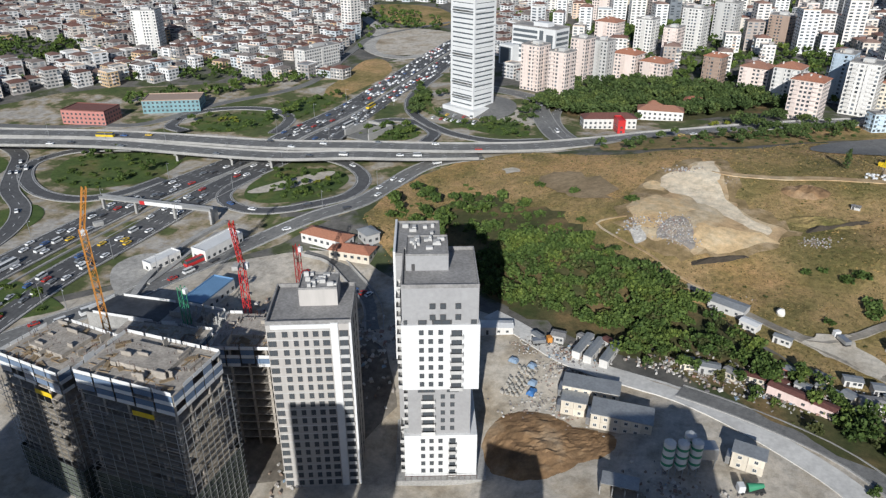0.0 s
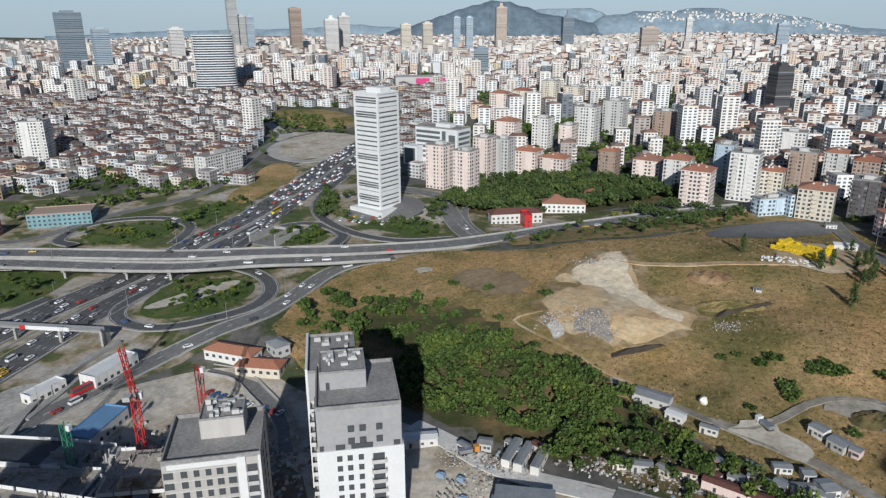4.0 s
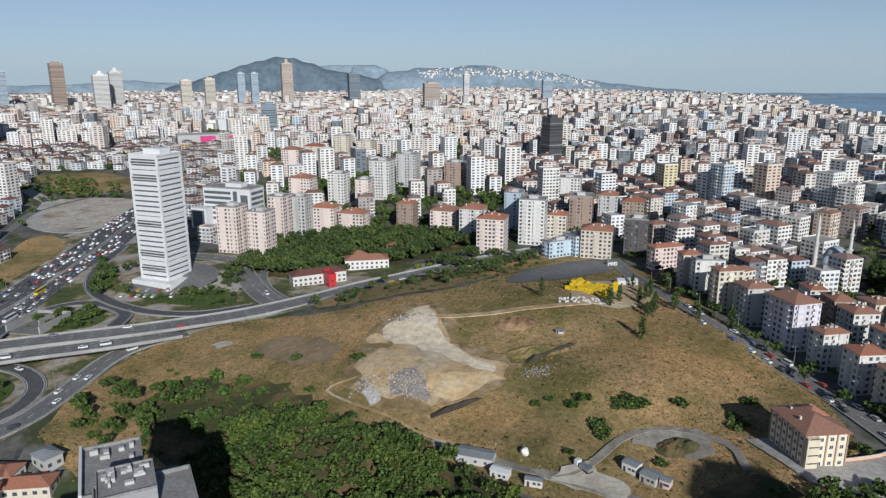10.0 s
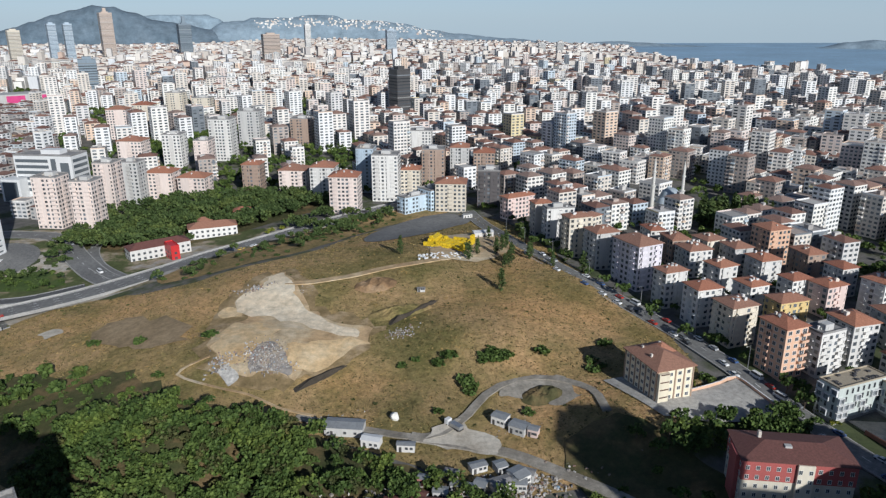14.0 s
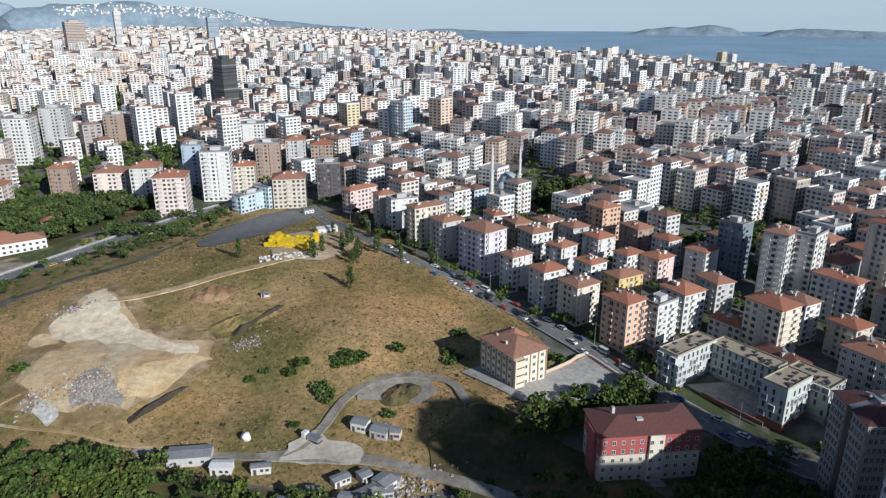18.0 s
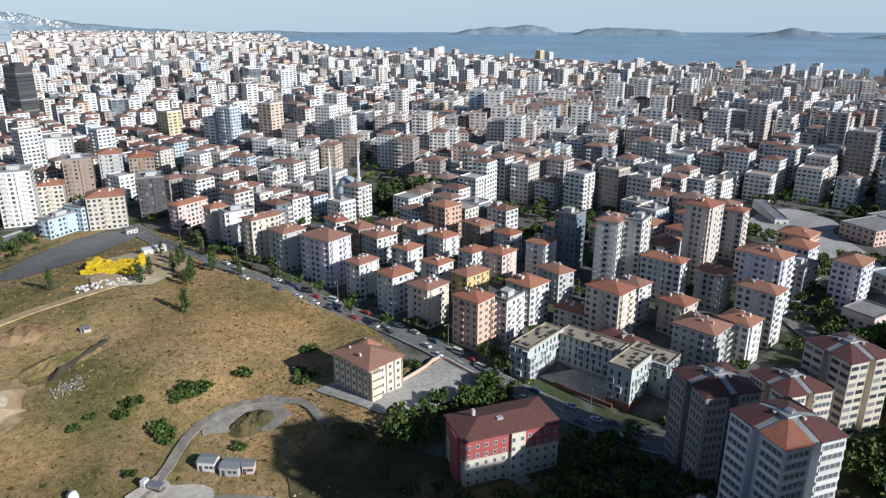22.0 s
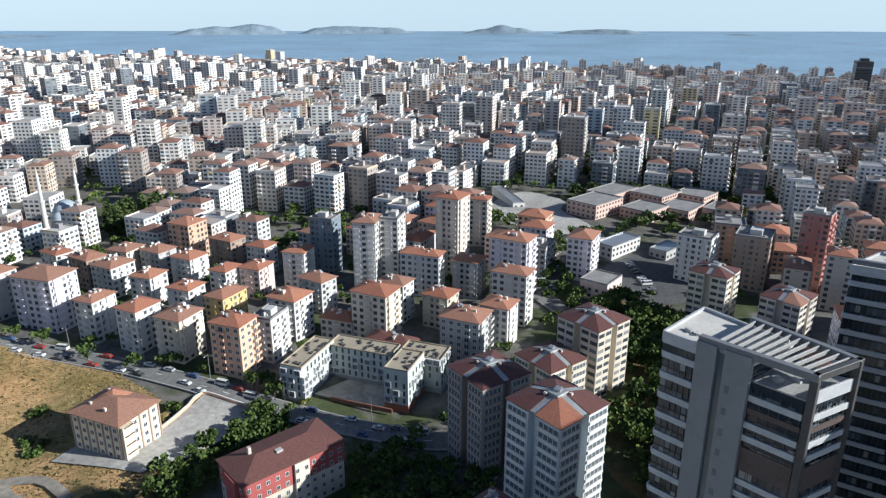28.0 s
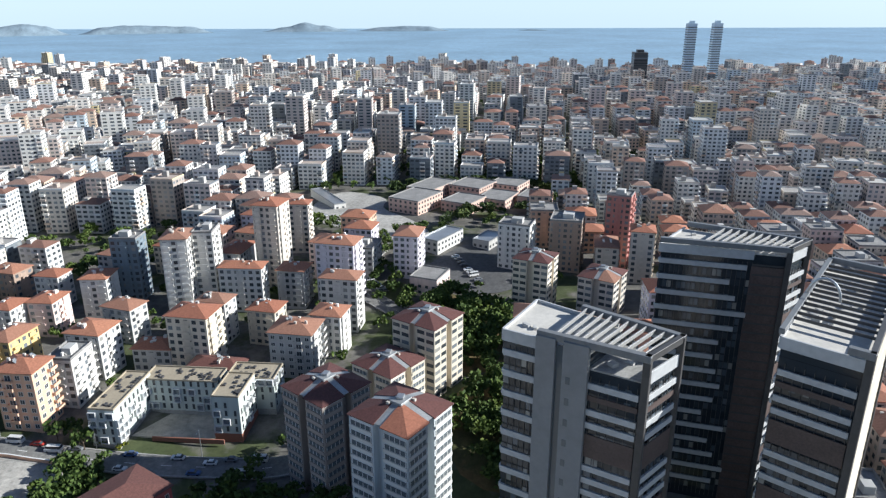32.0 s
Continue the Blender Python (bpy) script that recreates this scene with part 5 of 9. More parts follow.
def raw_tower(x, y, base, top, w, d, turn, netted, label):
    """A tower under construction: bare slabs, columns, guard panels and a net below."""
    ob = thing("tower_under_construction", pose(x, y, base, 0, 0, turn), label, "building site tower", "raw concrete towers")
    TAKEN.append((x, y, 22))
    fh = 3.0
    n = int((top - base) / fh)
    r = random.Random(int(x))
    slab = mesh_of("floor_slab", box(0, 0, 0, w, d, 0.28, 0, 0.03), M_RAW)
    core = part("core", box(0, 1, 0, w * 0.55, d * 0.5, n * fh + 1.5), M_RAW, ob, "raw concrete core walls")
    for f in range(1, n + 1):
        child(ob, "floor_slab", slab, Matrix.Translation((0, 0, f * fh)))
    col = mesh_of("column", box(0, 0, 0, 0.7, 0.5, n * fh, 0, 0.03), M_RAW)
    for u in (-0.48, -0.25, 0, 0.25, 0.48):
        for v in (-0.47, 0.47):
            child(ob, "column", col, Matrix.Translation((u * w, v * d, 0)))
    for v in (-0.2, 0.2):
        for u in (-0.48, 0.48):
            child(ob, "column", col, Matrix.Translation((u * w, v * d, 0)))
    panel = mesh_of("guard_panel", box(0, -0.08, 0, 1, 0.08, 1.1), M_WHITE)
    dark = mesh_of("infill_panel", box(0, -0.04, 0, 1, 0.06, 1.7), glass_dark("blue site glass", (0.05, 0.08, 0.13), 0.15))
    for f in range(n - 2, n + 1):
        for k in range(4):
            length = w if k % 2 == 0 else d
            for i in range(5):
                if r.random() < 0.8:
                    u = (i - 2) * length / 5
                    child(ob, "guard_panel", panel, side_pose(k, w, d, u, f * fh + 0.2, 0.02, length / 5 * 0.9, 1))
                if f < n and r.random() < 0.85:
                    child(ob, "infill_panel", dark, side_pose(k, w, d, (i - 2) * length / 5, f * fh + 1.3, 0.0, length / 5 * 0.9, 1))
    # stubs of rising walls, formwork boards and starter bars on the open top
    stub = mesh_of("wall_stub", box(0, 0, 0, 1, 0.3, 1), M_RAW)
    board = mesh_of("formwork_board", box(0, 0, 0, 1, 1, 0.12, 0, 0.02), plain("formwork timber", (0.30, 0.22, 0.13), 0.85, 0, 2, 0.3))
    for i in range(16):
        child(ob, "wall_stub", stub, Matrix.Translation((r.uniform(-0.42, 0.42) * w, r.uniform(-0.42, 0.42) * d, n * fh + 0.28)) @ Matrix.Rotation(r.choice((0, math.pi / 2)), 4, "Z") @ Matrix.Diagonal((r.uniform(1.5, 5), 1, r.uniform(0.8, 2.6), 1)))
    for i in range(22):
        child(ob, "formwork_board", board, Matrix.Translation((r.uniform(-0.42, 0.42) * w, r.uniform(-0.42, 0.42) * d, n * fh + 0.3 + 0.13 * r.randrange(4))) @ Matrix.Rotation(r.uniform(0, 3.1), 4, "Z") @ Matrix.Diagonal((r.uniform(1.2, 4), r.uniform(0.5, 1.6), 1, 1)))
    bars = bmesh.new()
    for i in range(70):
        add_box(bars, r.uniform(-0.48, 0.48) * w, r.choice((-0.47, -0.2, 0.0, 0.2, 0.47)) * d + r.uniform(-0.4, 0.4), n * fh + 0.2, 0.07, 0.07, r.uniform(1.0, 2.2))
    part("starter_bars", bars, M_RUST, ob, "rusty starter bars")["kind"] = "stuff"
    if netted:
        plank = mesh_of("scaffold_plank", box(0, 0, 0, 1, 1.1, 0.14), M_PLANK)
        net = plain("green safety net", (0.10, 0.115, 0.09), 0.9, 0, 1.2, 0.4, 0.2)
        for k in range(4):
            length = w if k % 2 == 0 else d
            bm = bmesh.new()
            for i in range(int((n - 10) * 1.5)):
                q = side_pose(k, w, d, 0, i * 2.0, 1.2)
                p = q @ Vector((0, 0, 0))
                add_box(bm, p.x, p.y, p.z, length + 2 if k % 2 == 0 else 0.12, 0.12 if k % 2 == 0 else length + 2, 1.55 + 0.3 * r.random())
            part("safety_net", bm, net, ob, "dusty green safety net strips")
        for i in range(int((n - 10) * 1.5), int((n - 3) * 1.5)):
            for k in (0, 1, 3):
                length = w if k % 2 == 0 else d
                a, b = sorted((r.uniform(-0.55, 0.0), r.uniform(0.1, 0.55)))
                child(ob, "scaffold_plank", plank, side_pose(k, w, d, (a + b) / 2 * length, i * 2.0 + 0.1, 0.75) @ Matrix.Diagonal(((b - a) * length, 1, 1, 1)))
        tubes = bmesh.new()
        for k in range(4):
            length = w if k % 2 == 0 else d
            for i in range(9):
                p = side_pose(k, w, d, (i - 4) * length / 8, 0, 1.4) @ Vector((0, 0, 0))
                add_box(tubes, p.x, p.y, 0, 0.12, 0.12, (n - 2.5) * fh)
            for i in range(int((n - 3) * 1.5)):
                p = side_pose(k, w, d, 0, i * 2.0 + 1.8, 1.4) @ Vector((0, 0, 0))
                add_box(tubes, p.x, p.y, p.z, length + 2.8 if k % 2 == 0 else 0.1, 0.1 if k % 2 == 0 else length + 2.8, 0.1)
        part("scaffold", tubes, M_METAL, ob, "grey tube scaffold")["kind"] = "stuff"
    # formwork and timber on the top slab
    timber = mesh_of("timber", box(0, 0, 0, 3.4, 0.2, 0.16), plain("timber", (0.34, 0.24, 0.14), 0.8))
    for i in range(34):
        child(ob, "timber", timber, Matrix.Translation((r.uniform(-w, w) * 0.42, r.uniform(-d, d) * 0.42, n * fh + 0.3 + 0.2 * r.random())) @ Matrix.Rotation(r.choice((0.1, 1.6, 0.0, 1.4)), 4, "Z"))
    if netted:
        part("yellow_panels", box(w * 0.16, -d / 2 - 0.15, (n - 3) * fh + 0.3, 6.5, 0.12, 1.5), M_YELLOW, ob, "bright yellow edge panels")
    return ob


raw_tower(-116, 88.5, -24, 28, 30, 19, 2, True, "concrete tower under construction behind dusty green netting")
raw_tower(-152, 92, -24, 21, 24, 20, -4, True, "half-built concrete tower with netted lower floors")
raw_tower(-112, 127, -22, 14, 22, 20, 20, False, "bare concrete frame of a rising tower")
raw_tower(-122, 158, -23, -12, 36, 22, 22, False, "low basement frame of raw concrete with formwork")
raw_tower(-160, 130, -20, -4, 34, 26, 10, False, "low concrete podium frame under construction")


def podium_block():
    """The sealed cellar roof behind the towers, with wall stubs and column starters on it."""
    g = random.Random(77)
    ob = thing("podium_block", pose(-182, 148, -19), "low sealed cellar roof with wall stubs and column starters", "podium")
    outline = [(-18, -7.5), (-16, 6.5), (12, 10.5), (33, 12), (50, 3), (40, -4), (20, -2), (14, -4)]
    bm = bmesh.new()
    f = bm.faces.new([bm.verts.new((x, y, 0)) for x, y in outline])
    r = bmesh.ops.extrude_face_region(bm, geom=[f])
    bmesh.ops.translate(bm, verts=[v for v in r["geom"] if isinstance(v, bmesh.types.BMVert)], vec=(0, 0, 13))
    bmesh.ops.recalc_face_normals(bm, faces=bm.faces)
    part("cellar_wall", bm, M_CONCRETE, ob)
    bm = bmesh.new()
    f = bm.faces.new([bm.verts.new((x * 0.985, y * 0.97, 13.02)) for x, y in outline[:3] + [(13, -3.5)]])
    r = bmesh.ops.extrude_face_region(bm, geom=[f])
    bmesh.ops.translate(bm, verts=[v for v in r["geom"] if isinstance(v, bmesh.types.BMVert)], vec=(0, 0, 0.1))
    bmesh.ops.recalc_face_normals(bm, faces=bm.faces)
    part("sealed_deck", bm, plain("black sealing sheet", (0.045, 0.05, 0.06), 0.6, 0, 0.6, 0.4, 0.2), ob, "black sealing sheet")
    rim = list(zip(outline, outline[1:] + outline[:1]))
    for (x0, y0), (x1, y1) in rim:
        n = math.hypot(x1 - x0, y1 - y0)
        part("guard_panel", box((x0 + x1) / 2, (y0 + y1) / 2, 13, n * 0.8, 0.15, 1.1, math.atan2(y1 - y0, x1 - x0), 0.02), M_WHITE, ob, "white edge guard panel")
    for k in range(46):
        x, y = g.uniform(16, 42), g.uniform(-1, 9)
        if y > 14 - x * 0.2:
            continue
        if k % 3:
            part("column", box(x, y, 13, 0.6, 0.6, g.uniform(1.2, 3.2), 0.1, 0.03), M_CONCRETE, ob)
        else:
            part("wall_stub", box(x, y, 13, g.uniform(2, 5), 0.3, g.uniform(1.5, 3), g.choice((0.1, 1.67)), 0.02), M_CONCRETE, ob)
    for k in range(26):
        part("formwork_plank", box(g.uniform(13, 42), g.uniform(-1, 7), 13 + 0.06 * (k % 4), g.uniform(2, 4), 0.3, 0.06, g.uniform(0, 3.1)), M_PLANK, ob)


podium_block()


def crane(x, y, base, top, material, jib, turn, word):
    ob = thing("tower_crane", pose(x, y, base, 0, 0, turn), f"{word} lattice tower crane over the building site", "crane", "tower cranes")
    h, s = top - base, 0.95

    def lattice(length, size, step):
        bm = bmesh.new()
        for a in (-1, 1):
            for b in (-1, 1):
                add_box(bm, a * size, b * size, 0, 0.22, 0.22, length)
        n = int(length / step)
        for i in range(n):
            z0, z1 = i * length / n, (i + 1) * length / n
            for a, b in (((-1, -1), (1, -1)), ((1, -1), (1, 1)), ((1, 1), (-1, 1)), ((-1, 1), (-1, -1))):
                p, q = Vector((a[0] * size, a[1] * size, z0)), Vector((b[0] * size, b[1] * size, z1))
                if i % 2:
                    p, q = Vector((b[0] * size, b[1] * size, z0)), Vector((a[0] * size, a[1] * size, z1))
                dv = q - p
                m = Matrix.Translation((p + q) / 2) @ dv.to_track_quat("Z", "Y").to_matrix().to_4x4() @ Matrix.Diagonal((0.13, 0.13, dv.length, 1))
                bmesh.ops.create_cube(bm, size=1, matrix=m)
        return bm
    part("mast", lattice(h, s, 2.2), material, ob)
    part("cab", box(1.6, 0, h - 2.5, 1.5, 1.6, 2.0, 0, 0.1), M_WHITE, ob, "white driver's cab")
    if jib:
        j = part("jib", lattice(jib, 0.6, 2.0), material, ob)
        j.matrix_basis = Matrix.Translation((0, 0, h)) @ Matrix.Rotation(radians(14), 4, "X")
        part("counterweight", box(0, -5, h, 2, 3, 1.4, 0, 0.1), M_CONCRETE, ob)
    return ob


crane(-171, 124, -20, 40, M_ORANGE, 14, 150, "orange")
crane(-124.2, 139.7, -20, 30, M_RED, 16, 20, "red")
crane(-133, 184, -17, 14, M_RED, 0, 0, "short red")
crane(-158, 147, -18, 10, M_GREEN_PAINT, 0, 0, "green")


# ---------------------------------------------------------------- the white banded office tower
def banded_tower():
    ob = thing("office_tower", pose(-157, 462, -4, 0, 0, -24), "tall white office tower with horizontal bands and dark glazing", "office tower")
    TAKEN.append((-157, 463, 34))
    W, D, n, fh = 22.5, 22, 25, 3.3
    part("core", box(0, 0, 0, W - 1.2, D - 1.2, n * fh), M_GLASS_TOWER, ob, "dark glazing behind the bands")
    band = mesh_of("floor_band", box(0, 0, 0, W, D, 2.25, 0, 0.08), M_WHITE)
    fin = mesh_of("balcony_band", box(0, 0, 0, W + 0.8, D * 0.5, 1.25, 0, 0.05), M_WHITE)
    r = random.Random(2)
    for f in range(n + 1):
        child(ob, "floor_band", band, Matrix.Translation((0, 0, f * fh - 0.4)) @ Matrix.Diagonal((1, 1, 1.25 if f % 9 == 4 else 1, 1)))
        if f % 3 == 0:
            child(ob, "balcony_band", fin, Matrix.Translation((0, r.choice((-1, 1)) * D * 0.25, f * fh + 0.1)))
    for sx in (-1, 1):
        for sy in (-1, 1):
            part("corner_pier", box(sx * (W / 2 - 0.7), sy * (D / 2 - 0.7), 0, 1.5, 1.5, n * fh), M_WHITE, ob)
    part("podium", box(1, -1, -1, W + 9, D + 8, 4.2, 0, 0.1), M_WHITE, ob, "low white podium")
    part("roof_house", box(0, 2, n * fh + 1, W * 0.6, D * 0.45, 4.5, 0, 0.1), M_WHITE, ob)
    q = part("roof", parapet_roof(W, D, 1.6, 0.3), M_WHITE, ob)
    q.location.z = n * fh + 1.2
    return ob


banded_tower()


# ---------------------------------------------------------------- the three dark slab towers
M_TOWER_PANE = glass_dark("tower pane", (0.045, 0.055, 0.065), 0.06)


PAIRS = (2.6, 4.6, 5.6, 9.0, 10.0, 11.0, 14.2, 15.2, 18.6, 19.6, 20.6, 23.8, 24.8, 28.0)


def slab_tower(corners, top, base, pattern, seed):
    """corners: near, along the broad face, behind that, behind the near corner."""
    P = [Vector((x, y, 0)) for x, y in corners]
    ob = thing("glass_tower", pose(P[0].x, P[0].y, base), "dark glass residential slab tower with white floor bands and brown louvres", "tower block", "dark slab towers")
    mid = (P[0] + P[2]) / 2
    TAKEN.append((mid.x, mid.y, (P[0] - P[2]).length / 2 + 6))
    Q = [p - P[0] for p in P]
    centre = sum(Q, Vector()) / 4
    h = top - base
    r = random.Random(seed)
    shared = {}

    def prism(pts, z0, z1):
        bm = bmesh.new()
        lo = [bm.verts.new((p.x, p.y, z0)) for p in pts]
        up = [bm.verts.new((p.x, p.y, z1)) for p in pts]
        for i in range(len(pts)):
            j = (i + 1) % len(pts)
            bm.faces.new((lo[i], lo[j], up[j], up[i]))
        bm.faces.new(up)
        bm.faces.new(lo[::-1])
        bmesh.ops.recalc_face_normals(bm, faces=bm.faces[:])
        return bm

    def shrunk(k):
        return [q + (centre - q).normalized() * k for q in Q]

    class Side:
        """One face from corner a to corner b, with its outward direction."""

        def __init__(self, a, b):
            self.a, self.u, self.length = Q[a], (Q[b] - Q[a]).normalized(), (Q[b] - Q[a]).length
            n = Vector((self.u.y, -self.u.x, 0))
            self.n = n if n.dot(centre - Q[a]) < 0 else -n

        def put(self, nm, u0, u1, z, hh, mat, out=0.0, depth=0.4, bevel=0.03, label=""):
            key = (nm, round(u1 - u0, 2), round(hh, 2), depth, mat.name)
            if key not in shared:
                shared[key] = mesh_of(nm, box(0, 0, 0, u1 - u0, depth, hh, 0, bevel), mat)
            c = self.a + self.u * (u0 + u1) / 2 + self.n * out
            return child(ob, nm, shared[key], Matrix.Translation((c.x, c.y, z)) @ Matrix.Rotation(math.atan2(self.u.y, self.u.x), 4, "Z"), label)

        def glaze(self, pile, u0, u1, z0, z1, step, fh, wh):
            """Panes in rows, most of them dark, some with blinds drawn."""
            cols, rows = max(1, int((u1 - u0) / step)), int((z1 - z0) / fh)
            w = (u1 - u0) / cols
            for f in range(rows):
                for i in range(cols):
                    if r.random() < 0.8:
                        a = self.a + self.u * (u0 + i * w + 0.06) + self.n * 0.03
                        b = a + self.u * (w - 0.12)
                        zz = z0 + f * fh
                        pile.add(np.array([(a.x, a.y, zz), (b.x, b.y, zz), (b.x, b.y, zz + wh), (a.x, a.y, zz + wh)]), np.array([(0, 1, 2, 3)], np.int32))

        def mullions(self, u0, u1, step, z0, z1):
            for i in range(int((u1 - u0) / step) + 1):
                self.put("mullion", u0 + i * step - 0.05, u0 + i * step + 0.05, z0, z1 - z0, M_DARK, 0.02, 0.16, 0.0)

    front, end, far_end, rear = Side(0, 1), Side(0, 3), Side(1, 2), Side(3, 2)
    W, D = front.length, end.length
    part("glazing", prism(shrunk(0.35), -3, h - 4.0), M_GLASS_TOWER, ob, "dark window glazing")
    panes = Pile()
    zones = {"core": ((W * 0.72, W - 0.2),), "broken": ((W * 0.22, W - 0.2),), "long": ()}[pattern]
    full = {"core": (0.9, W * 0.4), "broken": None, "long": (0.9, W - 0.3)}[pattern]
    lev = lambda k: h - 0.6 - 2.65 * k
    # attic storey: closed behind the ribbon zones, open under the roof frame elsewhere
    if pattern == "core":
        part("attic", prism([Q[1] + (Q[0] - Q[1]) * 0.62, Q[1], Q[2], Q[2] + (Q[3] - Q[2]) * 0.62], h - 4.2, h - 0.9), M_GLASS_TOWER, ob)
        part("terrace", prism([q + (centre - q) * 0.03 for q in (Q[0], Q[1] + (Q[0] - Q[1]) * 0.62, Q[2] + (Q[3] - Q[2]) * 0.62, Q[3])], h - 4.2, h - 3.7), M_CONCRETE, ob, "open roof terrace")
        part("roof_deck", prism([Q[1] + (Q[0] - Q[1]) * 0.63, Q[1], Q[2], Q[2] + (Q[3] - Q[2]) * 0.63], h - 0.95, h - 0.55), M_PALE_DECK, ob, "pale roof deck")
        front.put("roof_band", W * 0.72, W, h - 2.3, 2.3, M_BAND, 0.05, 0.5, label="white parapet band")
        far_end.put("roof_band", 0, far_end.length, h - 2.3, 2.3, M_BAND, 0.05, 0.5)
        end.put("roof_band", 0.7, D - 0.6, h - 4.2, 2.4, M_BAND, 0.05, 0.4)
        rear.put("roof_band", rear.length * 0.4, rear.length, h - 1.6, 1.6, M_BAND, 0.05, 0.4)
        front.put("lift_wall", W * 0.60, W * 0.74, -3, h + 3.9, M_LIFT, 0.45, 1.3, 0.05, "grey full-height wall")
        front.put("lift_wall", W * 0.37, W * 0.545, -3, h + 3.9, M_LIFT, 0.45, 1.3, 0.05, "grey full-height wall")
        front.put("slot_window", W * 0.545, W * 0.60, 0, h - 0.5, M_GLASS_TOWER, 0.15, 0.2, 0.0)
        for k in range(16):
            front.put("window", W * 0.485, W * 0.515, lev(2.5 + 1.62 * k), 1.4, M_GLASS_TOWER, 1.12, 0.06, 0.0)
    else:
        part("attic", prism(shrunk(0.5), h - 4.2, h - 0.9), M_GLASS_TOWER, ob)
        part("roof_deck", prism(shrunk(0.2), h - 0.95, h - 0.5), M_PALE_DECK, ob, "pale roof deck")
        front.put("roof_band", 0.6 if pattern == "long" else W * 0.26, W, h - 2.3, 2.3, M_BAND, 0.05, 0.5, label="white parapet band")
        far_end.put("roof_band", 0, far_end.length, h - 2.3, 2.3, M_BAND, 0.05, 0.5)
        end.put("roof_band", 0.7, D - 0.6, h - 2.6, 2.4, M_BAND, 0.05, 0.4)
    # evenly spaced ribbons
    for u0, u1 in zones:
        k, i = 1.75, 0
        while lev(k) > 1:
            a = u0
            if pattern == "broken":
                a = W * (0.30, 0.42, 0.36, 0.26, 0.34, 0.44, 0.47, 0.43, 0.38, 0.42, 0.5)[i % 11]
            front.put("floor_band", a, u1, lev(k), 1.3, M_BAND, 0.05, 0.5)
            k, i = k + 1.62, i + 1
        front.glaze(panes, u0, u1, 2, h - 4, 1.15, 2.15, 1.75)
        front.mullions(u0 + 0.2, u1 - 0.3, 1.15, 0, h - 3)
        if pattern == "broken":
            front.put("louvre_wall", 0.7, W * 0.27, -2, h - 2, M_LOUVRE, 0.02, 0.4, label="dark brown louvred wall")
            for i in range(26):
                front.put("louvre_slit", 0.9, W * 0.27 - 0.2, lev(1.2 + i), 0.5, M_DARK, 0.23, 0.06, 0.0)
    # paired ribbons with brown louvres between the pairs
    faces = [(end, 0.8, D - 0.5)] + ([(front,) + full] if full else [])
    for side, u0, u1 in faces:
        prev = 1.7
        for k in PAIRS:
            if lev(k) < 0:
                break
            if pattern == "long" and side is end:
                break
            side.put("floor_band", u0, u1, lev(k), 1.2, M_BAND, 0.06, 0.5)
            if k - prev > 1.5:
                side.put("louvre_panel", u0, u1, lev(k - 1.1), 2.65 * (k - prev - 1.6), M_LOUVRE, 0.02, 0.3, 0.0, "brown louvres")
            prev = k
        if not (pattern == "long" and side is end):
            side.glaze(panes, u0, u1, 1.5, h - 4.5, 1.1, 2.65, 1.5)
            side.mullions(u0 + 0.3, u1, 1.65, 0, h - 5)
    if pattern == "long":
        # the long flank: pale panels with thin dark joints
        k = 1.0
        while lev(k) > 0:
            end.put("flank_panel", 0.8, D - 0.4, lev(k), 1.9, WALL["cream"], 0.04, 0.4, 0.03, "pale flank panels")
            k += 1.0
    for side in (far_end, rear):
        k = 1.75
        while lev(k) > 0:
            side.put("floor_band", 0.3, side.length - 0.3, lev(k), 1.2, M_BAND, 0.05, 0.4)
            k += 1.62
    panes.done("pane_glazing", M_TOWER_PANE, "", "", "stuff", ob)
    # dark frame up the near corner, over the roof and down the back
    for q in (Q[0], Q[3]):
        part("frame", box(q.x, q.y, -3, 1.3, 1.3, h + 4.4, math.atan2(front.u.y, front.u.x), 0.05), M_DARK, ob, "dark corner frame")
    lead = {"core": 0.74, "broken": 1.0, "long": 0.25}[pattern]
    front.put("frame_beam", -0.6, W * lead, h + 0.4, 1.3, M_FRAME_GREY, 0.1, 1.3, 0.05, "grey roof frame beam")
    tail = rear.length * (0.66 if pattern == "core" else 0.98)
    rear.put("frame_beam", -0.6, tail, h + 0.4, 1.3, M_FRAME_GREY, 0.1, 1.2, 0.05, "grey roof frame beam")
    end.put("frame_beam", -0.6, D + 0.6, h + 0.4, 1.3, M_DARK, 0.1, 1.0, 0.05, "dark roof frame beam")
    if pattern == "long":
        back = far_end
        back.put("frame_beam", 0, back.length, h + 0.4, 1.1, M_FRAME_GREY, 0.1, 1.0, 0.05, "grey roof frame beam")
        a0, b0, n, lo, hi = end, far_end, 13, 0.16, 0.9
    else:
        a0, b0, n, lo, hi = front, rear, 11, 0.04, 0.62 if pattern == "core" else 0.66
    for i in range(n):
        f = lo + (hi - lo) * i / (n - 1)
        a, b = a0.a + a0.u * a0.length * f, b0.a + b0.u * b0.length * f
        v = b - a
        bm = bmesh.new()
        add_box(bm, 0, 0, -0.4, v.length, 0.28, 0.8 if pattern != "long" else 0.6, 0, 0.03)
        blade = part("pergola_beam", bm, M_DARK if pattern == "long" else M_BLADE, ob, "grey sun blade")
        blade.matrix_basis = Matrix.Translation(((a + b) / 2).to_tuple()[:2] + (h + 1.15,)) @ Matrix.Rotation(math.atan2(v.y, v.x), 4, "Z")
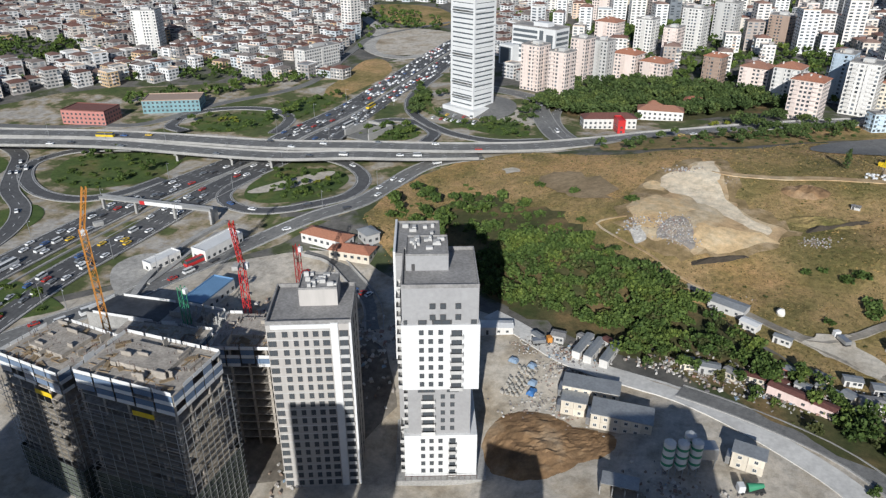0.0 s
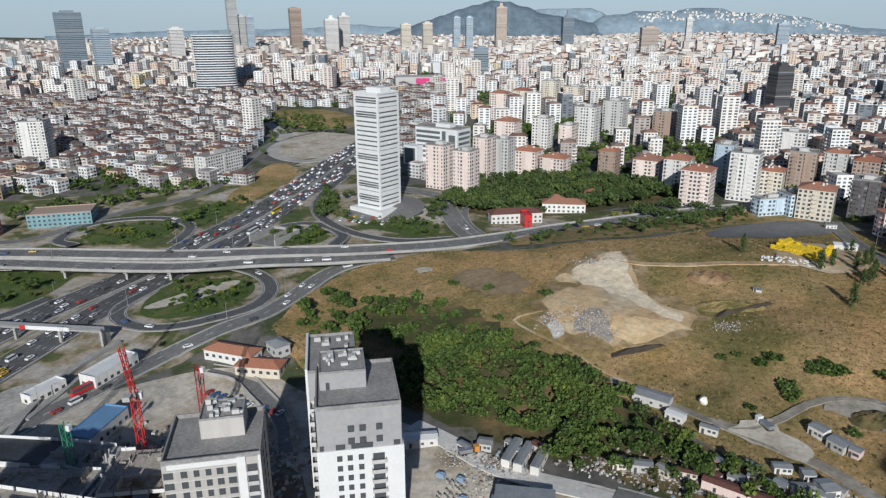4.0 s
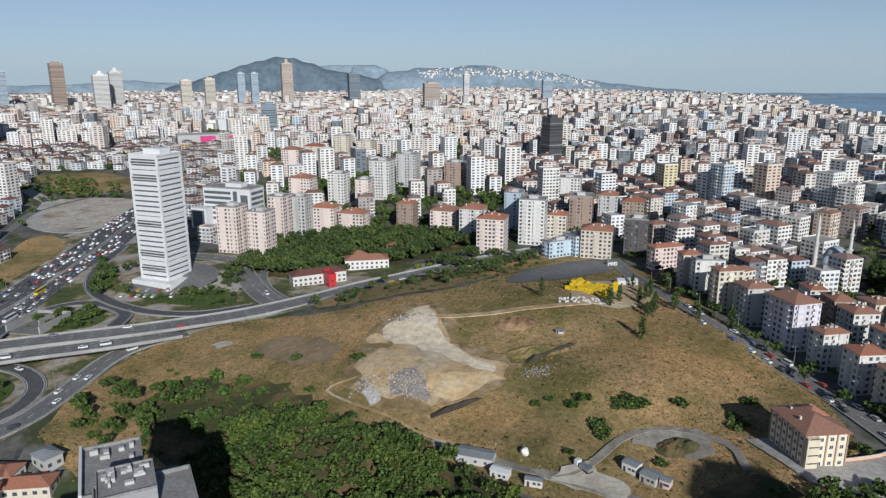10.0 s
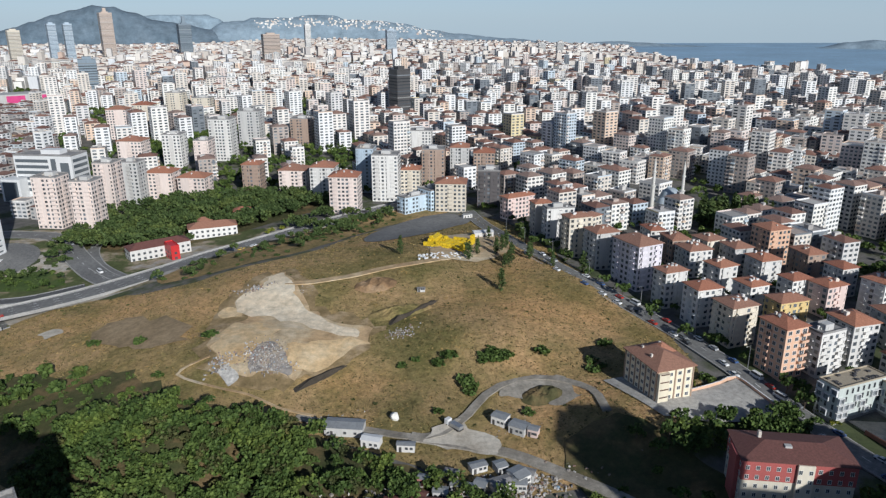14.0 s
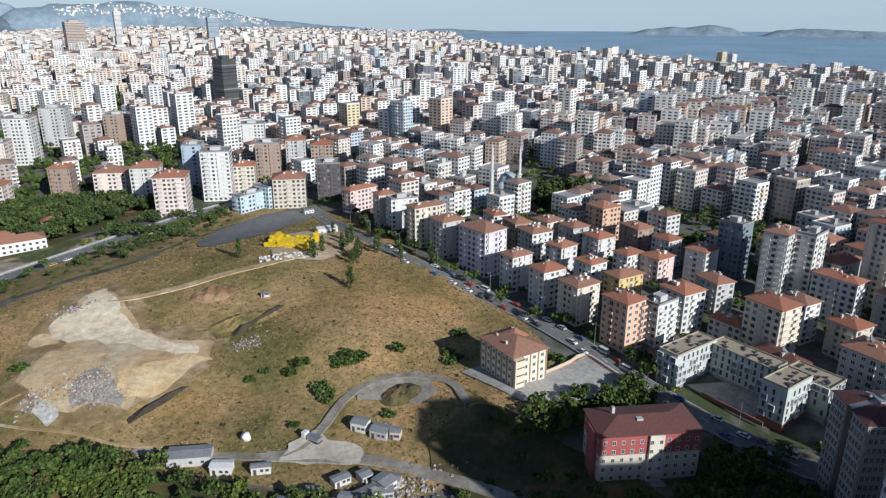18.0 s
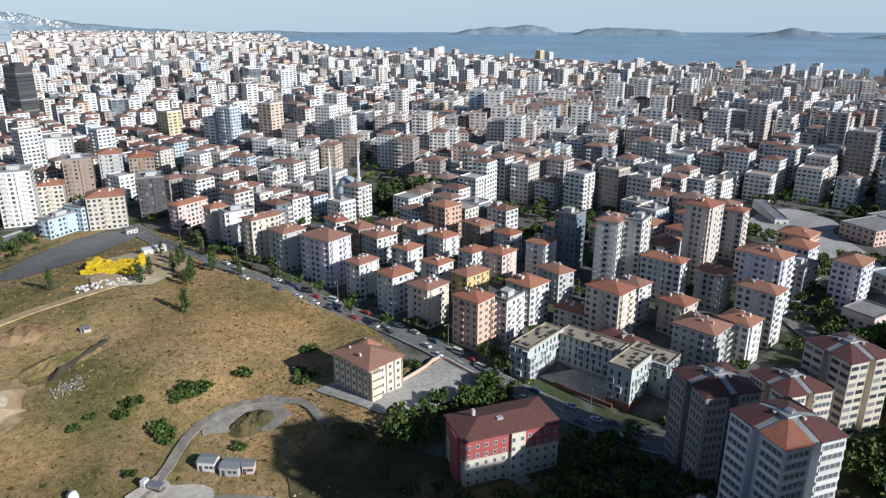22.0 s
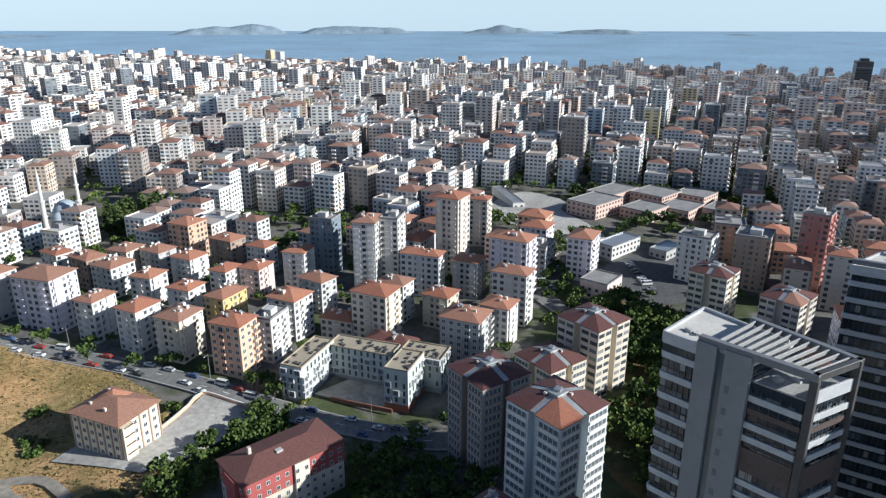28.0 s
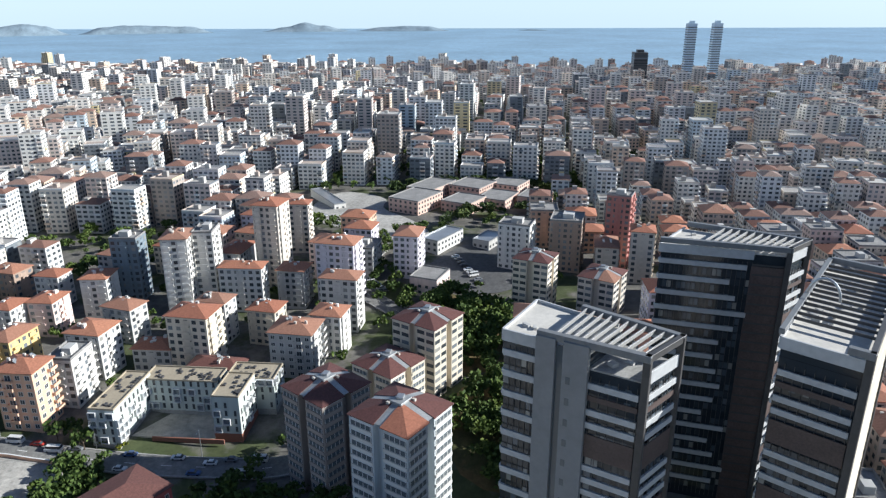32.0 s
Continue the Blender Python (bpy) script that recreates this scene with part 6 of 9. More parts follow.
    if pattern == "long":
        # curved steel arch over the back of the roof
        bm = bmesh.new()
        a = far_end.a + far_end.u * far_end.length * 0.45
        b = a.lerp(end.a + end.u * end.length * 0.45, 0.42)
        ring = []
        for i in range(15):
            t = math.pi * i / 14
            c = a.lerp(b, 0.5 - 0.5 * math.cos(t))
            ring.append(Vector((c.x, c.y, h + 1.0 + 4.2 * math.sin(t))))
        across = Vector((-(b - a).y, (b - a).x, 0)).normalized()
        loops = []
        for k, q in enumerate(ring):
            run = (ring[min(14, k + 1)] - ring[max(0, k - 1)]).normalized()
            up = run.cross(across)
            loops.append([bm.verts.new(q + across * 0.28 * math.cos(c * 1.0472) + up * 0.28 * math.sin(c * 1.0472)) for c in range(6)])
        for l0, l1 in zip(loops, loops[1:]):
            for c in range(6):
                bm.faces.new((l0[c], l0[(c + 1) % 6], l1[(c + 1) % 6], l1[c]))
        bmesh.ops.recalc_face_normals(bm, faces=bm.faces[:])
        part("roof_arch", bm, M_METAL, ob, "curved steel roof arch")
    # plant on the deck
    for i in range(9):
        f, e = r.uniform(0.1, 0.9), r.uniform(0.25, 0.75)
        c = (Q[0].lerp(Q[1], f)).lerp(Q[3].lerp(Q[2], f), e)
        low = pattern == "core" and f < 0.4
        child(ob, "roof_duct", HUT, Matrix.Translation((c.x, c.y, h - (3.7 if low else 0.6))) @ Matrix.Rotation(r.uniform(0, 1), 4, "Z") @ Matrix.Diagonal((r.uniform(0.6, 1.8), r.uniform(0.6, 1.4), r.uniform(0.4, 0.9), 1)))
    return ob


M_PALE_DECK = plain("pale roof screed", (0.60, 0.57, 0.52), 0.9, 0, 1.0, 0.12, 0.2)
M_FRAME_GREY = plain("grey frame cladding", (0.20, 0.205, 0.21), 0.5, 0.1, 1.0, 0.1)
M_LIFT = plain("dull grey wall panels", (0.255, 0.255, 0.258), 0.7, 0, 0.6, 0.1, 0.1)
M_BLADE = plain("grey metal blade", (0.38, 0.375, 0.365), 0.5, 0.2, 1.5, 0.15)
M_BAND = plain("grey-white band cladding", (0.50, 0.505, 0.51), 0.5, 0, 0.8, 0.12, 0.15)
M_LOUVRE = plain("brown louvre boards", (0.12, 0.085, 0.077), 0.6, 0, 2.5, 0.3)
slab_tower(((131.2, 30.0), (140.4, 55.0), (155.1, 49.6), (140.0, 23.6)), 74.6, -3, "core", 1)
slab_tower(((198.0, -9.4), (201.2, 21.0), (216.5, 12.9), (205.8, -15.8)), 73, -1, "broken", 4)
slab_tower(((138.1, -6.3), (145.4, 5.8), (186.6, -14.7), (179.3, -26.8)), 75, -3, "long", 2)

# ---------------------------------------------------------------- apartment houses round the field
apartment(187.5, 309.7, 15.0, 19.7, 10, 8, "tiles", "lilac")
apartment(190.1, 283.5, 12.5, 9.4, 6, 6, "tiles", "white")
apartment(192.4, 261.8, 12.6, 10.9, 1, 6, "tiles", "white")
apartment(193.4, 240.8, 13.2, 12.1, 4, 6, "tiles", "cream")
apartment(193.8, 213.6, 11.0, 13.1, 6, 7, "tiles", "peach")
apartment(209.5, 209.6, 13.0, 9.0, 7, 6, "flat", "white")
apartment(228.4, 214.6, 12.6, 13.8, -0, 6, "tiles", "white")
apartment(256.5, 221.1, 9.9, 14.1, -8, 5, "tiles", "grey")
apartment(224.1, 291.3, 11.5, 11.3, 7, 5, "tiles", "white")
apartment(221.5, 265.7, 10.6, 11.6, 4, 5, "tiles", "white")
apartment(223.3, 244.8, 14.9, 10.0, 1, 5, "tiles", "yellow")
apartment(226.9, 317.8, 13.7, 13.6, 0, 5, "tiles", "white")
apartment(228.4, 337.4, 10.7, 14.9, -5, 5, "tiles", "brown")
apartment(231.4, 364.6, 9.0, 13.6, -5, 4, "tiles", "white")
apartment(250.8, 293.1, 11.9, 12.8, -0, 5, "tiles", "white")
apartment(251.1, 314.3, 11.3, 13.1, -1, 5, "tiles", "grey")
apartment(245.3, 330.6, 12.7, 12.5, 7, 5, "tiles", "cream")
apartment(246.0, 265.7, 11.7, 9.3, 4, 5, "tiles", "white")
apartment(255.2, 255.1, 12.2, 10.9, 6, 5, "tiles", "pink")
apartment(278.4, 271.2, 10.0, 11.6, 2, 5, "tiles", "white")
apartment(278.9, 294.0, 11.0, 14.6, -3, 5, "tiles", "brown")
apartment(275.9, 246.0, 12.9, 11.2, 13, 6, "tiles", "white")
apartment(294.5, 242.6, 10.5, 12.4, 9, 10, "flat", "slate")
apartment(287.8, 213.0, 15.1, 11.1, 16, 12, "tiles", "white")
apartment(296.9, 204.5, 13.7, 9.0, 13, 12, "flat", "white")
apartment(241.2, 180.7, 12.5, 16.1, 1, 8, "tiles", "cream")
apartment(265.1, 185.0, 9.4, 12.9, -2, 6, "tiles", "white")
apartment(293.7, 186.6, 9.0, 19.4, 7, 7, "tiles", "white")
apartment(320.1, 202.4, 18.8, 11.3, 2, 6, "tiles", "white")
apartment(320.2, 183.2, 14.0, 12.3, -1, 14, "tiles", "beige")
apartment(359.4, 185.0, 9.0, 10.8, 6, 9, "tiles", "beige")
apartment(302.2, 165.9, 11.6, 12.5, 2, 6, "tiles", "grey")
apartment(308.3, 146.1, 12.8, 17.9, -2, 10, "tiles", "lilac")
apartment(284.4, 137.2, 10.4, 15.8, 0, 8, "tiles", "white")
apartment(261.8, 134.6, 11.2, 12.2, -2, 6, "tiles", "white")
apartment(247.2, 142.9, 13.9, 16.5, 1, 6, "tiles", "grey")
apartment(268.1, 164.3, 11.0, 12.2, -2, 5, "tiles", "cream")
apartment(238.1, 196.1, 9.6, 14.6, 7, 3, "tiles", "grey")
apartment(231.2, 167.4, 9.0, 19.4, 2, 3, "red", "white")
apartment(181.9, 336.7, 14.1, 13.1, 4, 7, "tiles", "grey")
apartment(175.9, 354.6, 14.3, 9.0, 4, 8, "tiles", "cream")
apartment(180.3, 388.2, 17.3, 9.0, -5, 7, "flat", "white")
apartment(175.6, 403.7, 11.2, 9.0, -0, 7, "tiles", "beige")
apartment(179.9, 451.6, 24.0, 9.0, 15, 5, "tiles", "pink")
apartment(363.5, 70.5, 11.9, 16.3, -10, 8, "flat", "white")
apartment(370.9, 45.4, 17.4, 16.0, -5, 9, "flat", "brown")
apartment(380.1, 19.2, 11.8, 12.2, -13, 13, "flat", "red")
apartment(361.6, 25.7, 18.0, 10.8, 1, 6, "tiles", "beige")
apartment(359.2, 9.0, 12.5, 10.9, -3, 9, "tiles", "beige")
apartment(-340, 553, 13, 46, -14, 6, "flat", "white")
apartment(-534, 553, 24, 20, 22, 13, "flat", "white")
apartment(-127.8, 531, 17, 16, -20, 12, "flat", "rose")
apartment(-102.8, 515, 15, 15, -20, 12, "flat", "rose")
apartment(-97, 563, 14, 15, -20, 13, "flat", "rose")
apartment(-84, 590, 14, 14, -20, 11, "flat", "grey")
apartment(-95.7, 616.3, 11.8, 18.0, -19, 9, "flat", "grey")
apartment(-94.5, 685.4, 22.0, 18.0, -19, 10, "tiles", "rose")
apartment(-64.3, 601.7, 22.0, 18.0, -20, 7, "tiles", "rose")
apartment(-39.4, 590.2, 22.0, 16.8, -20, 6, "tiles", "rose")
apartment(-60.8, 697.7, 17.1, 17.2, -18, 10, "flat", "white")
apartment(-33.8, 667.7, 13.3, 18.0, -17, 10, "flat", "rose")
apartment(-17.9, 709.3, 20.7, 18.0, -20, 13, "flat", "white")
apartment(-43.4, 924.7, 22.0, 18.0, -16, 12, "flat", "cream")
apartment(-107.5, 899.9, 22.0, 18.0, -20, 11, "tiles", "cream")
apartment(-130.6, 867.1, 22.0, 18.0, -15, 11, "tiles", "rose")
apartment(-79.4, 996.7, 22.0, 18.0, -20, 12, "flat", "cream")
apartment(9.4, 772.5, 22.0, 18.0, -20, 12, "flat", "grey")
apartment(61.5, 766.0, 22.0, 18.0, -20, 9, "flat", "brown")
apartment(5.9, 593.6, 14.8, 14.1, -20, 8, "tiles", "brown")
apartment(37.7, 574.5, 22.0, 18.0, -20, 7, "tiles", "rose")
apartment(58.1, 548.4, 18.6, 18.0, -20, 9, "tiles", "white")
apartment(68.3, 507.2, 20.3, 18.0, -20, 9, "tiles", "rose")
apartment(94.2, 566.3, 13.8, 18.0, -20, 12, "flat", "blue")
apartment(103.8, 533.3, 19.9, 18.0, -20, 12, "flat", "white")
apartment(114.6, 491.9, 22.0, 9.0, 25, 4, "flat", "sky")
apartment(131.6, 497.2, 17.9, 14.7, 25, 5, "flat", "sky")
apartment(143.0, 490.3, 22.0, 18.0, -20, 7, "tiles", "cream")
apartment(125.6, 543.5, 15.1, 15.4, -20, 7, "tiles", "cream")
apartment(167.7, 678.3, 22.0, 18.0, -20, 9, "flat", "white")
apartment(172.7, 492.7, 16.5, 18.0, -20, 9, "flat", "dark")
apartment(197.1, 573.3, 17.7, 18.0, -20, 8, "tiles", "brown")
apartment(175.8, 574.9, 15.6, 18.0, -20, 10, "tiles", "grey")
apartment(152.6, 573.6, 18.8, 18.0, -20, 10, "flat", "brown")
apartment(192.1, 375.9, 20.7, 9.0, 24, 6, "tiles", "cream")

# ---------------------------------------------------------------- the tiled house and the red-roofed block
def tiled_house():
    ob = thing("school_house", pose(141.5, 215.5, 1.2, 0, 0, 3), "cream four-storey school house with an orange tiled roof", "school")
    W, D, fh, n = 15.5, 20.0, 3.0, 4
    h = n * fh + 0.8
    cream = tint("cream render", (0.76, 0.68, 0.52))
    part("wall", box(0, 0, -2, W, D, h + 2, 0, 0.05), cream, ob)
    part("corner_bay", box(-W / 2 + 2.2, -D / 2 - 0.7, -1, 4.4, 1.6, h + 0.4, 0, 0.05), cream, ob)
    top = q = part("roof", hip_roof(W, D, 3.4, 0.9), M_ROOF_ORANGE, ob)
    q.location.z = h + 0.25
    q = part("dormer_roof", hip_roof(7, 7, 2.2, 0.3), M_ROOF_ORANGE, ob)
    q.location = (2.5, 2.5, h + 2.0)
    pier = mesh_of("pilaster", box(0, -0.12, 0, 0.5, 0.35, h), plain("brown pilaster", (0.42, 0.30, 0.22), 0.8))
    for k in range(4):
        length = W if k % 2 == 0 else D
        m = int(length / 3.3)
        for i in range(m + 1):
            child(ob, "pilaster", pier, side_pose(k, W, D, (i - m / 2) * length / m * 0.97, 0))
        for f in range(n):
            for i in range(m):
                child(ob, "window", WINDOW, side_pose(k, W, D, (i - (m - 1) / 2) * length / m * 0.97, 1.0 + f * fh, 0.03 if k else 0.03, 1.5, 1.5))
    for i, (x, y) in enumerate(((-4, 5), (-5, -2), (4, 6))):
        child(top, "chimney", CHIMNEY, Matrix.Translation((x, y, 0.95)))
    for f in range(4):
        part("entrance_slab", box(-W / 2 + 2.2, -D / 2 - 1.6, f * fh + 2.9, 3.4, 0.5, 0.25), M_RUST, ob)
    TAKEN.append((141.5, 215.5, 18))


M_ROOF_MAROON_B = tile_roof("dark maroon tiles", [(0.0, (0.13, 0.055, 0.048)), (1.0, (0.16, 0.07, 0.06))], "object")


def red_block():
    turn = -23.0
    ob = thing("dormitory_block", pose(149, 156.5, -5.0, 0, 0, turn), "cream block with dark red top storeys and a red hipped roof", "dormitory")
    W, D, fh = 31.5, 15.0, 3.1
    cream = tint("stained cream render", (0.66, 0.60, 0.49))
    red = plain("dark red render", (0.40, 0.10, 0.09), 0.8, 0, 2, 0.12)
    part("lower_wall", box(0, 0, -3, W, D, 3 + 3 * fh + 0.5, 0, 0.05), cream, ob)
    part("upper_wall", box(0, 0, 3 * fh + 0.5, W + 0.3, D + 0.3, 2 * fh + 0.4, 0, 0.05), red, ob, "dark red upper storeys")
    h = 5 * fh + 0.9
    q = part("roof", hip_roof(W, D, 2.3, 0.7), M_ROOF_MAROON_B, ob)
    q.location.z = h + 0.25
    part("stair_bay", box(1.6, -D / 2 - 0.45, 0, 4.6, 1.1, h - 0.1, 0, 0.04), cream, ob, "projecting stair bay")
    part("side_bay", box(-W / 2 - 0.6, -2, 0, 1.4, 6.0, h, 0, 0.04), red, ob)
    child(q, "chimney", CHIMNEY, Matrix.Translation((-9, 2, 1.35)) @ Matrix.Diagonal((1.3, 1.3, 1.6, 1)))
    child(q, "roof_hut", HUT, Matrix.Translation((-2, -2, 0.95)) @ Matrix.Diagonal((2.0, 1.6, 1.2, 1)))
    for k in range(4):
        length = W if k % 2 == 0 else D
        m = int(length / 2.85)
        for f in range(5):
            for i in range(m):
                u = (i - (m - 1) / 2) * length / m
                bay = k == 0 and abs(u - 1.6) < 2.3
                child(ob, "window", WINDOW, side_pose(k, W, D, u, 1.0 + f * fh, (1.02 if bay else 0.18 if f > 2 else 0.03), 1.15, 1.45))
    part("door_canopy", box(2, -D / 2 - 1.8, 2.6, 3.5, 2.4, 0.2), M_METAL, ob)
    part("steps", box(2.5, -D / 2 - 2.2, -1.0, 4.5, 3.0, 1.3, 0, 0.05), M_CONCRETE, ob)
    TAKEN.append((149, 156.5, 24))


tiled_house()
red_block()


# ---------------------------------------------------------------- the pale courtyard school
def courtyard_school():
    ob = thing("courtyard_school", pose(206, 166, -2.5, 0, 0, 6), "pale modern courtyard school with box windows and flat brown roofs", "school")
    TAKEN.extend([(204, 186, 16), (218, 170, 16), (208, 150, 16), (220, 142, 14)])
    pale = tint("pale green-grey panels", (0.50, 0.54, 0.51))
    roof = plain("tan roof gravel", (0.40, 0.34, 0.25), 0.95, 0, 1.5, 0.15)
    r = random.Random(5)
    boxwin = bmesh.new()
    for x, z, w, h in ((-0.46, 0, 0.08, 1), (0.46, 0, 0.08, 1), (0, 0, 0.84, 0.08), (0, 0.92, 0.84, 0.08)):
        add_box(boxwin, x, -0.4, z, w, 0.85, h)
    f = boxwin.faces.new([boxwin.verts.new(p) for p in ((-0.42, -0.12, 0.08), (0.42, -0.12, 0.08), (0.42, -0.12, 0.92), (-0.42, -0.12, 0.92))])
    f.material_index = 1
    BOXWIN = mesh_of("box_window", boxwin, M_WHITE, M_PANE)
    wings = (("left_wing", -3, 20.0, 24, 8.5, 14.5), ("rear_wing", 10.5, 4.0, 9.5, 26, 13.5), ("right_wing", 1.5, -16.5, 15.5, 9.0, 15.5), ("end_wing", 14.5, -19, 11, 17, 13.5))
    skylight = mesh_of("skylight", box(0, 0, 0, 1.6, 1.0, 0.5, 0, 0.06), M_DARK)
    for nm, x, y, w, d, h in wings:
        wing = part(nm, box(x, y, -3, w, d, h + 3, 0, 0.05), pale, ob)
        q = part("roof", parapet_roof(w, d, 0.6, 0.3), roof, ob)
        q.location = (x, y, h)
        part("base_wall", box(x, y, -3, w + 0.15, d + 0.15, 5.2), plain("red brick base", (0.36, 0.15, 0.10), 0.85, 0, 3, 0.2) if nm == "right_wing" else M_CONCRETE, ob)
        for i in range(int(w * d / 14)):
            child(q, "skylight", skylight, Matrix.Translation((r.uniform(-w, w) * 0.4, r.uniform(-d, d) * 0.4, 0.1)))
        for k in range(4):
            length = w if k % 2 == 0 else d
            m = max(2, int(length / 2.6))
            for fl in range(4):
                for i in range(m):
                    u = (i - (m - 1) / 2) * length / m
                    if r.random() < 0.22 and k in (0, 3):
                        child(ob, "box_window", BOXWIN, Matrix.Translation((x, y, 0)) @ side_pose(k, w, d, u, 2.6 + fl * 2.9, 0, 2.6, 2.5))
                    elif r.random() < 0.8:
                        child(ob, "window", WINDOW_DARK, Matrix.Translation((x, y, 0)) @ side_pose(k, w, d, u, 3.0 + fl * 2.9, 0.09, 0.8, 1.9))
    part("court_floor", box(-1, 2, 0.2, 14, 28, 0.5), M_TRACK, ob)
    part("garden_wall", box(-9, -4, 0, 0.5, 24, 1.6), plain("brick wall", (0.30, 0.13, 0.09), 0.85, 0, 3, 0.2), ob)


courtyard_school()


# ---------------------------------------------------------------- stepped towers with patchwork roofs
def patch_tower(x, y, w, d, turn, floors, wall, label, base, fine=True, orange=True):
    """Tower of four corner wings with deep slots between them and a low hipped roof of many pieces."""
    ob = thing("apartment_tower", pose(x, y, base, 0, 0, turn), label, "tower block", "patchwork-roofed towers")
    TAKEN.append((x, y, max(w, d) * 0.8))
    fh = 2.9
    h = floors * fh + 0.6
    part("body", box(0, 0, -3, w - 4.4, d - 4.4, h + 3, 0, 0.05), wall, ob)
    slot = 1.5
    bw, bd = w / 2 - slot, d / 2 - slot
    rb = box(0, -0.02, 0, 1, 0.12, 1.25)
    nf = len(rb.faces)
    for i in range(5):
        add_box(rb, (i - 2) * 0.24, -0.05, 0, 0.02, 0.2, 1.25)
    rb.faces.ensure_lookup_table()
    for f in rb.faces[nf:]:
        f.material_index = 1
    ribbon = mesh_of("window_band", rb, M_TOWER_PANE, M_FRAME)
    pale = WALL["white"] if wall is M_PALEBLUE else wall
    sill = mesh_of("sill_band", box(0, -0.14, 0, 1, 0.34, 0.95, 0, 0.03), pale)
    rise = 2.6
    for sx in (-1, 1):
        for sy in (-1, 1):
            cx, cy = sx * (w / 2 - bw / 2), sy * (d / 2 - bd / 2)
            part("corner_wing", box(cx, cy, -3, bw, bd, h + 3, 0, 0.05), wall, ob)
            bands = Pile()
            for k in range(4):
                n = ((0, -1), (1, 0), (0, 1), (-1, 0))[k]
                if n[0] * sx + n[1] * sy <= 0:
                    continue
                length = bw if k % 2 == 0 else bd
                if fine and k != 2:
                    for f in range(floors):
                        base_m = Matrix.Translation((cx, cy, 0))
                        child(ob, "window_band", ribbon, base_m @ side_pose(k, bw, bd, 0, 1.25 + f * fh, 0.02, length * 0.86, 1))
                        child(ob, "sill_band", sill, base_m @ side_pose(k, bw, bd, 0, 0.25 + f * fh, 0.05, length * 0.94, 1))
                else:
                    for f in range(floors):
                        for u in (-0.25, 0.25):
                            m = Matrix.Translation((cx, cy, 0)) @ side_pose(k, bw, bd, u * length, 1.1 + f * fh, 0.05)
                            bands.add(np.array([m @ Vector(q) for q in ((-length * 0.2, 0, 0), (length * 0.2, 0, 0), (length * 0.2, 0, 1.4), (-length * 0.2, 0, 1.4))]), np.array([(0, 1, 2, 3)], np.int32))
            bands.done("glazing", M_PANE, "", "", "stuff", ob)
            # roof piece over the wing, rising towards the middle
            bm = bmesh.new()
            o, t = 0.45, 0.14
            xa, xb = sx * (slot - o), sx * (w / 2 + o)
            ya, yb = sy * (slot - o), sy * (d / 2 + o)
            pts = ((xb, yb, 0.0), (xa, yb, 0.15), (xa, ya, rise), (xb, ya, 0.15))
            up = [bm.verts.new((px, py, h + 0.35 + pz)) for px, py, pz in pts]
            lo = [bm.verts.new((px, py, h + 0.35 - t)) for px, py, pz in pts]
            bm.faces.new((up[0], up[1], up[2]))
            bm.faces.new((up[0], up[2], up[3]))
            for a in range(4):
                bm.faces.new((up[a], up[(a + 1) % 4], lo[(a + 1) % 4], lo[a]))
            bm.faces.new(lo)
            bmesh.ops.recalc_face_normals(bm, faces=bm.faces[:])
            new_tiles = orange and sx < 0 and sy < 0
            part("roof", bm, M_ROOF_ORANGE if new_tiles else M_ROOF_MAROON, ob, "newer orange tiles" if new_tiles else "")
            part("eave", box(cx, cy, h + 0.05, bw + 0.7, bd + 0.7, 0.16, 0, 0.02), M_WHITE, ob, "white eaves board")
    # pale metal valleys over the slots, falling from the middle
    for k in range(4):
        length = (d if k % 2 == 0 else w) / 2
        sl = math.atan2(rise - 0.2, length - 1.0)
        bm = box(0, 0, 0, 2.1, (length - 0.8) / math.cos(sl), 0.12)
        q = part("metal_roof_strip", bm, M_TIN, ob, "pale metal valley strip")
        q.matrix_basis = Matrix.Rotation(k * math.pi / 2, 4, "Z") @ Matrix.Translation((0, -length / 2 - 0.2, h + 0.3 + rise / 2)) @ Matrix.Rotation(sl, 4, "X")
    part("roof_well", box(0, 0, h + rise - 0.3, 4.4, 3.8, 0.9, 0.0, 0.08), M_TIN, ob, "open metal roof well")
    part("roof_hatch", box(0.4, 0.3, h + rise + 0.5, 2.2, 1.8, 0.7, 0.4, 0.05), M_METAL, ob)
    for cx, cy in ((2.2, -2.6), (-2.6, 1.9)):
        child(ob, "chimney", CHIMNEY, Matrix.Translation((cx, cy, h + 1.4)))
    return ob


M_ROOF_MAROON = tile_roof("maroon roof sheets", [(0.0, (0.105, 0.042, 0.04)), (1.0, (0.15, 0.062, 0.055))], "object")
M_BROWNWALL = tint("brown-grey render", (0.34, 0.29, 0.26))
M_PALEBLUE = tint("pale blue-grey render", (0.56, 0.60, 0.62))
patch_tower(189, 109.5, 17.5, 17.5, -30, 11, M_BROWNWALL, "brown-grey tower with ribbon windows and a patchwork red roof", -3.5, orange=False)
patch_tower(171.5, 83.1, 18.5, 18.5, -24, 13, M_PALEBLUE, "pale blue-grey tower with ribbon windows and patchwork red roof", -3.5)
patch_tower(222.7, 100.4, 17, 17, -27, 6, WALL["cream"], "cream stepped block with a patchwork red and silver roof", 1.5, orange=False)
patch_tower(241.5, 91, 17.5, 18, -24, 9, WALL["cream"], "beige stepped tower with a brown patchwork roof", 1.5, False, False)
patch_tower(316.9, 58, 15.5, 16, -15, 8, WALL["cream"], "cream stepped tower with a brown patchwork roof", 2, False, False)
patch_tower(315.9, 28.6, 18, 16, -21, 6, WALL["beige"], "beige stepped block with a red patchwork roof", 2, False)
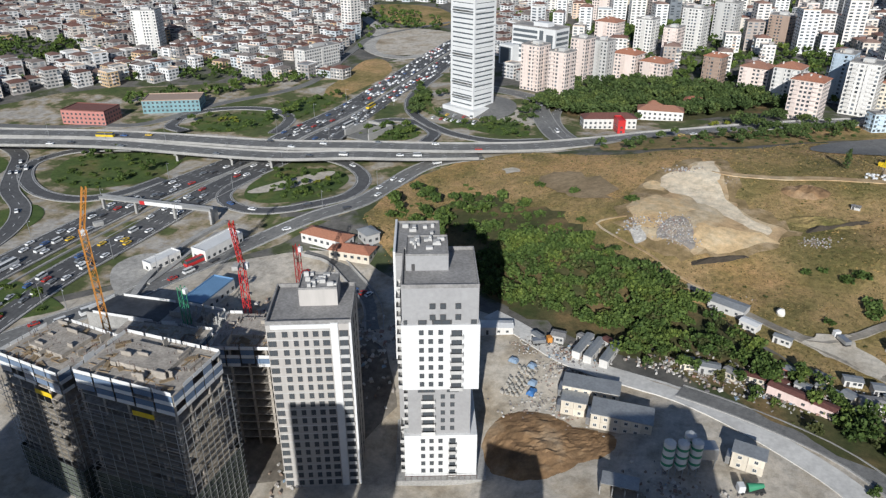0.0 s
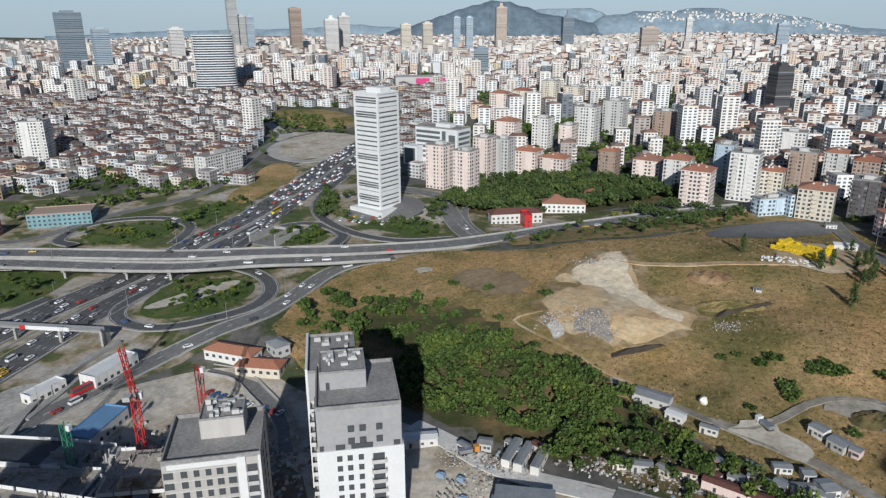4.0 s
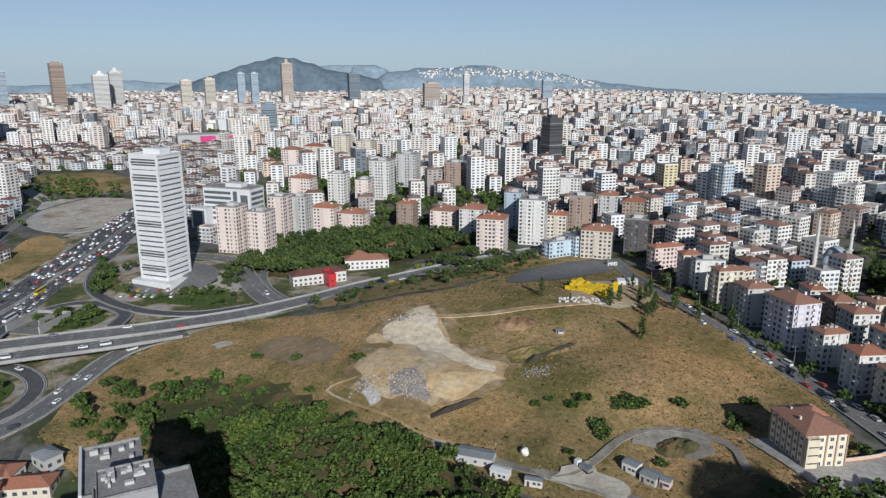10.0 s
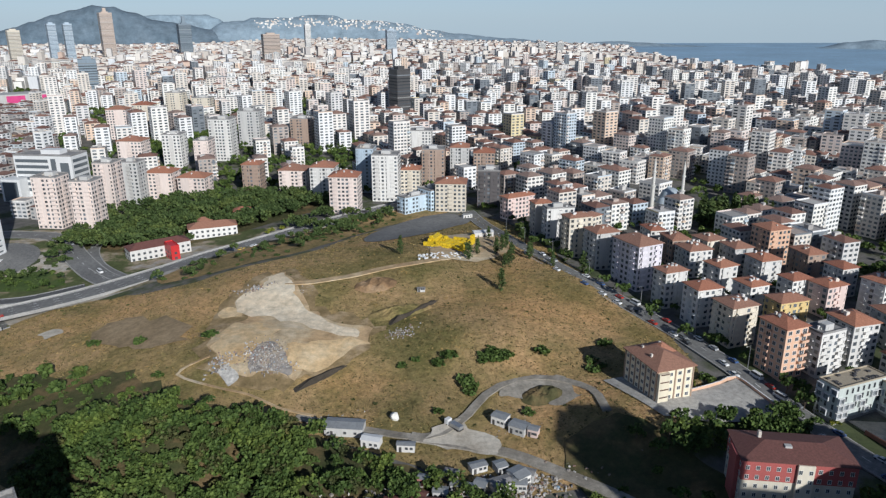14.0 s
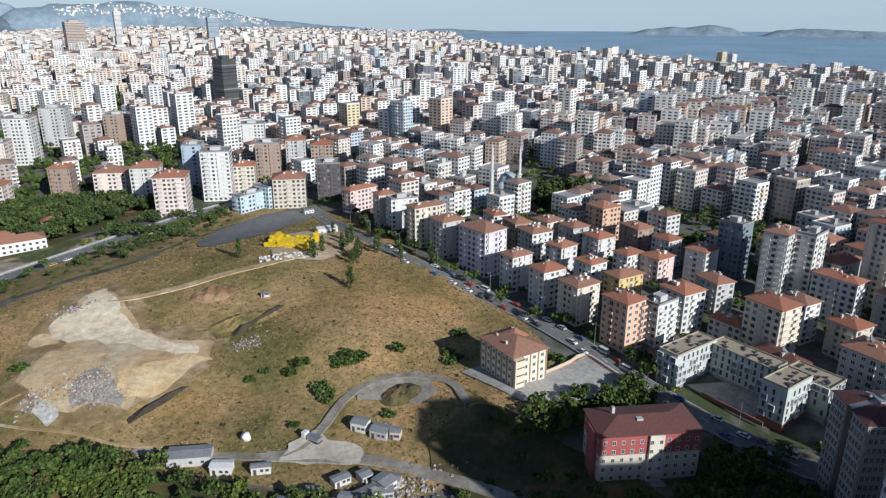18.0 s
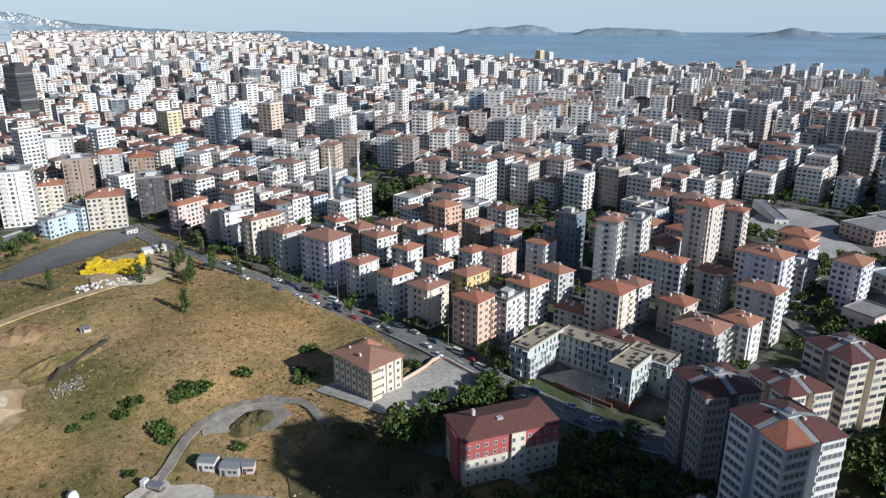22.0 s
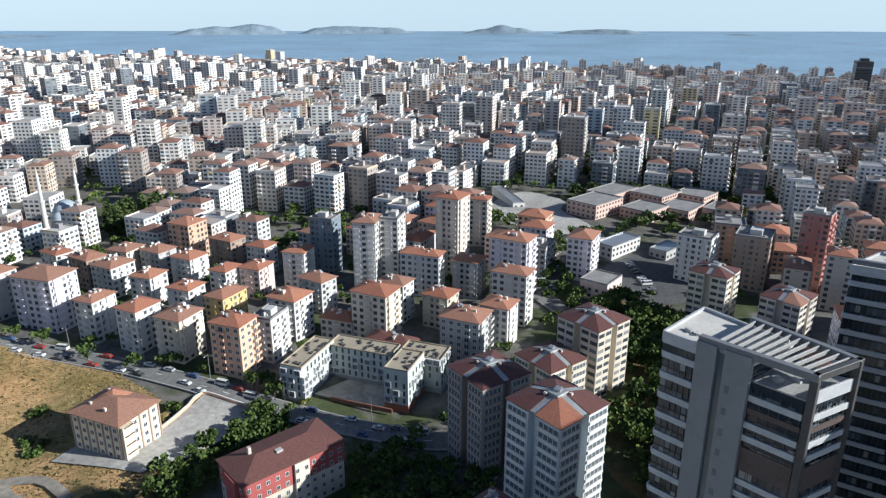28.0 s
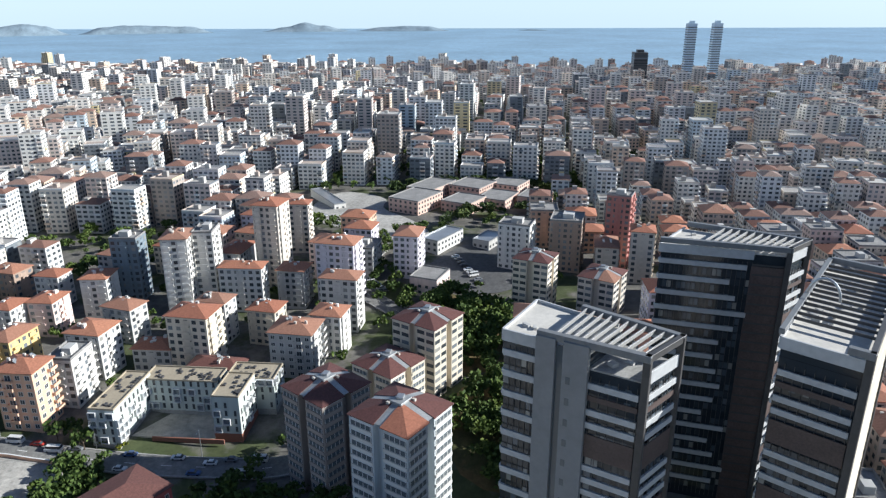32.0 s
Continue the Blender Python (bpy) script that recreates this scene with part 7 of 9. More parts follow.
apartment(141, 88, 12, 12, -20, 9, "red", "grey", base=-6)
apartment(150.5, 70, 11, 12, -22, 8, "red", "grey", base=-6)


# ---------------------------------------------------------------- mosque
def mosque():
    x, y = 284, 427
    ob = thing("mosque", pose(x, y, 3, 0, 0, 12), "pale stone mosque with a grey dome and two minarets", "mosque")
    TAKEN.append((x, y, 22))
    stone = plain("pale mosque stone", (0.62, 0.60, 0.55), 0.8, 0, 1.5, 0.1)
    lead = plain("lead dome", (0.33, 0.38, 0.42), 0.7, 0.0, 1.5, 0.1)
    part("hall", box(0, 0, -1, 20, 20, 9, 0, 0.1), stone, ob)
    part("upper_hall", box(0, 0, 8, 15, 15, 3, 0, 0.1), stone, ob)

    def dome(r, cx, cy, z, nm="dome"):
        bm = bmesh.new()
        bmesh.ops.create_uvsphere(bm, u_segments=20, v_segments=12, radius=r)
        bmesh.ops.bisect_plane(bm, geom=bm.verts[:] + bm.edges[:] + bm.faces[:], plane_co=(0, 0, 0), plane_no=(0, 0, -1), clear_outer=True)
        for f in bm.faces:
            f.smooth = True
        bmesh.ops.translate(bm, verts=bm.verts, vec=(cx, cy, z))
        return part(nm, bm, lead, ob, "grey lead dome")
    dome(7.2, 0, 0, 11)
    for sx, sy in ((1, 0), (-1, 0), (0, 1), (0, -1)):
        dome(4.2, sx * 6, sy * 6, 8, "half_dome")
    for sx in (-1, 1):
        for sy in (-1, 1):
            dome(2.2, sx * 8, sy * 8, 8, "corner_dome")
    for sx, sy in ((-11, 6), (-4, -14)):
        bm = bmesh.new()
        z = -1
        for r0, r1, hh in ((1.5, 1.3, 20), (1.9, 1.9, 0.9), (1.1, 1.0, 9), (1.5, 1.5, 0.8), (0.9, 0.8, 4), (1.0, 0.05, 6)):
            bmesh.ops.create_cone(bm, cap_ends=True, segments=12, radius1=r0, radius2=r1, depth=hh, matrix=Matrix.Translation((sx, sy, z + hh / 2)))
            z += hh
        part("minaret", bm, stone, ob, "slender pale stone minaret")


mosque()


# ---------------------------------------------------------------- low pink complex, depot and workshops
def low_building(name, x, y, w, d, h, turn, wall, roofmat, label, category, group="", flat=True):
    ob = thing(name, pose(x, y, gz(x, y), 0, 0, turn), label, category, group)
    TAKEN.append((x, y, math.hypot(w, d) / 2 + 3))
    part("wall", box(0, 0, -2, w, d, h + 2, 0, 0.05), wall, ob)
    q = part("roof", parapet_roof(w, d, 0.7, 0.3) if flat else hip_roof(w, d, min(w, d) * 0.22, 0.5), roofmat, ob)
    q.location.z = h + (0 if flat else 0.22)
    for k in (0, 3, 1):
        length = w if k % 2 == 0 else d
        m = max(1, int(length / 3.2))
        for f in range(max(1, int(h / 3))):
            for i in range(m):
                child(ob, "window", WINDOW_DARK, side_pose(k, w, d, (i - (m - 1) / 2) * length / m, 1.0 + f * 3, 0.03, 1.5, 1.4))
    return ob


PINK = tint("pink render", (0.66, 0.46, 0.38))
for x, y, w, d, h, a in ((446, 142, 30, 22, 9, -20), (452, 112, 24, 20, 7, -20), (470, 92, 26, 20, 7, -15), (478, 68, 22, 18, 8, -15), (492, 112, 26, 24, 9, -20), (505, 88, 22, 22, 9, -18), (486, 140, 34, 20, 8, -20)):
    low_building("training_centre", x, y, w, d, h, a, PINK, M_ROOFING, "low pink training centre block with flat grey roofs", "public building", "pink blocks")
low_building("depot_office", 378, 112, 26, 11, 6.5, -22, WALL["white"], M_METAL, "long white two-storey depot office", "office")
low_building("depot_shed", 455, 205, 46, 8, 4.0, 40, WALL["white"], M_METAL, "long white depot shed with a metal roof", "shed")
low_building("workshop", 326, 108, 16, 14, 8.5, -12, WALL["pink"], M_ROOFING, "pink workshop with shutters and a flat roof", "workshop")
low_building("workshop_shed", 388, 88, 18, 10, 4.5, -20, WALL["grey"], M_METAL, "grey workshop shed with rusty sheet roof", "shed")
low_building("clinic", -56, 455, 36, 12, 7.5, 22, WALL["white"], M_ROOF_RED, "white clinic with a red entrance block", "clinic", flat=False)
low_building("clinic_entrance", -47, 445, 5, 12.6, 8.8, 22, M_RED, M_RED, "bright red entrance block of the clinic", "clinic")
low_building("annex", -25, 490, 31, 13, 7, 6, WALL["white"], M_ROOF_ORANGE, "white annex with an orange tiled roof", "house", flat=False)
low_building("villa", -5, 520, 12, 10, 7, 0, WALL["cream"], M_ROOF_ORANGE, "small cream villa with a tiled roof among trees", "house", flat=False)
low_building("villa", -32, 512, 10, 9, 5, 20, WALL["cream"], M_ROOF_ORANGE, "small cream villa with a tiled roof among trees", "house", flat=False)
low_building("car_shop", -412, 352, 34, 20, 10, 12, WALL["red"], M_ROOF_RED, "dark red car showroom by the flyover", "showroom")
low_building("teal_hall", -376, 398, 42, 22, 9, 28, plain("teal netting", (0.20, 0.34, 0.37), 0.8, 0, 1.5, 0.2), WALL["brown"], "low hall with teal cladding", "hall")
low_building("old_house", -152, 238, 24, 9, 4.0, -6, WALL["white"], M_ROOF_ORANGE, "low white house with a long red-orange tiled roof", "house", flat=False)
low_building("old_house", -136, 233, 20, 9, 3.8, 4, WALL["cream"], M_ROOF_ORANGE, "low white house with a long red-orange tiled roof", "house", flat=False)
low_building("old_house", -134, 246, 9, 7, 4.5, -35, WALL["grey"], M_TIN, "small grey house with a tin roof", "house", flat=False)
low_building("blue_hut", -174, 178, 10, 22, 5, 2, WALL["white"], M_BLUE_SHEET, "two-storey site huts under a blue sheet roof", "site hut")
low_building("white_canopy", -200, 218, 9, 24, 5, -8, WALL["white"], M_WHITE, "long white canopy roof by the side road", "canopy")
low_building("white_canopy", -214, 196, 6, 16, 4, -12, WALL["white"], M_WHITE, "long white canopy roof by the side road", "canopy")


def glass_office():
    ob = thing("office_building", pose(-150, 628, gz(-150, 628), 0, 0, -22), "white office building with dark glass bands", "office")
    TAKEN.append((-150, 628, 40))
    part("body", box(2, 0, -2, 48, 22, 36, 0, 0.1), M_WHITE, ob)
    part("low_wing", box(-21, -14, -2, 16, 14, 19, 0, 0.1), M_WHITE, ob)
    part("glass_front", box(-21, -21.15, 0, 12, 0.5, 15), M_GLASS_TOWER, ob)
    for f in range(6):
        part("glass_band", box(-7, -11.1, 6 + f * 4.6, 27, 0.5, 2.4), M_GLASS_TOWER, ob, "dark glass ribbon")
        part("glass_band", box(26.1, 0, 6 + f * 4.6, 0.5, 18, 2.4), M_GLASS_TOWER, ob, "dark glass ribbon")
    part("glass_slot", box(11, -11.1, 4, 4, 0.5, 28), M_GLASS_TOWER, ob)
    part("glass_slot", box(20, -11.1, 3, 7, 0.5, 26), M_GLASS_TOWER, ob)
    q = part("roof", parapet_roof(48, 22, 1.2, 0.4), M_ROOFING, ob)
    q.location = (2, 0, 34)
    part("plant_room", box(4, 2, 34, 16, 10, 3.5, 0, 0.1), M_WHITE, ob)


glass_office()


# ---------------------------------------------------------------- sheds, containers and site plant
def shed(x, y, w, d, h, turn, wall, roof, label, name="shed"):
    ob = thing(name, pose(x, y, gz(x, y) + 0.2, 0, 0, turn), label, "shed", "sheds and huts")
    part("wall", box(0, 0, -0.6, w, d, h + 0.6, 0, 0.04), wall, ob)
    bm = bmesh.new()
    for s in (-1, 1):
        bmesh.ops.create_cube(bm, size=1, matrix=Matrix.Translation((0, s * d * 0.26, h + 0.35)) @ Matrix.Rotation(-s * 0.18, 4, "X") @ Matrix.Diagonal((w + 0.5, d * 0.56, 0.1, 1)))
    part("roof", bm, roof, ob)
    part("door", box(-w * 0.3, -d / 2 - 0.03, -0.1, 0.9, 0.08, 2.0), M_DARK, ob)
    for u in (0.05, 0.32):
        child(ob, "window", WINDOW_DARK, Matrix.Translation((u * w, -d / 2 - 0.03, 1.0)) @ Matrix.Diagonal((1.0, 1, 0.9, 1)))
    return ob


shed(26, 228, 13.5, 6.5, 3.2, -22, WALL["grey"], M_TIN, "long grey tin-roofed shed at the edge of the field")
shed(33.5, 217.5, 6.5, 4, 2.8, -30, WALL["white"], M_WHITE, "small white hut beside the gravel track")
shed(44, 211, 6, 2.6, 2.4, -20, WALL["white"], M_TIN, "low white container hut on the track")
shed(80, 217, 5.5, 4.5, 3.0, -48, WALL["white"], M_TIN, "open lean-to with a pale tin roof")
shed(84.5, 210.5, 6, 5, 2.8, -48, WALL["grey"], M_TIN, "open lean-to with a pale tin roof")
shed(88.5, 207, 3.5, 3.5, 2.6, -40, WALL["pink"], M_TIN, "small hut with pink tin sides")
shed(75, 187, 5, 6, 3.2, 20, WALL["white"], M_TIN, "white hut with a tin roof in the scrub")
shed(137, 402, 12, 6, 3.4, -5, WALL["white"], M_WHITE, "white tent hall behind the yellow crates")
shed(146, 462, 7, 3, 2.6, 10, WALL["white"], M_TIN, "site cabin beside the old lot")


shed(-54, 193, 12, 5, 3.0, 20, WALL["white"], M_WHITE, "long white shed beside the dusty road")
for x, y in ((-21.3, 192), (-17, 190.5), (-11.3, 189.5)):
    shed(x, y, 13.5, 3.0, 2.7, 78, WALL["white"], M_TIN, "long white container hut in the scrap yard", "container_hut")
shed(48.5, 180, 20, 4, 3.0, -22, WALL["pink"], M_ROOF_RED, "row of pinkish lock-ups with a tin roof", "lock_up_row")
shed(76, 316, 3.6, 2.6, 1.3, -10, WALL["grey"], M_ROOFING, "small grey tarpaulin hut in the dry grass")
shack_rng = random.Random(4)
for x, y in ((-38, 192), (-31, 195), (-22, 197), (-18, 193), (-12, 196), (14, 189), (21, 188), (28, 187), (35, 187), (42, 187), (49, 186), (56, 187), (62, 186), (68, 185), (74, 184), (46, 193), (55, 194), (64, 195), (71, 193), (78, 188)):
    shed(x, y, shack_rng.uniform(3.5, 7), shack_rng.uniform(2.6, 4.5), shack_rng.uniform(2.0, 2.8), shack_rng.uniform(-40, 10), WALL[shack_rng.choice(("white", "grey", "cream", "red", "grey"))], shack_rng.choice((M_TIN, M_TIN, M_ROOFING, M_ROOF_RED)), "makeshift hut with a tin roof in the scrap yard", "scrap_hut")


def cabin_block(x, y, w, d, turn, storeys, label):
    ob = thing("site_cabins", pose(x, y, gz(x, y) + 0.2, 0, 0, turn), label, "site cabin", "site cabins")
    n = max(2, int(w / 3.0))
    unit = mesh_of("cabin", box(0, 0, 0, w / n - 0.06, d, 2.7, 0, 0.05), WALL["cream"])
    for f in range(storeys):
        for i in range(n):
            u = (i - (n - 1) / 2) * w / n
            child(ob, "cabin", unit, Matrix.Translation((u, 0, f * 2.75)))
            child(ob, "window", WINDOW, Matrix.Translation((u, -d / 2 - 0.05, f * 2.75 + 0.9)) @ Matrix.Diagonal((1.1, 1, 1.1, 1)))
    part("roof", box(0, 0, storeys * 2.75, w + 0.6, d + 0.6, 0.2, 0, 0.04), M_TIN, ob)
    part("stair", box(-w / 2 - 0.8, 0, 0, 1.2, d * 0.7, 2.7), M_METAL, ob)
    TAKEN.append((x, y, 12))


cabin_block(-2.5, 155, 18, 8, 3, 2, "two-storey cream site cabins with a flat metal roof")
cabin_block(-14, 168, 18, 7, 4, 2, "two-storey cream site cabins with a flat metal roof")
cabin_block(-18, 161, 8, 5, 4, 2, "short row of stacked site cabins")
cabin_block(33, 147, 8.5, 5, -8, 2, "small white two-storey site office")


def silo(x, y):
    ob = thing("cement_silo", pose(x, y, gz(x, y)), "white cement silo with green bands on steel legs", "silo", "cement silos")
    bm = bmesh.new()
    bmesh.ops.create_cone(bm, cap_ends=True, segments=18, radius1=1.6, radius2=1.6, depth=8, matrix=Matrix.Translation((0, 0, 7.5)))
    bmesh.ops.create_cone(bm, cap_ends=True, segments=18, radius1=0.3, radius2=1.6, depth=2, matrix=Matrix.Translation((0, 0, 2.5)))
    bmesh.ops.create_cone(bm, cap_ends=True, segments=18, radius1=1.6, radius2=0.6, depth=0.7, matrix=Matrix.Translation((0, 0, 11.85)))
    part("tank", bm, M_WHITE, ob)
    for z in (4.6, 7.2, 9.8):
        bm = bmesh.new()
        bmesh.ops.create_cone(bm, cap_ends=False, segments=18, radius1=1.63, radius2=1.63, depth=0.9, matrix=Matrix.Translation((0, 0, z)))
        part("green_band", bm, M_GREEN_PAINT, ob, "green painted band")
    for a in range(4):
        part("leg", box(1.3 * math.cos(a * 1.57 + 0.78), 1.3 * math.sin(a * 1.57 + 0.78), 0, 0.25, 0.25, 3.6), M_METAL, ob)


for p in ((12, 137), (15.5, 138), (19, 139.5), (17, 142)):
    silo(*p)
ob = thing("batching_plant", pose(22, 144, gz(22, 144), 0, 0, 20), "grey concrete batching plant with hoppers", "plant")
part("hopper", box(0, 0, 3.5, 5, 4, 4, 0, 0.2), M_METAL, ob)
part("conveyor", box(-5, 0, 3, 9, 1.2, 0.6, 0.0), M_METAL, ob)
for a in (-2, 2):
    for b in (-1.6, 1.6):
        part("leg", box(a, b, 0, 0.3, 0.3, 3.6), M_METAL, ob)
ob = thing("storage_shed", pose(1, 128, gz(1, 128), 0, 0, 4), "open aggregate store with concrete bays", "shed")
part("roof", box(0, 0, 4, 10, 5, 0.2), M_TIN, ob)
for i in range(4):
    part("bay_wall", box(-5 + i * 3.3, 0, 0, 0.3, 5, 3), M_CONCRETE, ob)
part("back_wall", box(0, 2.4, 0, 10, 0.3, 4), M_CONCRETE, ob)


# yellow crates stacked in the sorting yard
def crates():
    r = random.Random(11)
    unit = mesh_of("crate", box(0, 0, 0, 1.9, 1.4, 1.3, 0, 0.06), M_YELLOW)
    pile = thing("crate_stack", pose(110, 378, gz(110, 378) + 0.2, 0, 0, -38), "great stack of bright yellow plastic crates", "crates")
    for i in range(11):
        for j in range(10):
            hgt = int(2.2 + 2.2 * noise.noise((i * 0.35, j * 0.35, 2)) + (1 if i in (0, 1, 10, 11) else 0))
            for k in range(max(1, hgt)):
                child(pile, "crate", unit, Matrix.Translation(((i - 5.5) * 2.2 + r.uniform(-0.15, 0.15), (j - 5) * 2.1 + r.uniform(-0.2, 0.2), k * 1.32)) @ Matrix.Rotation(r.uniform(-0.12, 0.12), 4, "Z"))
    bag = mesh_of("bag", box(0, 0, 0, 1.1, 1.1, 1.0, 0, 0.18), M_WHITE)
    for i in range(46):
        a = r.uniform(0, 1)
        x, y = 84 + 26 * a + r.uniform(-2, 2), 352 + 4 * a + r.uniform(-4.5, 4.5)
        o = new("bulk_bag", bag)
        o.matrix_world = pose(x, y, gz(x, y) + 0.25, 0, 0, r.uniform(0, 90))
        tagged(o, "white bulk bag on the trodden yard", "bag", "bulk bags")


crates()


# footbridge over the motorway, with a red banner
ob = thing("footbridge", pose(-252, 236, -14, 0, 0, 6), "long grey footbridge across the motorway with a red banner", "footbridge")
part("deck", box(0, 0, 6.6, 66, 3, 0.6, 0, 0.05), M_CONCRETE, ob)
for s in (-1, 1):
    part("railing", box(0, s * 1.45, 7.2, 66, 0.12, 1.2), M_METAL, ob)
part("banner", box(6, -1.6, 6.4, 22, 0.1, 2.0), M_WHITE, ob, "white banner on the railing")
part("banner_end", box(-6.5, -1.62, 6.4, 3, 0.1, 2.0), M_RED, ob, "red banner end")
for u in (-32, -12, 11, 32):
    part("pier", box(u, 0, -1, 1.2, 1.6, 7.8, 0, 0.1), M_CONCRETE, ob)
part("stair_tower", box(31.5, 3.5, -1, 1.8, 5, 7.4, 0, 0.1), M_CONCRETE, ob)

# unseen towers added below and behind the flight to shade the site
for x, y, w, d, top in ((-60, 14, 15, 16, 48), (-104, -4, 40, 16, 60), (-150, -2, 34, 16, 52), (36, 22, 26, 16, 53), (-45, 15, 9, 12, 34), (-8, 30, 16, 14, 30)):
    ob = thing("residential_tower", pose(x, y, gz(x, y), 0, 0, 22), "unseen grey tower whose shade falls on the building site", "tower block")
    hh = top - gz(x, y)
    part("wall", box(0, 0, -2, w, d, hh + 2, 0, 0.06), M_GREY, ob)
    part("glazing", pane_rows(w, d, (0, 1, 2, 3), 1, int(hh / 3), 3.0, 3.0, 1.4, 1.5), M_PANE, ob)["kind"] = "stuff"
    q = part("roof", parapet_roof(w, d), M_ROOFING, ob)
    q.location.z = hh


# low wall round the school yard
wall_pts = ground_line([(150.7, 208.6), (158.6, 210.1), (166.6, 211.6), (174.6, 213), (176.3, 200), (178.1, 186.3)], 0.6, 3.0)
ob = part("yard_wall", strip_mesh([q + Vector((0, 0, 1.2)) for q in wall_pts], 0.3, 1.8), WALL["peach"])
tagged(ob, "pale red plastered wall round the school yard", "wall")
part("coping", strip_mesh([q + Vector((0, 0, 1.3)) for q in wall_pts], 0.45, 0.1), M_WHITE, ob)

# ---------------------------------------------------------------- trees
def crown_quads(rx, rz, clumps, per, size, seed, lift=0.0, spike=False):
    """Corners of many small leaf quads gathered in clumps."""
    g = np.random.default_rng(seed)
    out = []
    for _ in range(clumps):
        if spike:
            t = g.uniform(0, 1)
            c = np.array([g.normal(0, 0.3 * rx), g.normal(0, 0.3 * rx), t * 2 * rz])
            rad = rx * (0.35 + 0.65 * math.sin(math.pi * min(1, t * 0.9 + 0.12)))
            rad3 = np.array((rad, rad, rz * 0.3))
        else:
            d = g.normal(size=3)
            d /= np.linalg.norm(d)
            d[2] = abs(d[2]) * 1.0 - 0.25
            c = d * np.array((rx, rx, rz)) * g.uniform(0.45, 0.95) + np.array((0, 0, rz))
            rad3 = np.array((rx, rx, rz)) * g.uniform(0.28, 0.5)
        for _ in range(per):
            p = g.normal(size=3)
            p /= np.linalg.norm(p)
            p = c + p * rad3 * g.uniform(0.6, 1.0)
            u = g.normal(size=3)
            u /= np.linalg.norm(u)
            v = np.cross(u, g.normal(size=3))
            v /= np.linalg.norm(v)
            s = size * g.uniform(0.6, 1.3)
            out.append([p - u * s - v * s * 0.6, p + u * s - v * s * 0.5, p + u * s * 0.8 + v * s * 0.6, p - u * s * 0.7 + v * s * 0.7])
    q = np.array(out)
    q[..., 2] += lift
    return q.reshape(-1, 3)


def trunk_bm(h, r):
    bm = bmesh.new()
    bmesh.ops.create_cone(bm, cap_ends=True, segments=7, radius1=r, radius2=r * 0.55, depth=h, matrix=Matrix.Translation((0, 0, h / 2)))
    for a, z, l in ((0.3, 0.55, 0.5), (2.4, 0.65, 0.45), (4.4, 0.75, 0.4), (5.5, 0.6, 0.42)):
        p, q = Vector((0, 0, h * z)), Vector((math.cos(a) * h * l, math.sin(a) * h * l, h * (z + 0.5)))
        dv = q - p
        bmesh.ops.create_cone(bm, cap_ends=True, segments=5, radius1=r * 0.4, radius2=r * 0.12, depth=dv.length, matrix=Matrix.Translation((p + q) / 2) @ dv.to_track_quat("Z", "Y").to_matrix().to_4x4())
    return bm


def quads_index(v):
    return np.arange(len(v), dtype=np.int32).reshape(-1, 4)


def tree_kind(name, crown, material, trunk_h, trunk_r, label, category="tree"):
    ob = thing(name, Matrix.Identity(4), label, category, "trees")
    part("trunk", trunk_bm(trunk_h, trunk_r), M_BARK, ob)
    c = bulk("crown", crown, quads_index(crown), material)
    c.parent = ob
    return ob


M_POPLAR = leaves("poplar leaves", (0.036, 0.06, 0.018), (0.11, 0.15, 0.05))
M_YELLOWGREEN = leaves("yellow-green leaves", (0.12, 0.14, 0.02), (0.28, 0.27, 0.04))
BROAD = [crown_quads(2.6 + 0.5 * i, 2.3 + 0.3 * i, 11, 15, 0.55, 20 + i, 1.6) for i in range(4)]
LOWPOLY = [crown_quads(2.7, 2.4, 5, 7, 1.0, 40 + i, 1.2) for i in range(4)]
BUSH = [crown_quads(1.7, 1.1, 8, 22, 0.34, 60 + i, -0.3) for i in range(3)]
POPLAR = crown_quads(1.5, 4.6, 22, 20, 0.36, 80, 0.9, True)
CYPRESS = crown_quads(0.95, 4.8, 18, 16, 0.34, 81, 0.4, True)

tree_rng = random.Random(21)
proto = tree_kind("poplar_tree", POPLAR, M_POPLAR, 4, 0.22, "slim dark green poplar on the dry field")
spots = [(76, 361), (138, 394), (130, 359), (130.5, 341.5), (140, 370), (156, 385), (164, 396), (145, 348.5), (111, 350), (152.6, 334), (166, 325), (114.4, 309), (112, 358), (119, 360), (133, 344), (127, 338), (148, 352), (136, 366)]
proto.matrix_world = pose(*spots[0], gz(*spots[0]) + 0.2)
for x, y in spots[1:]:
    s = tree_rng.uniform(0.7, 1.1)
    t = copy_thing(proto, pose(x, y, gz(x, y) + 0.2, 0, 0, tree_rng.uniform(0, 360)))
    t.scale = (s * 1.1, s * 1.1, s)
proto = tree_kind("field_bush", BUSH[0], M_LEAF, 0.8, 0.1, "dark green bush in the dry grass", "bush")
spots = [(73.3, 259.0), (68.0, 256.9), (85.2, 253.3), (89.9, 253.1), (94.7, 250.3), (75.6, 240.0), (75.0, 243.4), (125.4, 234.6), (130.2, 236.2), (163.2, 215.5), (90.8, 249.6), (86.3, 250.1)] + [(68, 255), (73, 257), (84, 250), (88, 250), (93, 249), (75, 236), (54, 261), (128, 241), (126, 234), (91, 218), (86, 252), (91, 251), (-96, 296), (-70, 320), (-50, 312), (-84, 268), (-118, 280), (-128, 300), (-20, 300), (-40, 280), (110, 250), (60, 262), (140, 252), (18, 232), (60, 228), (-5, 242)]
proto.matrix_world = pose(*spots[0], gz(*spots[0]))
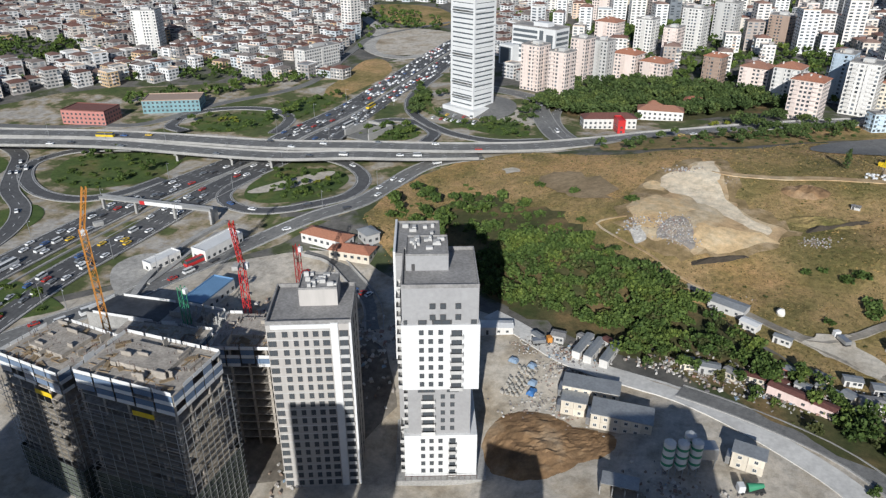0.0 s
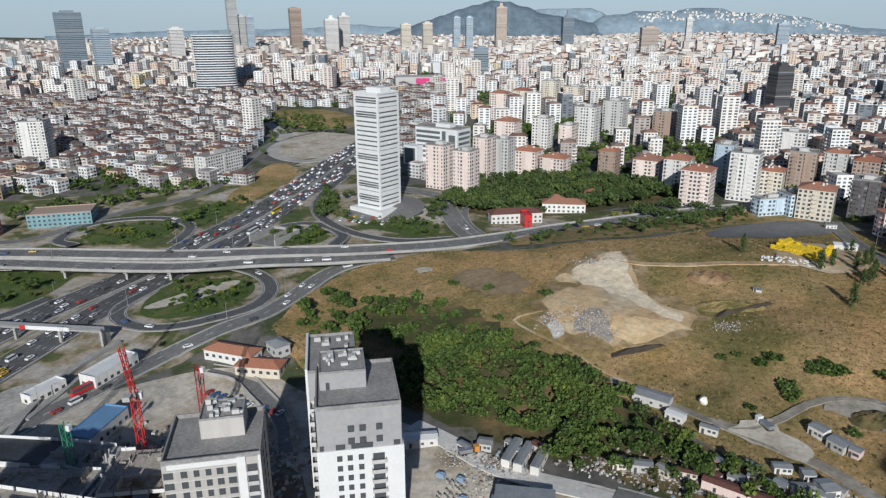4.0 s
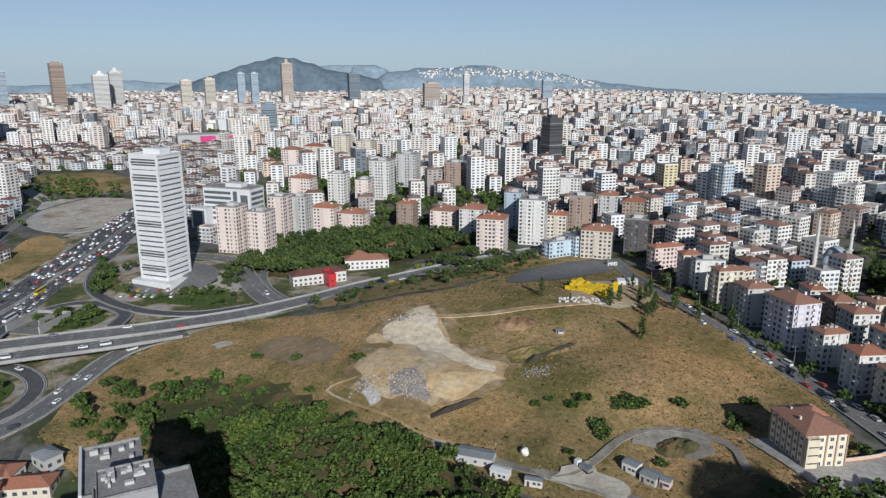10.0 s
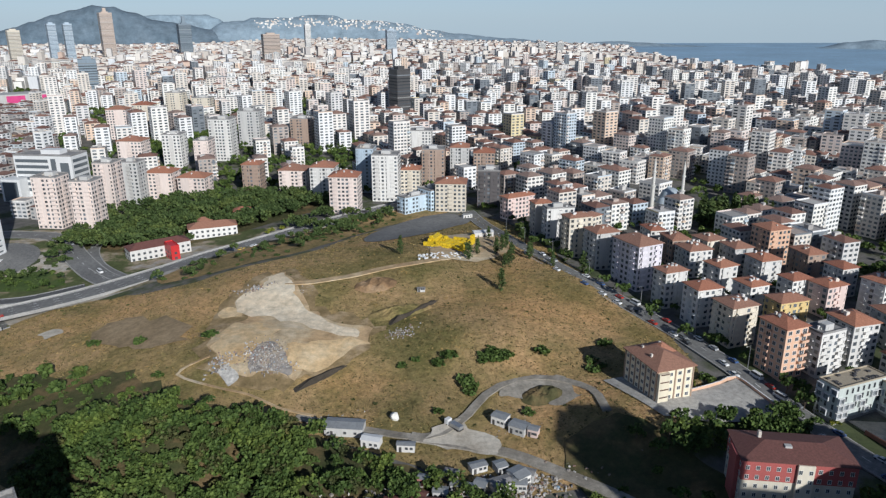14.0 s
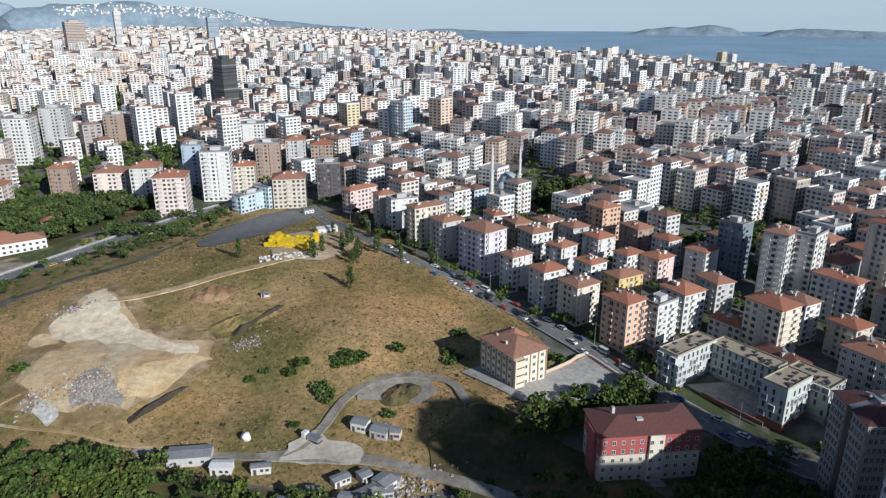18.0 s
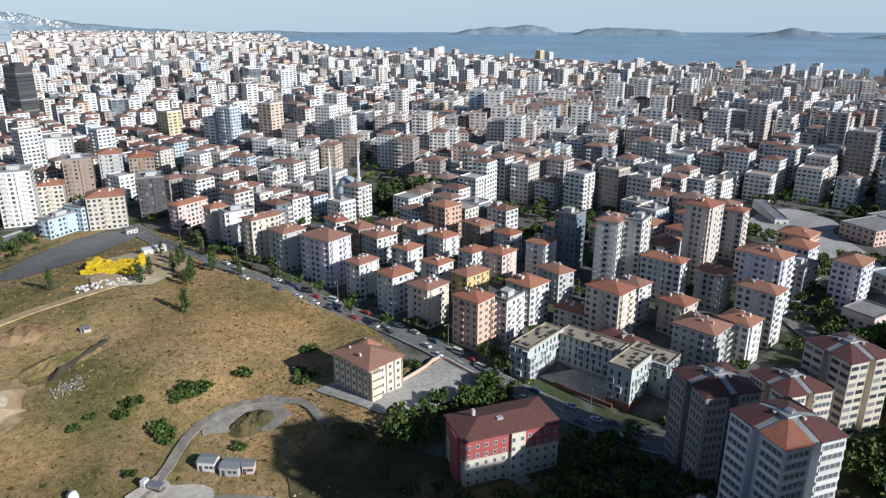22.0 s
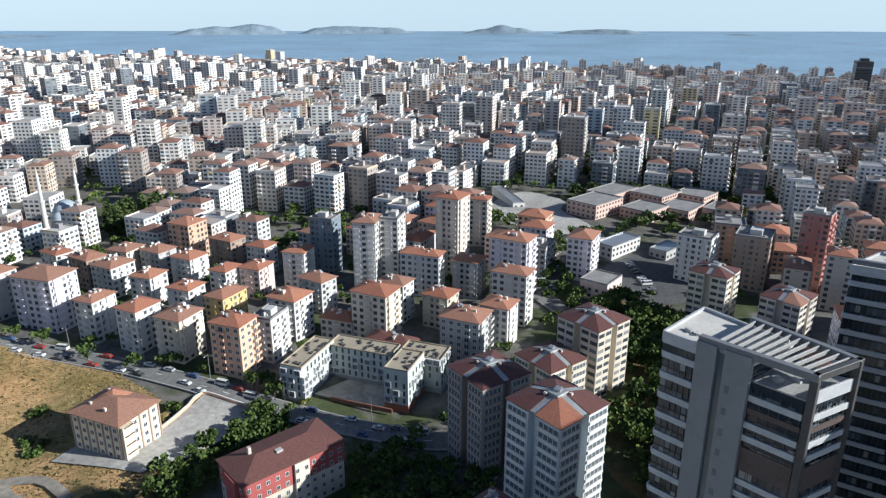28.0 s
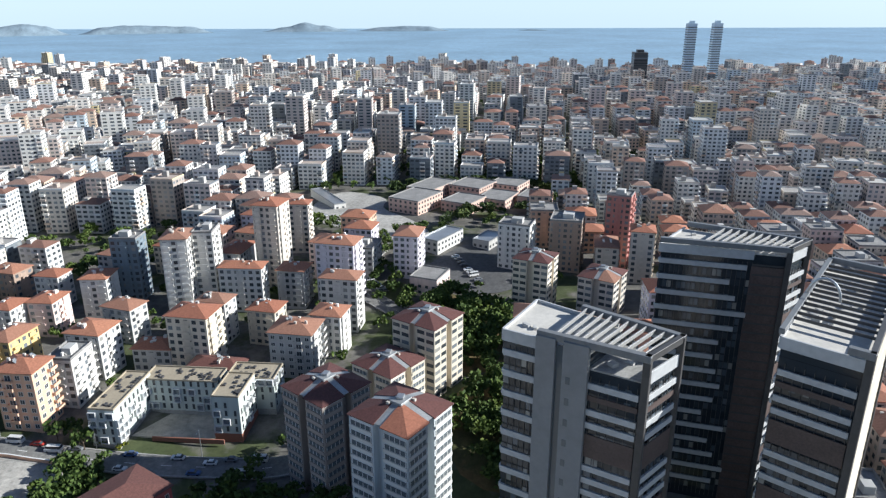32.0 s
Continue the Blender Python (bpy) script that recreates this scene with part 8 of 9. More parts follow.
for x, y in spots[1:]:
    s = tree_rng.uniform(1.0, 2.0)
    t = copy_thing(proto, pose(x, y, gz(x, y), 0, 0, tree_rng.uniform(0, 360)))
    t.scale = (s, s, s * 0.9)
proto = tree_kind("street_tree", BROAD[1], M_LEAF, 2.6, 0.18, "leafy green tree along the street")
spots = [(168, 306), (166, 318), (171, 293), (173, 270), (182, 240), (184, 236), (186, 222), (187, 200), (155, 226), (157, 220), (186, 190), (190, 196), (192, 186), (164, 340), (160, 352), (158, 372), (176, 248), (160, 172), (166, 170), (154, 180), (146, 186), (140, 184), (134, 190), (128, 186), (122, 182), (150, 178), (118, 190), (158, 184), (169, 182), (170, 176), (140, 132), (150, 126), (158, 122), (146, 118), (134, 140), (128, 130), (165, 118), (172, 126), (150, 110), (160, 106), (136, 118), (126, 150), (200, 128), (206, 120), (214, 116), (176, 190)]
proto.matrix_world = pose(*spots[0], gz(*spots[0]))
for x, y in spots[1:]:
    s = tree_rng.uniform(0.75, 1.25)
    t = copy_thing(proto, pose(x, y, gz(x, y), 0, 0, tree_rng.uniform(0, 360)))
    t.scale = (s, s, s)
proto = tree_kind("yellow_shrub", BUSH[1], M_YELLOWGREEN, 0.6, 0.1, "yellow-green shrub by the yard wall", "bush")
spots = [(156, 214), (189, 186), (190, 180), (12, 470), (20, 474), (-322, 384), (-316, 388), (-310, 384), (-194, 300), (-190, 306)]
proto.matrix_world = pose(*spots[0], gz(*spots[0]) + 0.4)
for x, y in spots[1:]:
    s = tree_rng.uniform(1.0, 2.0)
    t = copy_thing(proto, pose(x, y, gz(x, y) + 0.4, 0, 0, tree_rng.uniform(0, 360)))
    t.scale = (s, s, s)


def scatter(poly, count, kinds, smin, smax, pile, trunks=None, seed=1, sink=0.0):
    g = random.Random(seed)
    xs, ys = [p[0] for p in poly], [p[1] for p in poly]
    n = 0
    for _ in range(count * 12):
        if n >= count:
            break
        x, y = g.uniform(min(xs), max(xs)), g.uniform(min(ys), max(ys))
        if not bool(inside(poly, x, y)) or any((x - a) ** 2 + (y - b) ** 2 < (q - 4) ** 2 for a, b, q in TAKEN if q > 5):
            continue
        n += 1
        plant(x, y, gz(x, y) - sink, g.choice(kinds), g.uniform(smin, smax), g.uniform(0, 6.28), pile)


def plant(x, y, z, crown, s, a, pile):
    c, sn = math.cos(a), math.sin(a)
    v = np.empty_like(crown)
    v[:, 0] = (crown[:, 0] * c - crown[:, 1] * sn) * s + x
    v[:, 1] = (crown[:, 0] * sn + crown[:, 1] * c) * s + y
    v[:, 2] = crown[:, 2] * s + z
    pile.add(v, quads_index(v))


wood, dry, shrubs, parkland = Pile(), Pile(), Pile(), Pile()
DENSE = [(-74, 262), (-52, 262), (-28, 253), (-11, 248), (2, 239), (14, 230), (4, 205), (-16, 206), (-37, 212), (-60, 212), (-84, 240)]
OPEN_WOOD = [(2, 239), (14, 232), (22, 218), (37, 204), (60, 186), (86, 160), (76, 152), (54, 164), (28, 180), (-6, 188), (-14, 206)]
scatter(DENSE, 250, BROAD, 0.6, 1.25, wood, seed=2, sink=1.2)
scatter(DENSE, 60, BROAD, 0.5, 1.0, dry, seed=4, sink=0.8)
scatter(OPEN_WOOD, 120, BROAD, 0.55, 1.2, wood, seed=3, sink=0.8)
scatter(OPEN_WOOD, 60, BROAD[:2] + BUSH, 0.5, 1.0, dry, seed=14, sink=0.6)
scatter([(-116, 286), (-106, 308), (-88, 303), (-69, 294), (-50, 289), (-43, 273), (-24, 256), (-60, 252), (-80, 258), (-102, 270)], 170, BUSH + BROAD[:1], 0.6, 1.4, shrubs, seed=5, sink=0.8)
scatter([(-146, 262), (-140, 300), (-126, 322), (-104, 318), (-110, 280), (-84, 240), (-110, 236)], 46, BUSH + BROAD[:1], 0.7, 1.7, shrubs, seed=15, sink=0.6)
scatter(FIELD, 330, BUSH, 0.15, 0.5, dry, seed=6)
scatter([(-110, 470), (-60, 462), (20, 500), (60, 520), (60, 545), (20, 570), (-60, 575), (-110, 540)], 380, BROAD, 1.0, 1.7, parkland, seed=7)
scatter([(20, 470), (60, 440), (100, 480), (70, 500), (40, 500)], 50, BROAD, 0.8, 1.2, parkland, seed=8)
scatter([(0, 400), (60, 425), (70, 440), (50, 450), (0, 430)], 40, BROAD[:2] + BUSH, 0.7, 1.1, parkland, seed=9)
scatter([(-225, 520), (-208, 463), (-181, 440), (-145, 416), (-113, 405), (-98, 410), (-106, 430), (-125, 436), (-190, 438), (-200, 490)], 60, BROAD[:2] + BUSH, 0.6, 1.1, parkland, seed=10)
for i, p in enumerate(LAWNS[:6]):
    scatter(p, 60, BUSH + BROAD[:1], 0.5, 1.2, shrubs, seed=30 + i)
scatter([(-300, 120), (-250, 120), (-222, 148), (-262, 160), (-296, 150)], 20, BUSH + BROAD[:1], 0.7, 1.1, shrubs, seed=39)
scatter([(120, 115), (140, 170), (165, 165), (175, 130), (160, 100), (135, 100)], 60, BROAD, 0.7, 1.1, wood, seed=40)
scatter([(92, 150), (92, 172), (118, 176), (128, 160), (120, 130)], 30, BROAD[:2] + BUSH, 0.6, 1.0, wood, seed=41)
scatter([(300, 380), (282, 395), (300, 410), (330, 400), (330, 375)], 95, [CYPRESS, CYPRESS] + BROAD[:1], 1.1, 1.9, parkland, seed=42)
scatter([(262, 110), (250, 70), (300, 66), (322, 90), (318, 108)], 130, BROAD, 0.8, 1.5, wood, seed=43)
scatter([(190, 60), (200, 40), (235, 35), (260, 70), (215, 80)], 110, BROAD, 0.8, 1.4, wood, seed=44)
scatter([(395, 118), (430, 100), (470, 50), (520, 40), (540, 100), (500, 170), (475, 168), (515, 60), (470, 60), (430, 112)], 110, BROAD, 0.9, 1.5, parkland, seed=45)
scatter([(170, 440), (160, 400), (160, 350), (167, 330), (172, 350), (170, 400), (180, 440)], 20, BROAD[:2] + BUSH, 0.7, 1.2, parkland, seed=46)
scatter([(60, 146), (80, 160), (96, 140), (110, 120), (96, 96), (84, 120)], 40, BROAD[:2] + BUSH, 0.6, 1.0, wood, seed=47)
scatter([(128, 186), (150, 191), (176, 187), (182, 176), (150, 177), (128, 177)], 46, BROAD, 0.7, 1.15, wood, seed=48)
scatter([(128, 108), (180, 100), (178, 128), (196, 140), (170, 146), (150, 136), (128, 130)], 70, BROAD, 0.8, 1.3, wood, seed=49)
scatter([(-60, 388), (-26, 374), (24, 386), (62, 433), (100, 468), (150, 484), (160, 515), (120, 504), (80, 484), (30, 448), (-20, 424)], 90, BUSH + BROAD[:2], 0.6, 1.1, parkland, seed=52)
scatter([(-126, 432), (-102, 440), (-112, 486), (-122, 490), (-116, 452)], 26, BROAD[:2] + BUSH, 0.8, 1.3, parkland, seed=71)
scatter([(-200, 432), (-184, 430), (-186, 486), (-206, 480)], 26, BROAD[:2] + BUSH, 0.8, 1.3, parkland, seed=72)
wood.done("woodland", M_LEAF, "dense dark green woodland crowns in the hollow", "trees")
dry.done("dry_scrub", M_LEAF_DRY, "olive and straw-coloured scrub in the dry grass", "scrub")
shrubs.done("shrubs", M_LEAF, "green shrubs on slopes and lawns", "shrubs")
parkland.done("park_trees", M_POPLAR, "green park trees among the houses", "trees")

# grass tufts over the dry field
g = np.random.default_rng(5)
xs, ys = g.uniform(-150, 175, 70000), g.uniform(180, 478, 70000)
ok = inside(FIELD, xs, ys) & ~inside(SAND, xs, ys)
xs, ys = xs[ok], ys[ok]
zs = ground_z(xs, ys) + 0.2
a, s = g.uniform(0, 3.14, len(xs)), g.uniform(0.15, 0.6, len(xs))
ux, uy = np.cos(a) * s, np.sin(a) * s
hh = g.uniform(0.12, 0.45, len(xs))
lean = g.normal(0, 0.3, (len(xs), 2))
V = np.stack([np.stack([xs - ux, ys - uy, zs], 1), np.stack([xs + ux, ys + uy, zs], 1), np.stack([xs + ux * 0.6 + lean[:, 0], ys + uy * 0.6 + lean[:, 1], zs + hh], 1), np.stack([xs - ux * 0.6 + lean[:, 0], ys - uy * 0.6 + lean[:, 1], zs + hh], 1)], 1).reshape(-1, 3)
M_TUFT = leaves("straw", (0.065, 0.06, 0.022), (0.34, 0.24, 0.11))
tagged(bulk("grass_tufts", V, quads_index(V), M_TUFT), "straw-coloured grass tufts of the field", "grass", kind="stuff")

# loose rubble on the dug slope
g = random.Random(12)
rub = Pile()
for x0, y0, sx, sy, n, big in ((-2, 275, 5, 9, 190, 0.8), (4, 277, 5, 9, 170, 0.75), (5, 268, 8, 5, 170, 0.65), (-16, 276, 6, 6, 120, 0.9), (-2, 336, 9, 3, 90, 0.9), (58, 282, 7, 4, 110, 0.8), (22, 330, 4, 8, 70, 0.7), (60, 183, 34, 7, 900, 1.3), (20, 189, 26, 6, 420, 1.2), (-22, 180, 12, 7, 170, 1.0), (-40, 187, 6, 6, 70, 0.9), (-27, 187, 6, 5, 130, 1.3), (-26, 160, 14, 16, 260, 0.9), (-136, 172, 34, 16, 260, 2.0), (-104, 172, 22, 16, 220, 1.8), (-92, 130, 10, 30, 160, 1.5), (20, 128, 18, 10, 240, 1.0), (96, 372, 4, 10, 60, 0.6), (100, 354, 12, 4, 90, 0.6), (84, 214, 8, 5, 60, 0.5), (20, 236, 12, 4, 60, 0.5)):
    for _ in range(n):
        x, y = x0 + g.gauss(0, sx * 0.5), y0 + g.gauss(0, sy * 0.5)
        a = g.uniform(0, 6.28)
        v = box_v(x, y, gz(x, y) + (0.9 if y > 255 and x < 14 else 0.2), g.uniform(0.3, 1) * big, g.uniform(0.3, 1) * big, g.uniform(0.2, 0.7) * big, math.cos(a), math.sin(a), g.uniform(0.4, 0.9))
        rub.add(v + np.array([[g.uniform(-0.1, 0.1) for _ in range(3)] for _ in range(8)]) * big, BOX_F)
M_RUBBLE = random_walls("rubble", [(0.0, (0.42, 0.40, 0.37)), (0.25, (0.30, 0.27, 0.24)), (0.45, (0.52, 0.50, 0.47)), (0.6, (0.24, 0.18, 0.14)), (0.78, (0.16, 0.15, 0.15)), (0.9, (0.30, 0.19, 0.15)), (0.965, (0.22, 0.30, 0.38))], 0.9)
rub.done("rubble", M_RUBBLE, "heaps of grey rubble and scrap blocks", "rubble")


def block_stack(seed):
    """A pallet with rows of building blocks, some taken off."""
    g = random.Random(seed)
    ob = thing("block_stack", Matrix(), "pallet stack of pale building blocks on the dusty site", "block stack", "stacks on the site")
    bm = bmesh.new()
    for u in (-0.5, 0, 0.5):
        add_box(bm, u, 0, 0, 0.12, 1.2, 0.1)
    add_box(bm, 0, 0, 0.1, 1.25, 1.2, 0.05)
    part("pallet", bm, M_PALLET, ob)
    for k, row in enumerate((6, g.randint(4, 6), g.randint(1, 4))):
        bm = bmesh.new()
        for i in range(row):
            add_box(bm, -0.4 + 0.4 * (i % 3), -0.3 + 0.6 * (i // 3), 0.15 + 0.42 * k, 0.38, 0.56, 0.4, g.uniform(-0.05, 0.05), 0.02)
        part("block_layer", bm, M_BLOCK, ob)
    return ob


M_PALLET = plain("pallet wood", (0.30, 0.22, 0.14), 0.9, 0, 6, 0.3)
M_BLOCK = plain("pale building block", (0.46, 0.44, 0.40), 0.9, 0, 4, 0.3, 0.2, 0.05)
g = random.Random(61)
stacks = [block_stack(k) for k in range(4)]
spots = [(-42.5 + 1.9 * i + 0.35 * j + g.uniform(-0.35, 0.35), 162.5 + 1.8 * j + g.uniform(-0.4, 0.4)) for j in range(8) for i in range(4) if g.random() < 0.8]
for k, (x, y) in enumerate(spots):
    m = pose(x, y, gz(x, y) + 0.15, 0, 0, g.uniform(-12, 12) - 12)
    if k < 4:
        stacks[k].matrix_world = m
    else:
        copy_thing(stacks[k % 4], m)
M_TARP = plain("blue tarpaulin", (0.05, 0.17, 0.42), 0.5, 0, 3, 0.25, 0.1, 0.1)
M_TARP_GREY = plain("faded blue tarpaulin", (0.24, 0.33, 0.45), 0.6, 0, 3, 0.25, 0.1, 0.1)
for x, y, w, d, mat, words in ((-33, 165.3, 2.6, 3.8, M_TARP, "bright blue tarpaulin over a heap of stores"), (-33.8, 169.4, 2.8, 2.6, M_TARP_GREY, "faded blue tarpaulin over a heap of stores"), (-36, 177, 3.0, 2.4, M_TARP_GREY, "faded blue tarpaulin over a heap of stores"), (-43, 178, 3.4, 2.4, M_TARP_GREY, "faded blue tarpaulin over a heap of stores")):
    bm = bmesh.new()
    bmesh.ops.create_grid(bm, x_segments=10, y_segments=10, size=0.5)
    for v in bm.verts:
        e = max(abs(v.co.x), abs(v.co.y)) * 2
        v.co.z = 1.5 * (1 - e ** 5) + 0.3 * noise.noise((v.co.x * 4 + x, v.co.y * 4, 0)) * (1 - e ** 4) + (0.02 if e > 0.95 else 0)
        v.co.x *= w
        v.co.y *= d
    ob = part("tarpaulin_heap", bm, mat)
    ob.matrix_world = pose(x, y, gz(x, y) + 0.15, 0, 0, -12)
    tagged(ob, words, "tarpaulin", "stacks on the site")

# the pale boulder
bm = bmesh.new()
bmesh.ops.create_icosphere(bm, subdivisions=2, radius=1.7)
for v in bm.verts:
    v.co *= 1 + 0.35 * noise.noise(v.co * 0.8)
ob = part("boulder", bm, plain("pale stone", (0.72, 0.70, 0.64), 0.85, 0, 2, 0.12))
ob.location = (44, 228.5, gz(44, 228.5) + 1.2)
tagged(ob, "single pale boulder on the dry slope", "boulder")


def mound(x, y, rx, ry, h, material, label, seed):
    bm = bmesh.new()
    n = 26
    vs = {}
    for i in range(n + 1):
        for j in range(n + 1):
            u, v = i / n * 2 - 1, j / n * 2 - 1
            k = max(0, 1 - (u * u + v * v)) ** 0.8
            px, py = x + u * rx, y + v * ry
            zz = k * h * (1 + 0.5 * noise.noise((px * 0.3, py * 0.3, seed))) + 0.4 * k * noise.noise((px, py, seed))
            vs[i, j] = bm.verts.new((px, py, gz(px, py) - 0.1 + zz))
    for i in range(n):
        for j in range(n):
            bm.faces.new((vs[i, j], vs[i + 1, j], vs[i + 1, j + 1], vs[i, j + 1]))
    return tagged(part("earth_mound", bm, material), label, "mound", "earth mounds")


mound(-27, 143, 17, 15, 1.8, M_EARTH, "heap of dug ochre earth beside the site", 1)
mound(-14, 146, 12, 9, 1.3, M_EARTH, "heap of dug ochre earth beside the site", 2)
mound(62, 300, 16, 6, 2.4, M_FIELD, "low grassy ridge across the field", 5)
mound(100, 226, 9, 6, 2.5, M_SCRUB, "small scrubby mound beside the gravel track", 6)
mound(56, 327, 11, 7, 2.6, M_EARTH, "low bare reddish mound in the field", 7)


def bank(pts, width, h, material, label):
    """A narrow ragged bank of earth along a line, steep on one side."""
    line = ground_line(pts, 0.0, 2.0)
    bm = bmesh.new()
    rows = []
    for i, q in enumerate(line):
        a, b = line[max(0, i - 1)], line[min(len(line) - 1, i + 1)]
        d = Vector((b.x - a.x, b.y - a.y, 0)).normalized()
        s = Vector((d.y, -d.x, 0))
        fade = min(1.0, min(i, len(line) - 1 - i) / 3)
        n = 1 + 0.6 * noise.noise(q * 0.21)
        rows.append([bm.verts.new((q.x + s.x * u * width * n, q.y + s.y * u * width * n, gz(q.x + s.x * u * width, q.y + s.y * u * width) + 0.1 + z * h * fade * n)) for u, z in ((-1.2, 0), (-0.3, 0.55), (0.1, 1.0), (0.25, 0.85), (0.42, 0.0))])
    for r0, r1 in zip(rows, rows[1:]):
        for k in range(4):
            bm.faces.new((r0[k], r0[k + 1], r1[k + 1], r1[k]))
    bmesh.ops.recalc_face_normals(bm, faces=bm.faces[:])
    return tagged(part("earth_bank", bm, material), label, "earth bank", "earth mounds")


# very dark brown over the whole of both banks
M_BANK_DARK = plain("dark bank surface", (0.065, 0.052, 0.038), 0.95, 0, 1.2, 0.35, 0.2, 0.2)
bank([(54.7, 290.0), (59.8, 293.2), (66.6, 295.8), (74.0, 299.7), (81.0, 306.0)], 2.2, 1.8, M_BANK_DARK, "dark narrow bank across the dry field")
bank([(10.1, 253.8), (16.2, 257.8), (23.6, 261.9), (32.9, 268.3)], 2.2, 1.9, M_BANK_DARK, "dark narrow bank below the sandy cut")

# ---------------------------------------------------------------- vehicles
def vehicle_mesh(name, length, width, height, cab, paint, hood=0.24):
    """Body with bonnet and glass house, bumpers and wheels, nose towards +x."""
    bm = bmesh.new()
    add_box(bm, 0, 0, 0.32, length, width, height * 0.48, 0, 0.09)
    z0, z1 = 0.32 + height * 0.48, height
    a0, a1 = -length / 2 + length * (0.04 if cab > 0.7 else 0.12), length / 2 - length * hood
    lo = [bm.verts.new((x, y, z0 - 0.03)) for x, y in ((a0, -width * 0.46), (a1, -width * 0.46), (a1, width * 0.46), (a0, width * 0.46))]
    k = 0.10 * length * (1 - 0.7 * (cab > 0.7))
    up = [bm.verts.new((x, y, z1)) for x, y in ((a0 + k * 0.7, -width * 0.38), (a1 - k * 1.3, -width * 0.38), (a1 - k * 1.3, width * 0.38), (a0 + k * 0.7, width * 0.38))]
    for i in range(4):
        f = bm.faces.new((lo[i], lo[(i + 1) % 4], up[(i + 1) % 4], up[i]))
        f.material_index = 1
    bm.faces.new(up)
    for sx in (-0.31, 0.31):
        for sy in (-1, 1):
            r = bmesh.ops.create_cone(bm, cap_ends=True, segments=10, radius1=0.33, radius2=0.33, depth=0.22, matrix=Matrix.Translation((sx * length, sy * (width / 2 - 0.08), 0.33)) @ Matrix.Rotation(math.pi / 2, 4, "X"))
            for f in {f for v in r["verts"] for f in v.link_faces}:
                f.material_index = 2
    return mesh_of(name, bm, paint, M_PANE, M_RUBBER)


def paint_material():
    m, n, l, b = nodes_of("car paint")
    o = n.new("ShaderNodeObjectInfo")
    r = ramp(n, [(0.0, (0.78, 0.78, 0.77)), (0.42, (0.45, 0.46, 0.47)), (0.56, (0.06, 0.06, 0.065)), (0.74, (0.20, 0.21, 0.22)), (0.84, (0.42, 0.04, 0.03)), (0.91, (0.06, 0.12, 0.28)), (0.96, (0.70, 0.46, 0.05))])
    r.color_ramp.interpolation = "CONSTANT"
    l.new(o.outputs["Random"], r.inputs[0])
    l.new(r.outputs[0], b.inputs["Base Color"])
    b.inputs["Roughness"].default_value = 0.3
    return m


M_CAR = paint_material()
CAR = vehicle_mesh("car", 4.4, 1.8, 1.48, 0.5, M_CAR)
VAN = vehicle_mesh("van", 5.4, 2.0, 2.3, 0.8, M_WHITE, 0.1)
BUS_Y = vehicle_mesh("bus", 12, 2.55, 3.1, 0.9, M_YELLOW, 0.01)
BUS_R = vehicle_mesh("bus", 12, 2.55, 3.1, 0.9, M_RED, 0.01)
BUS_W = vehicle_mesh("bus", 12, 2.55, 3.1, 0.9, M_WHITE, 0.01)
car_rng = random.Random(17)
CAR_PAINTS = [(w, plain(w + " car paint", c, 0.3, 0.0, 3, 0.05)) for w, c in (("white", (0.78, 0.78, 0.77)), ("white", (0.78, 0.78, 0.77)), ("silver", (0.45, 0.46, 0.47)), ("black", (0.05, 0.05, 0.055)), ("grey", (0.2, 0.21, 0.22)), ("red", (0.42, 0.04, 0.03)), ("blue", (0.06, 0.12, 0.28)))]


def car_pieces():
    """Shared meshes of a parked car: painted body with roof, glass, one wheel."""
    bodies = {}
    L, W, Hh = 4.4, 1.8, 1.48
    for word, paint in CAR_PAINTS:
        bm = bmesh.new()
        add_box(bm, 0, 0, 0.32, L, W, 0.42, 0, 0.1)
        add_box(bm, -0.05, 0, 0.70, L * 0.96, W * 0.94, 0.26, 0, 0.1)
        add_box(bm, -0.35, 0, Hh - 0.06, 1.5, W * 0.74, 0.08, 0, 0.03)
        bodies[word] = mesh_of("body", bm, paint)
    bm = bmesh.new()
    lo = [bm.verts.new((x, y, 0.93)) for x, y in ((-1.7, -0.8), (1.05, -0.8), (1.05, 0.8), (-1.7, 0.8))]
    up = [bm.verts.new((x, y, Hh - 0.05)) for x, y in ((-1.2, -0.66), (0.35, -0.66), (0.35, 0.66), (-1.2, 0.66))]
    for i in range(4):
        bm.faces.new((lo[i], lo[(i + 1) % 4], up[(i + 1) % 4], up[i]))
    bm.faces.new(up)
    glass = mesh_of("glazing", bm, M_PANE)
    bm = bmesh.new()
    bmesh.ops.create_cone(bm, cap_ends=True, segments=10, radius1=0.33, radius2=0.33, depth=0.22, matrix=Matrix.Rotation(math.pi / 2, 4, "X"))
    return bodies, glass, mesh_of("wheel", bm, M_RUBBER)


CAR_BODY, CAR_GLASS, CAR_WHEEL = car_pieces()
CARS = [0]


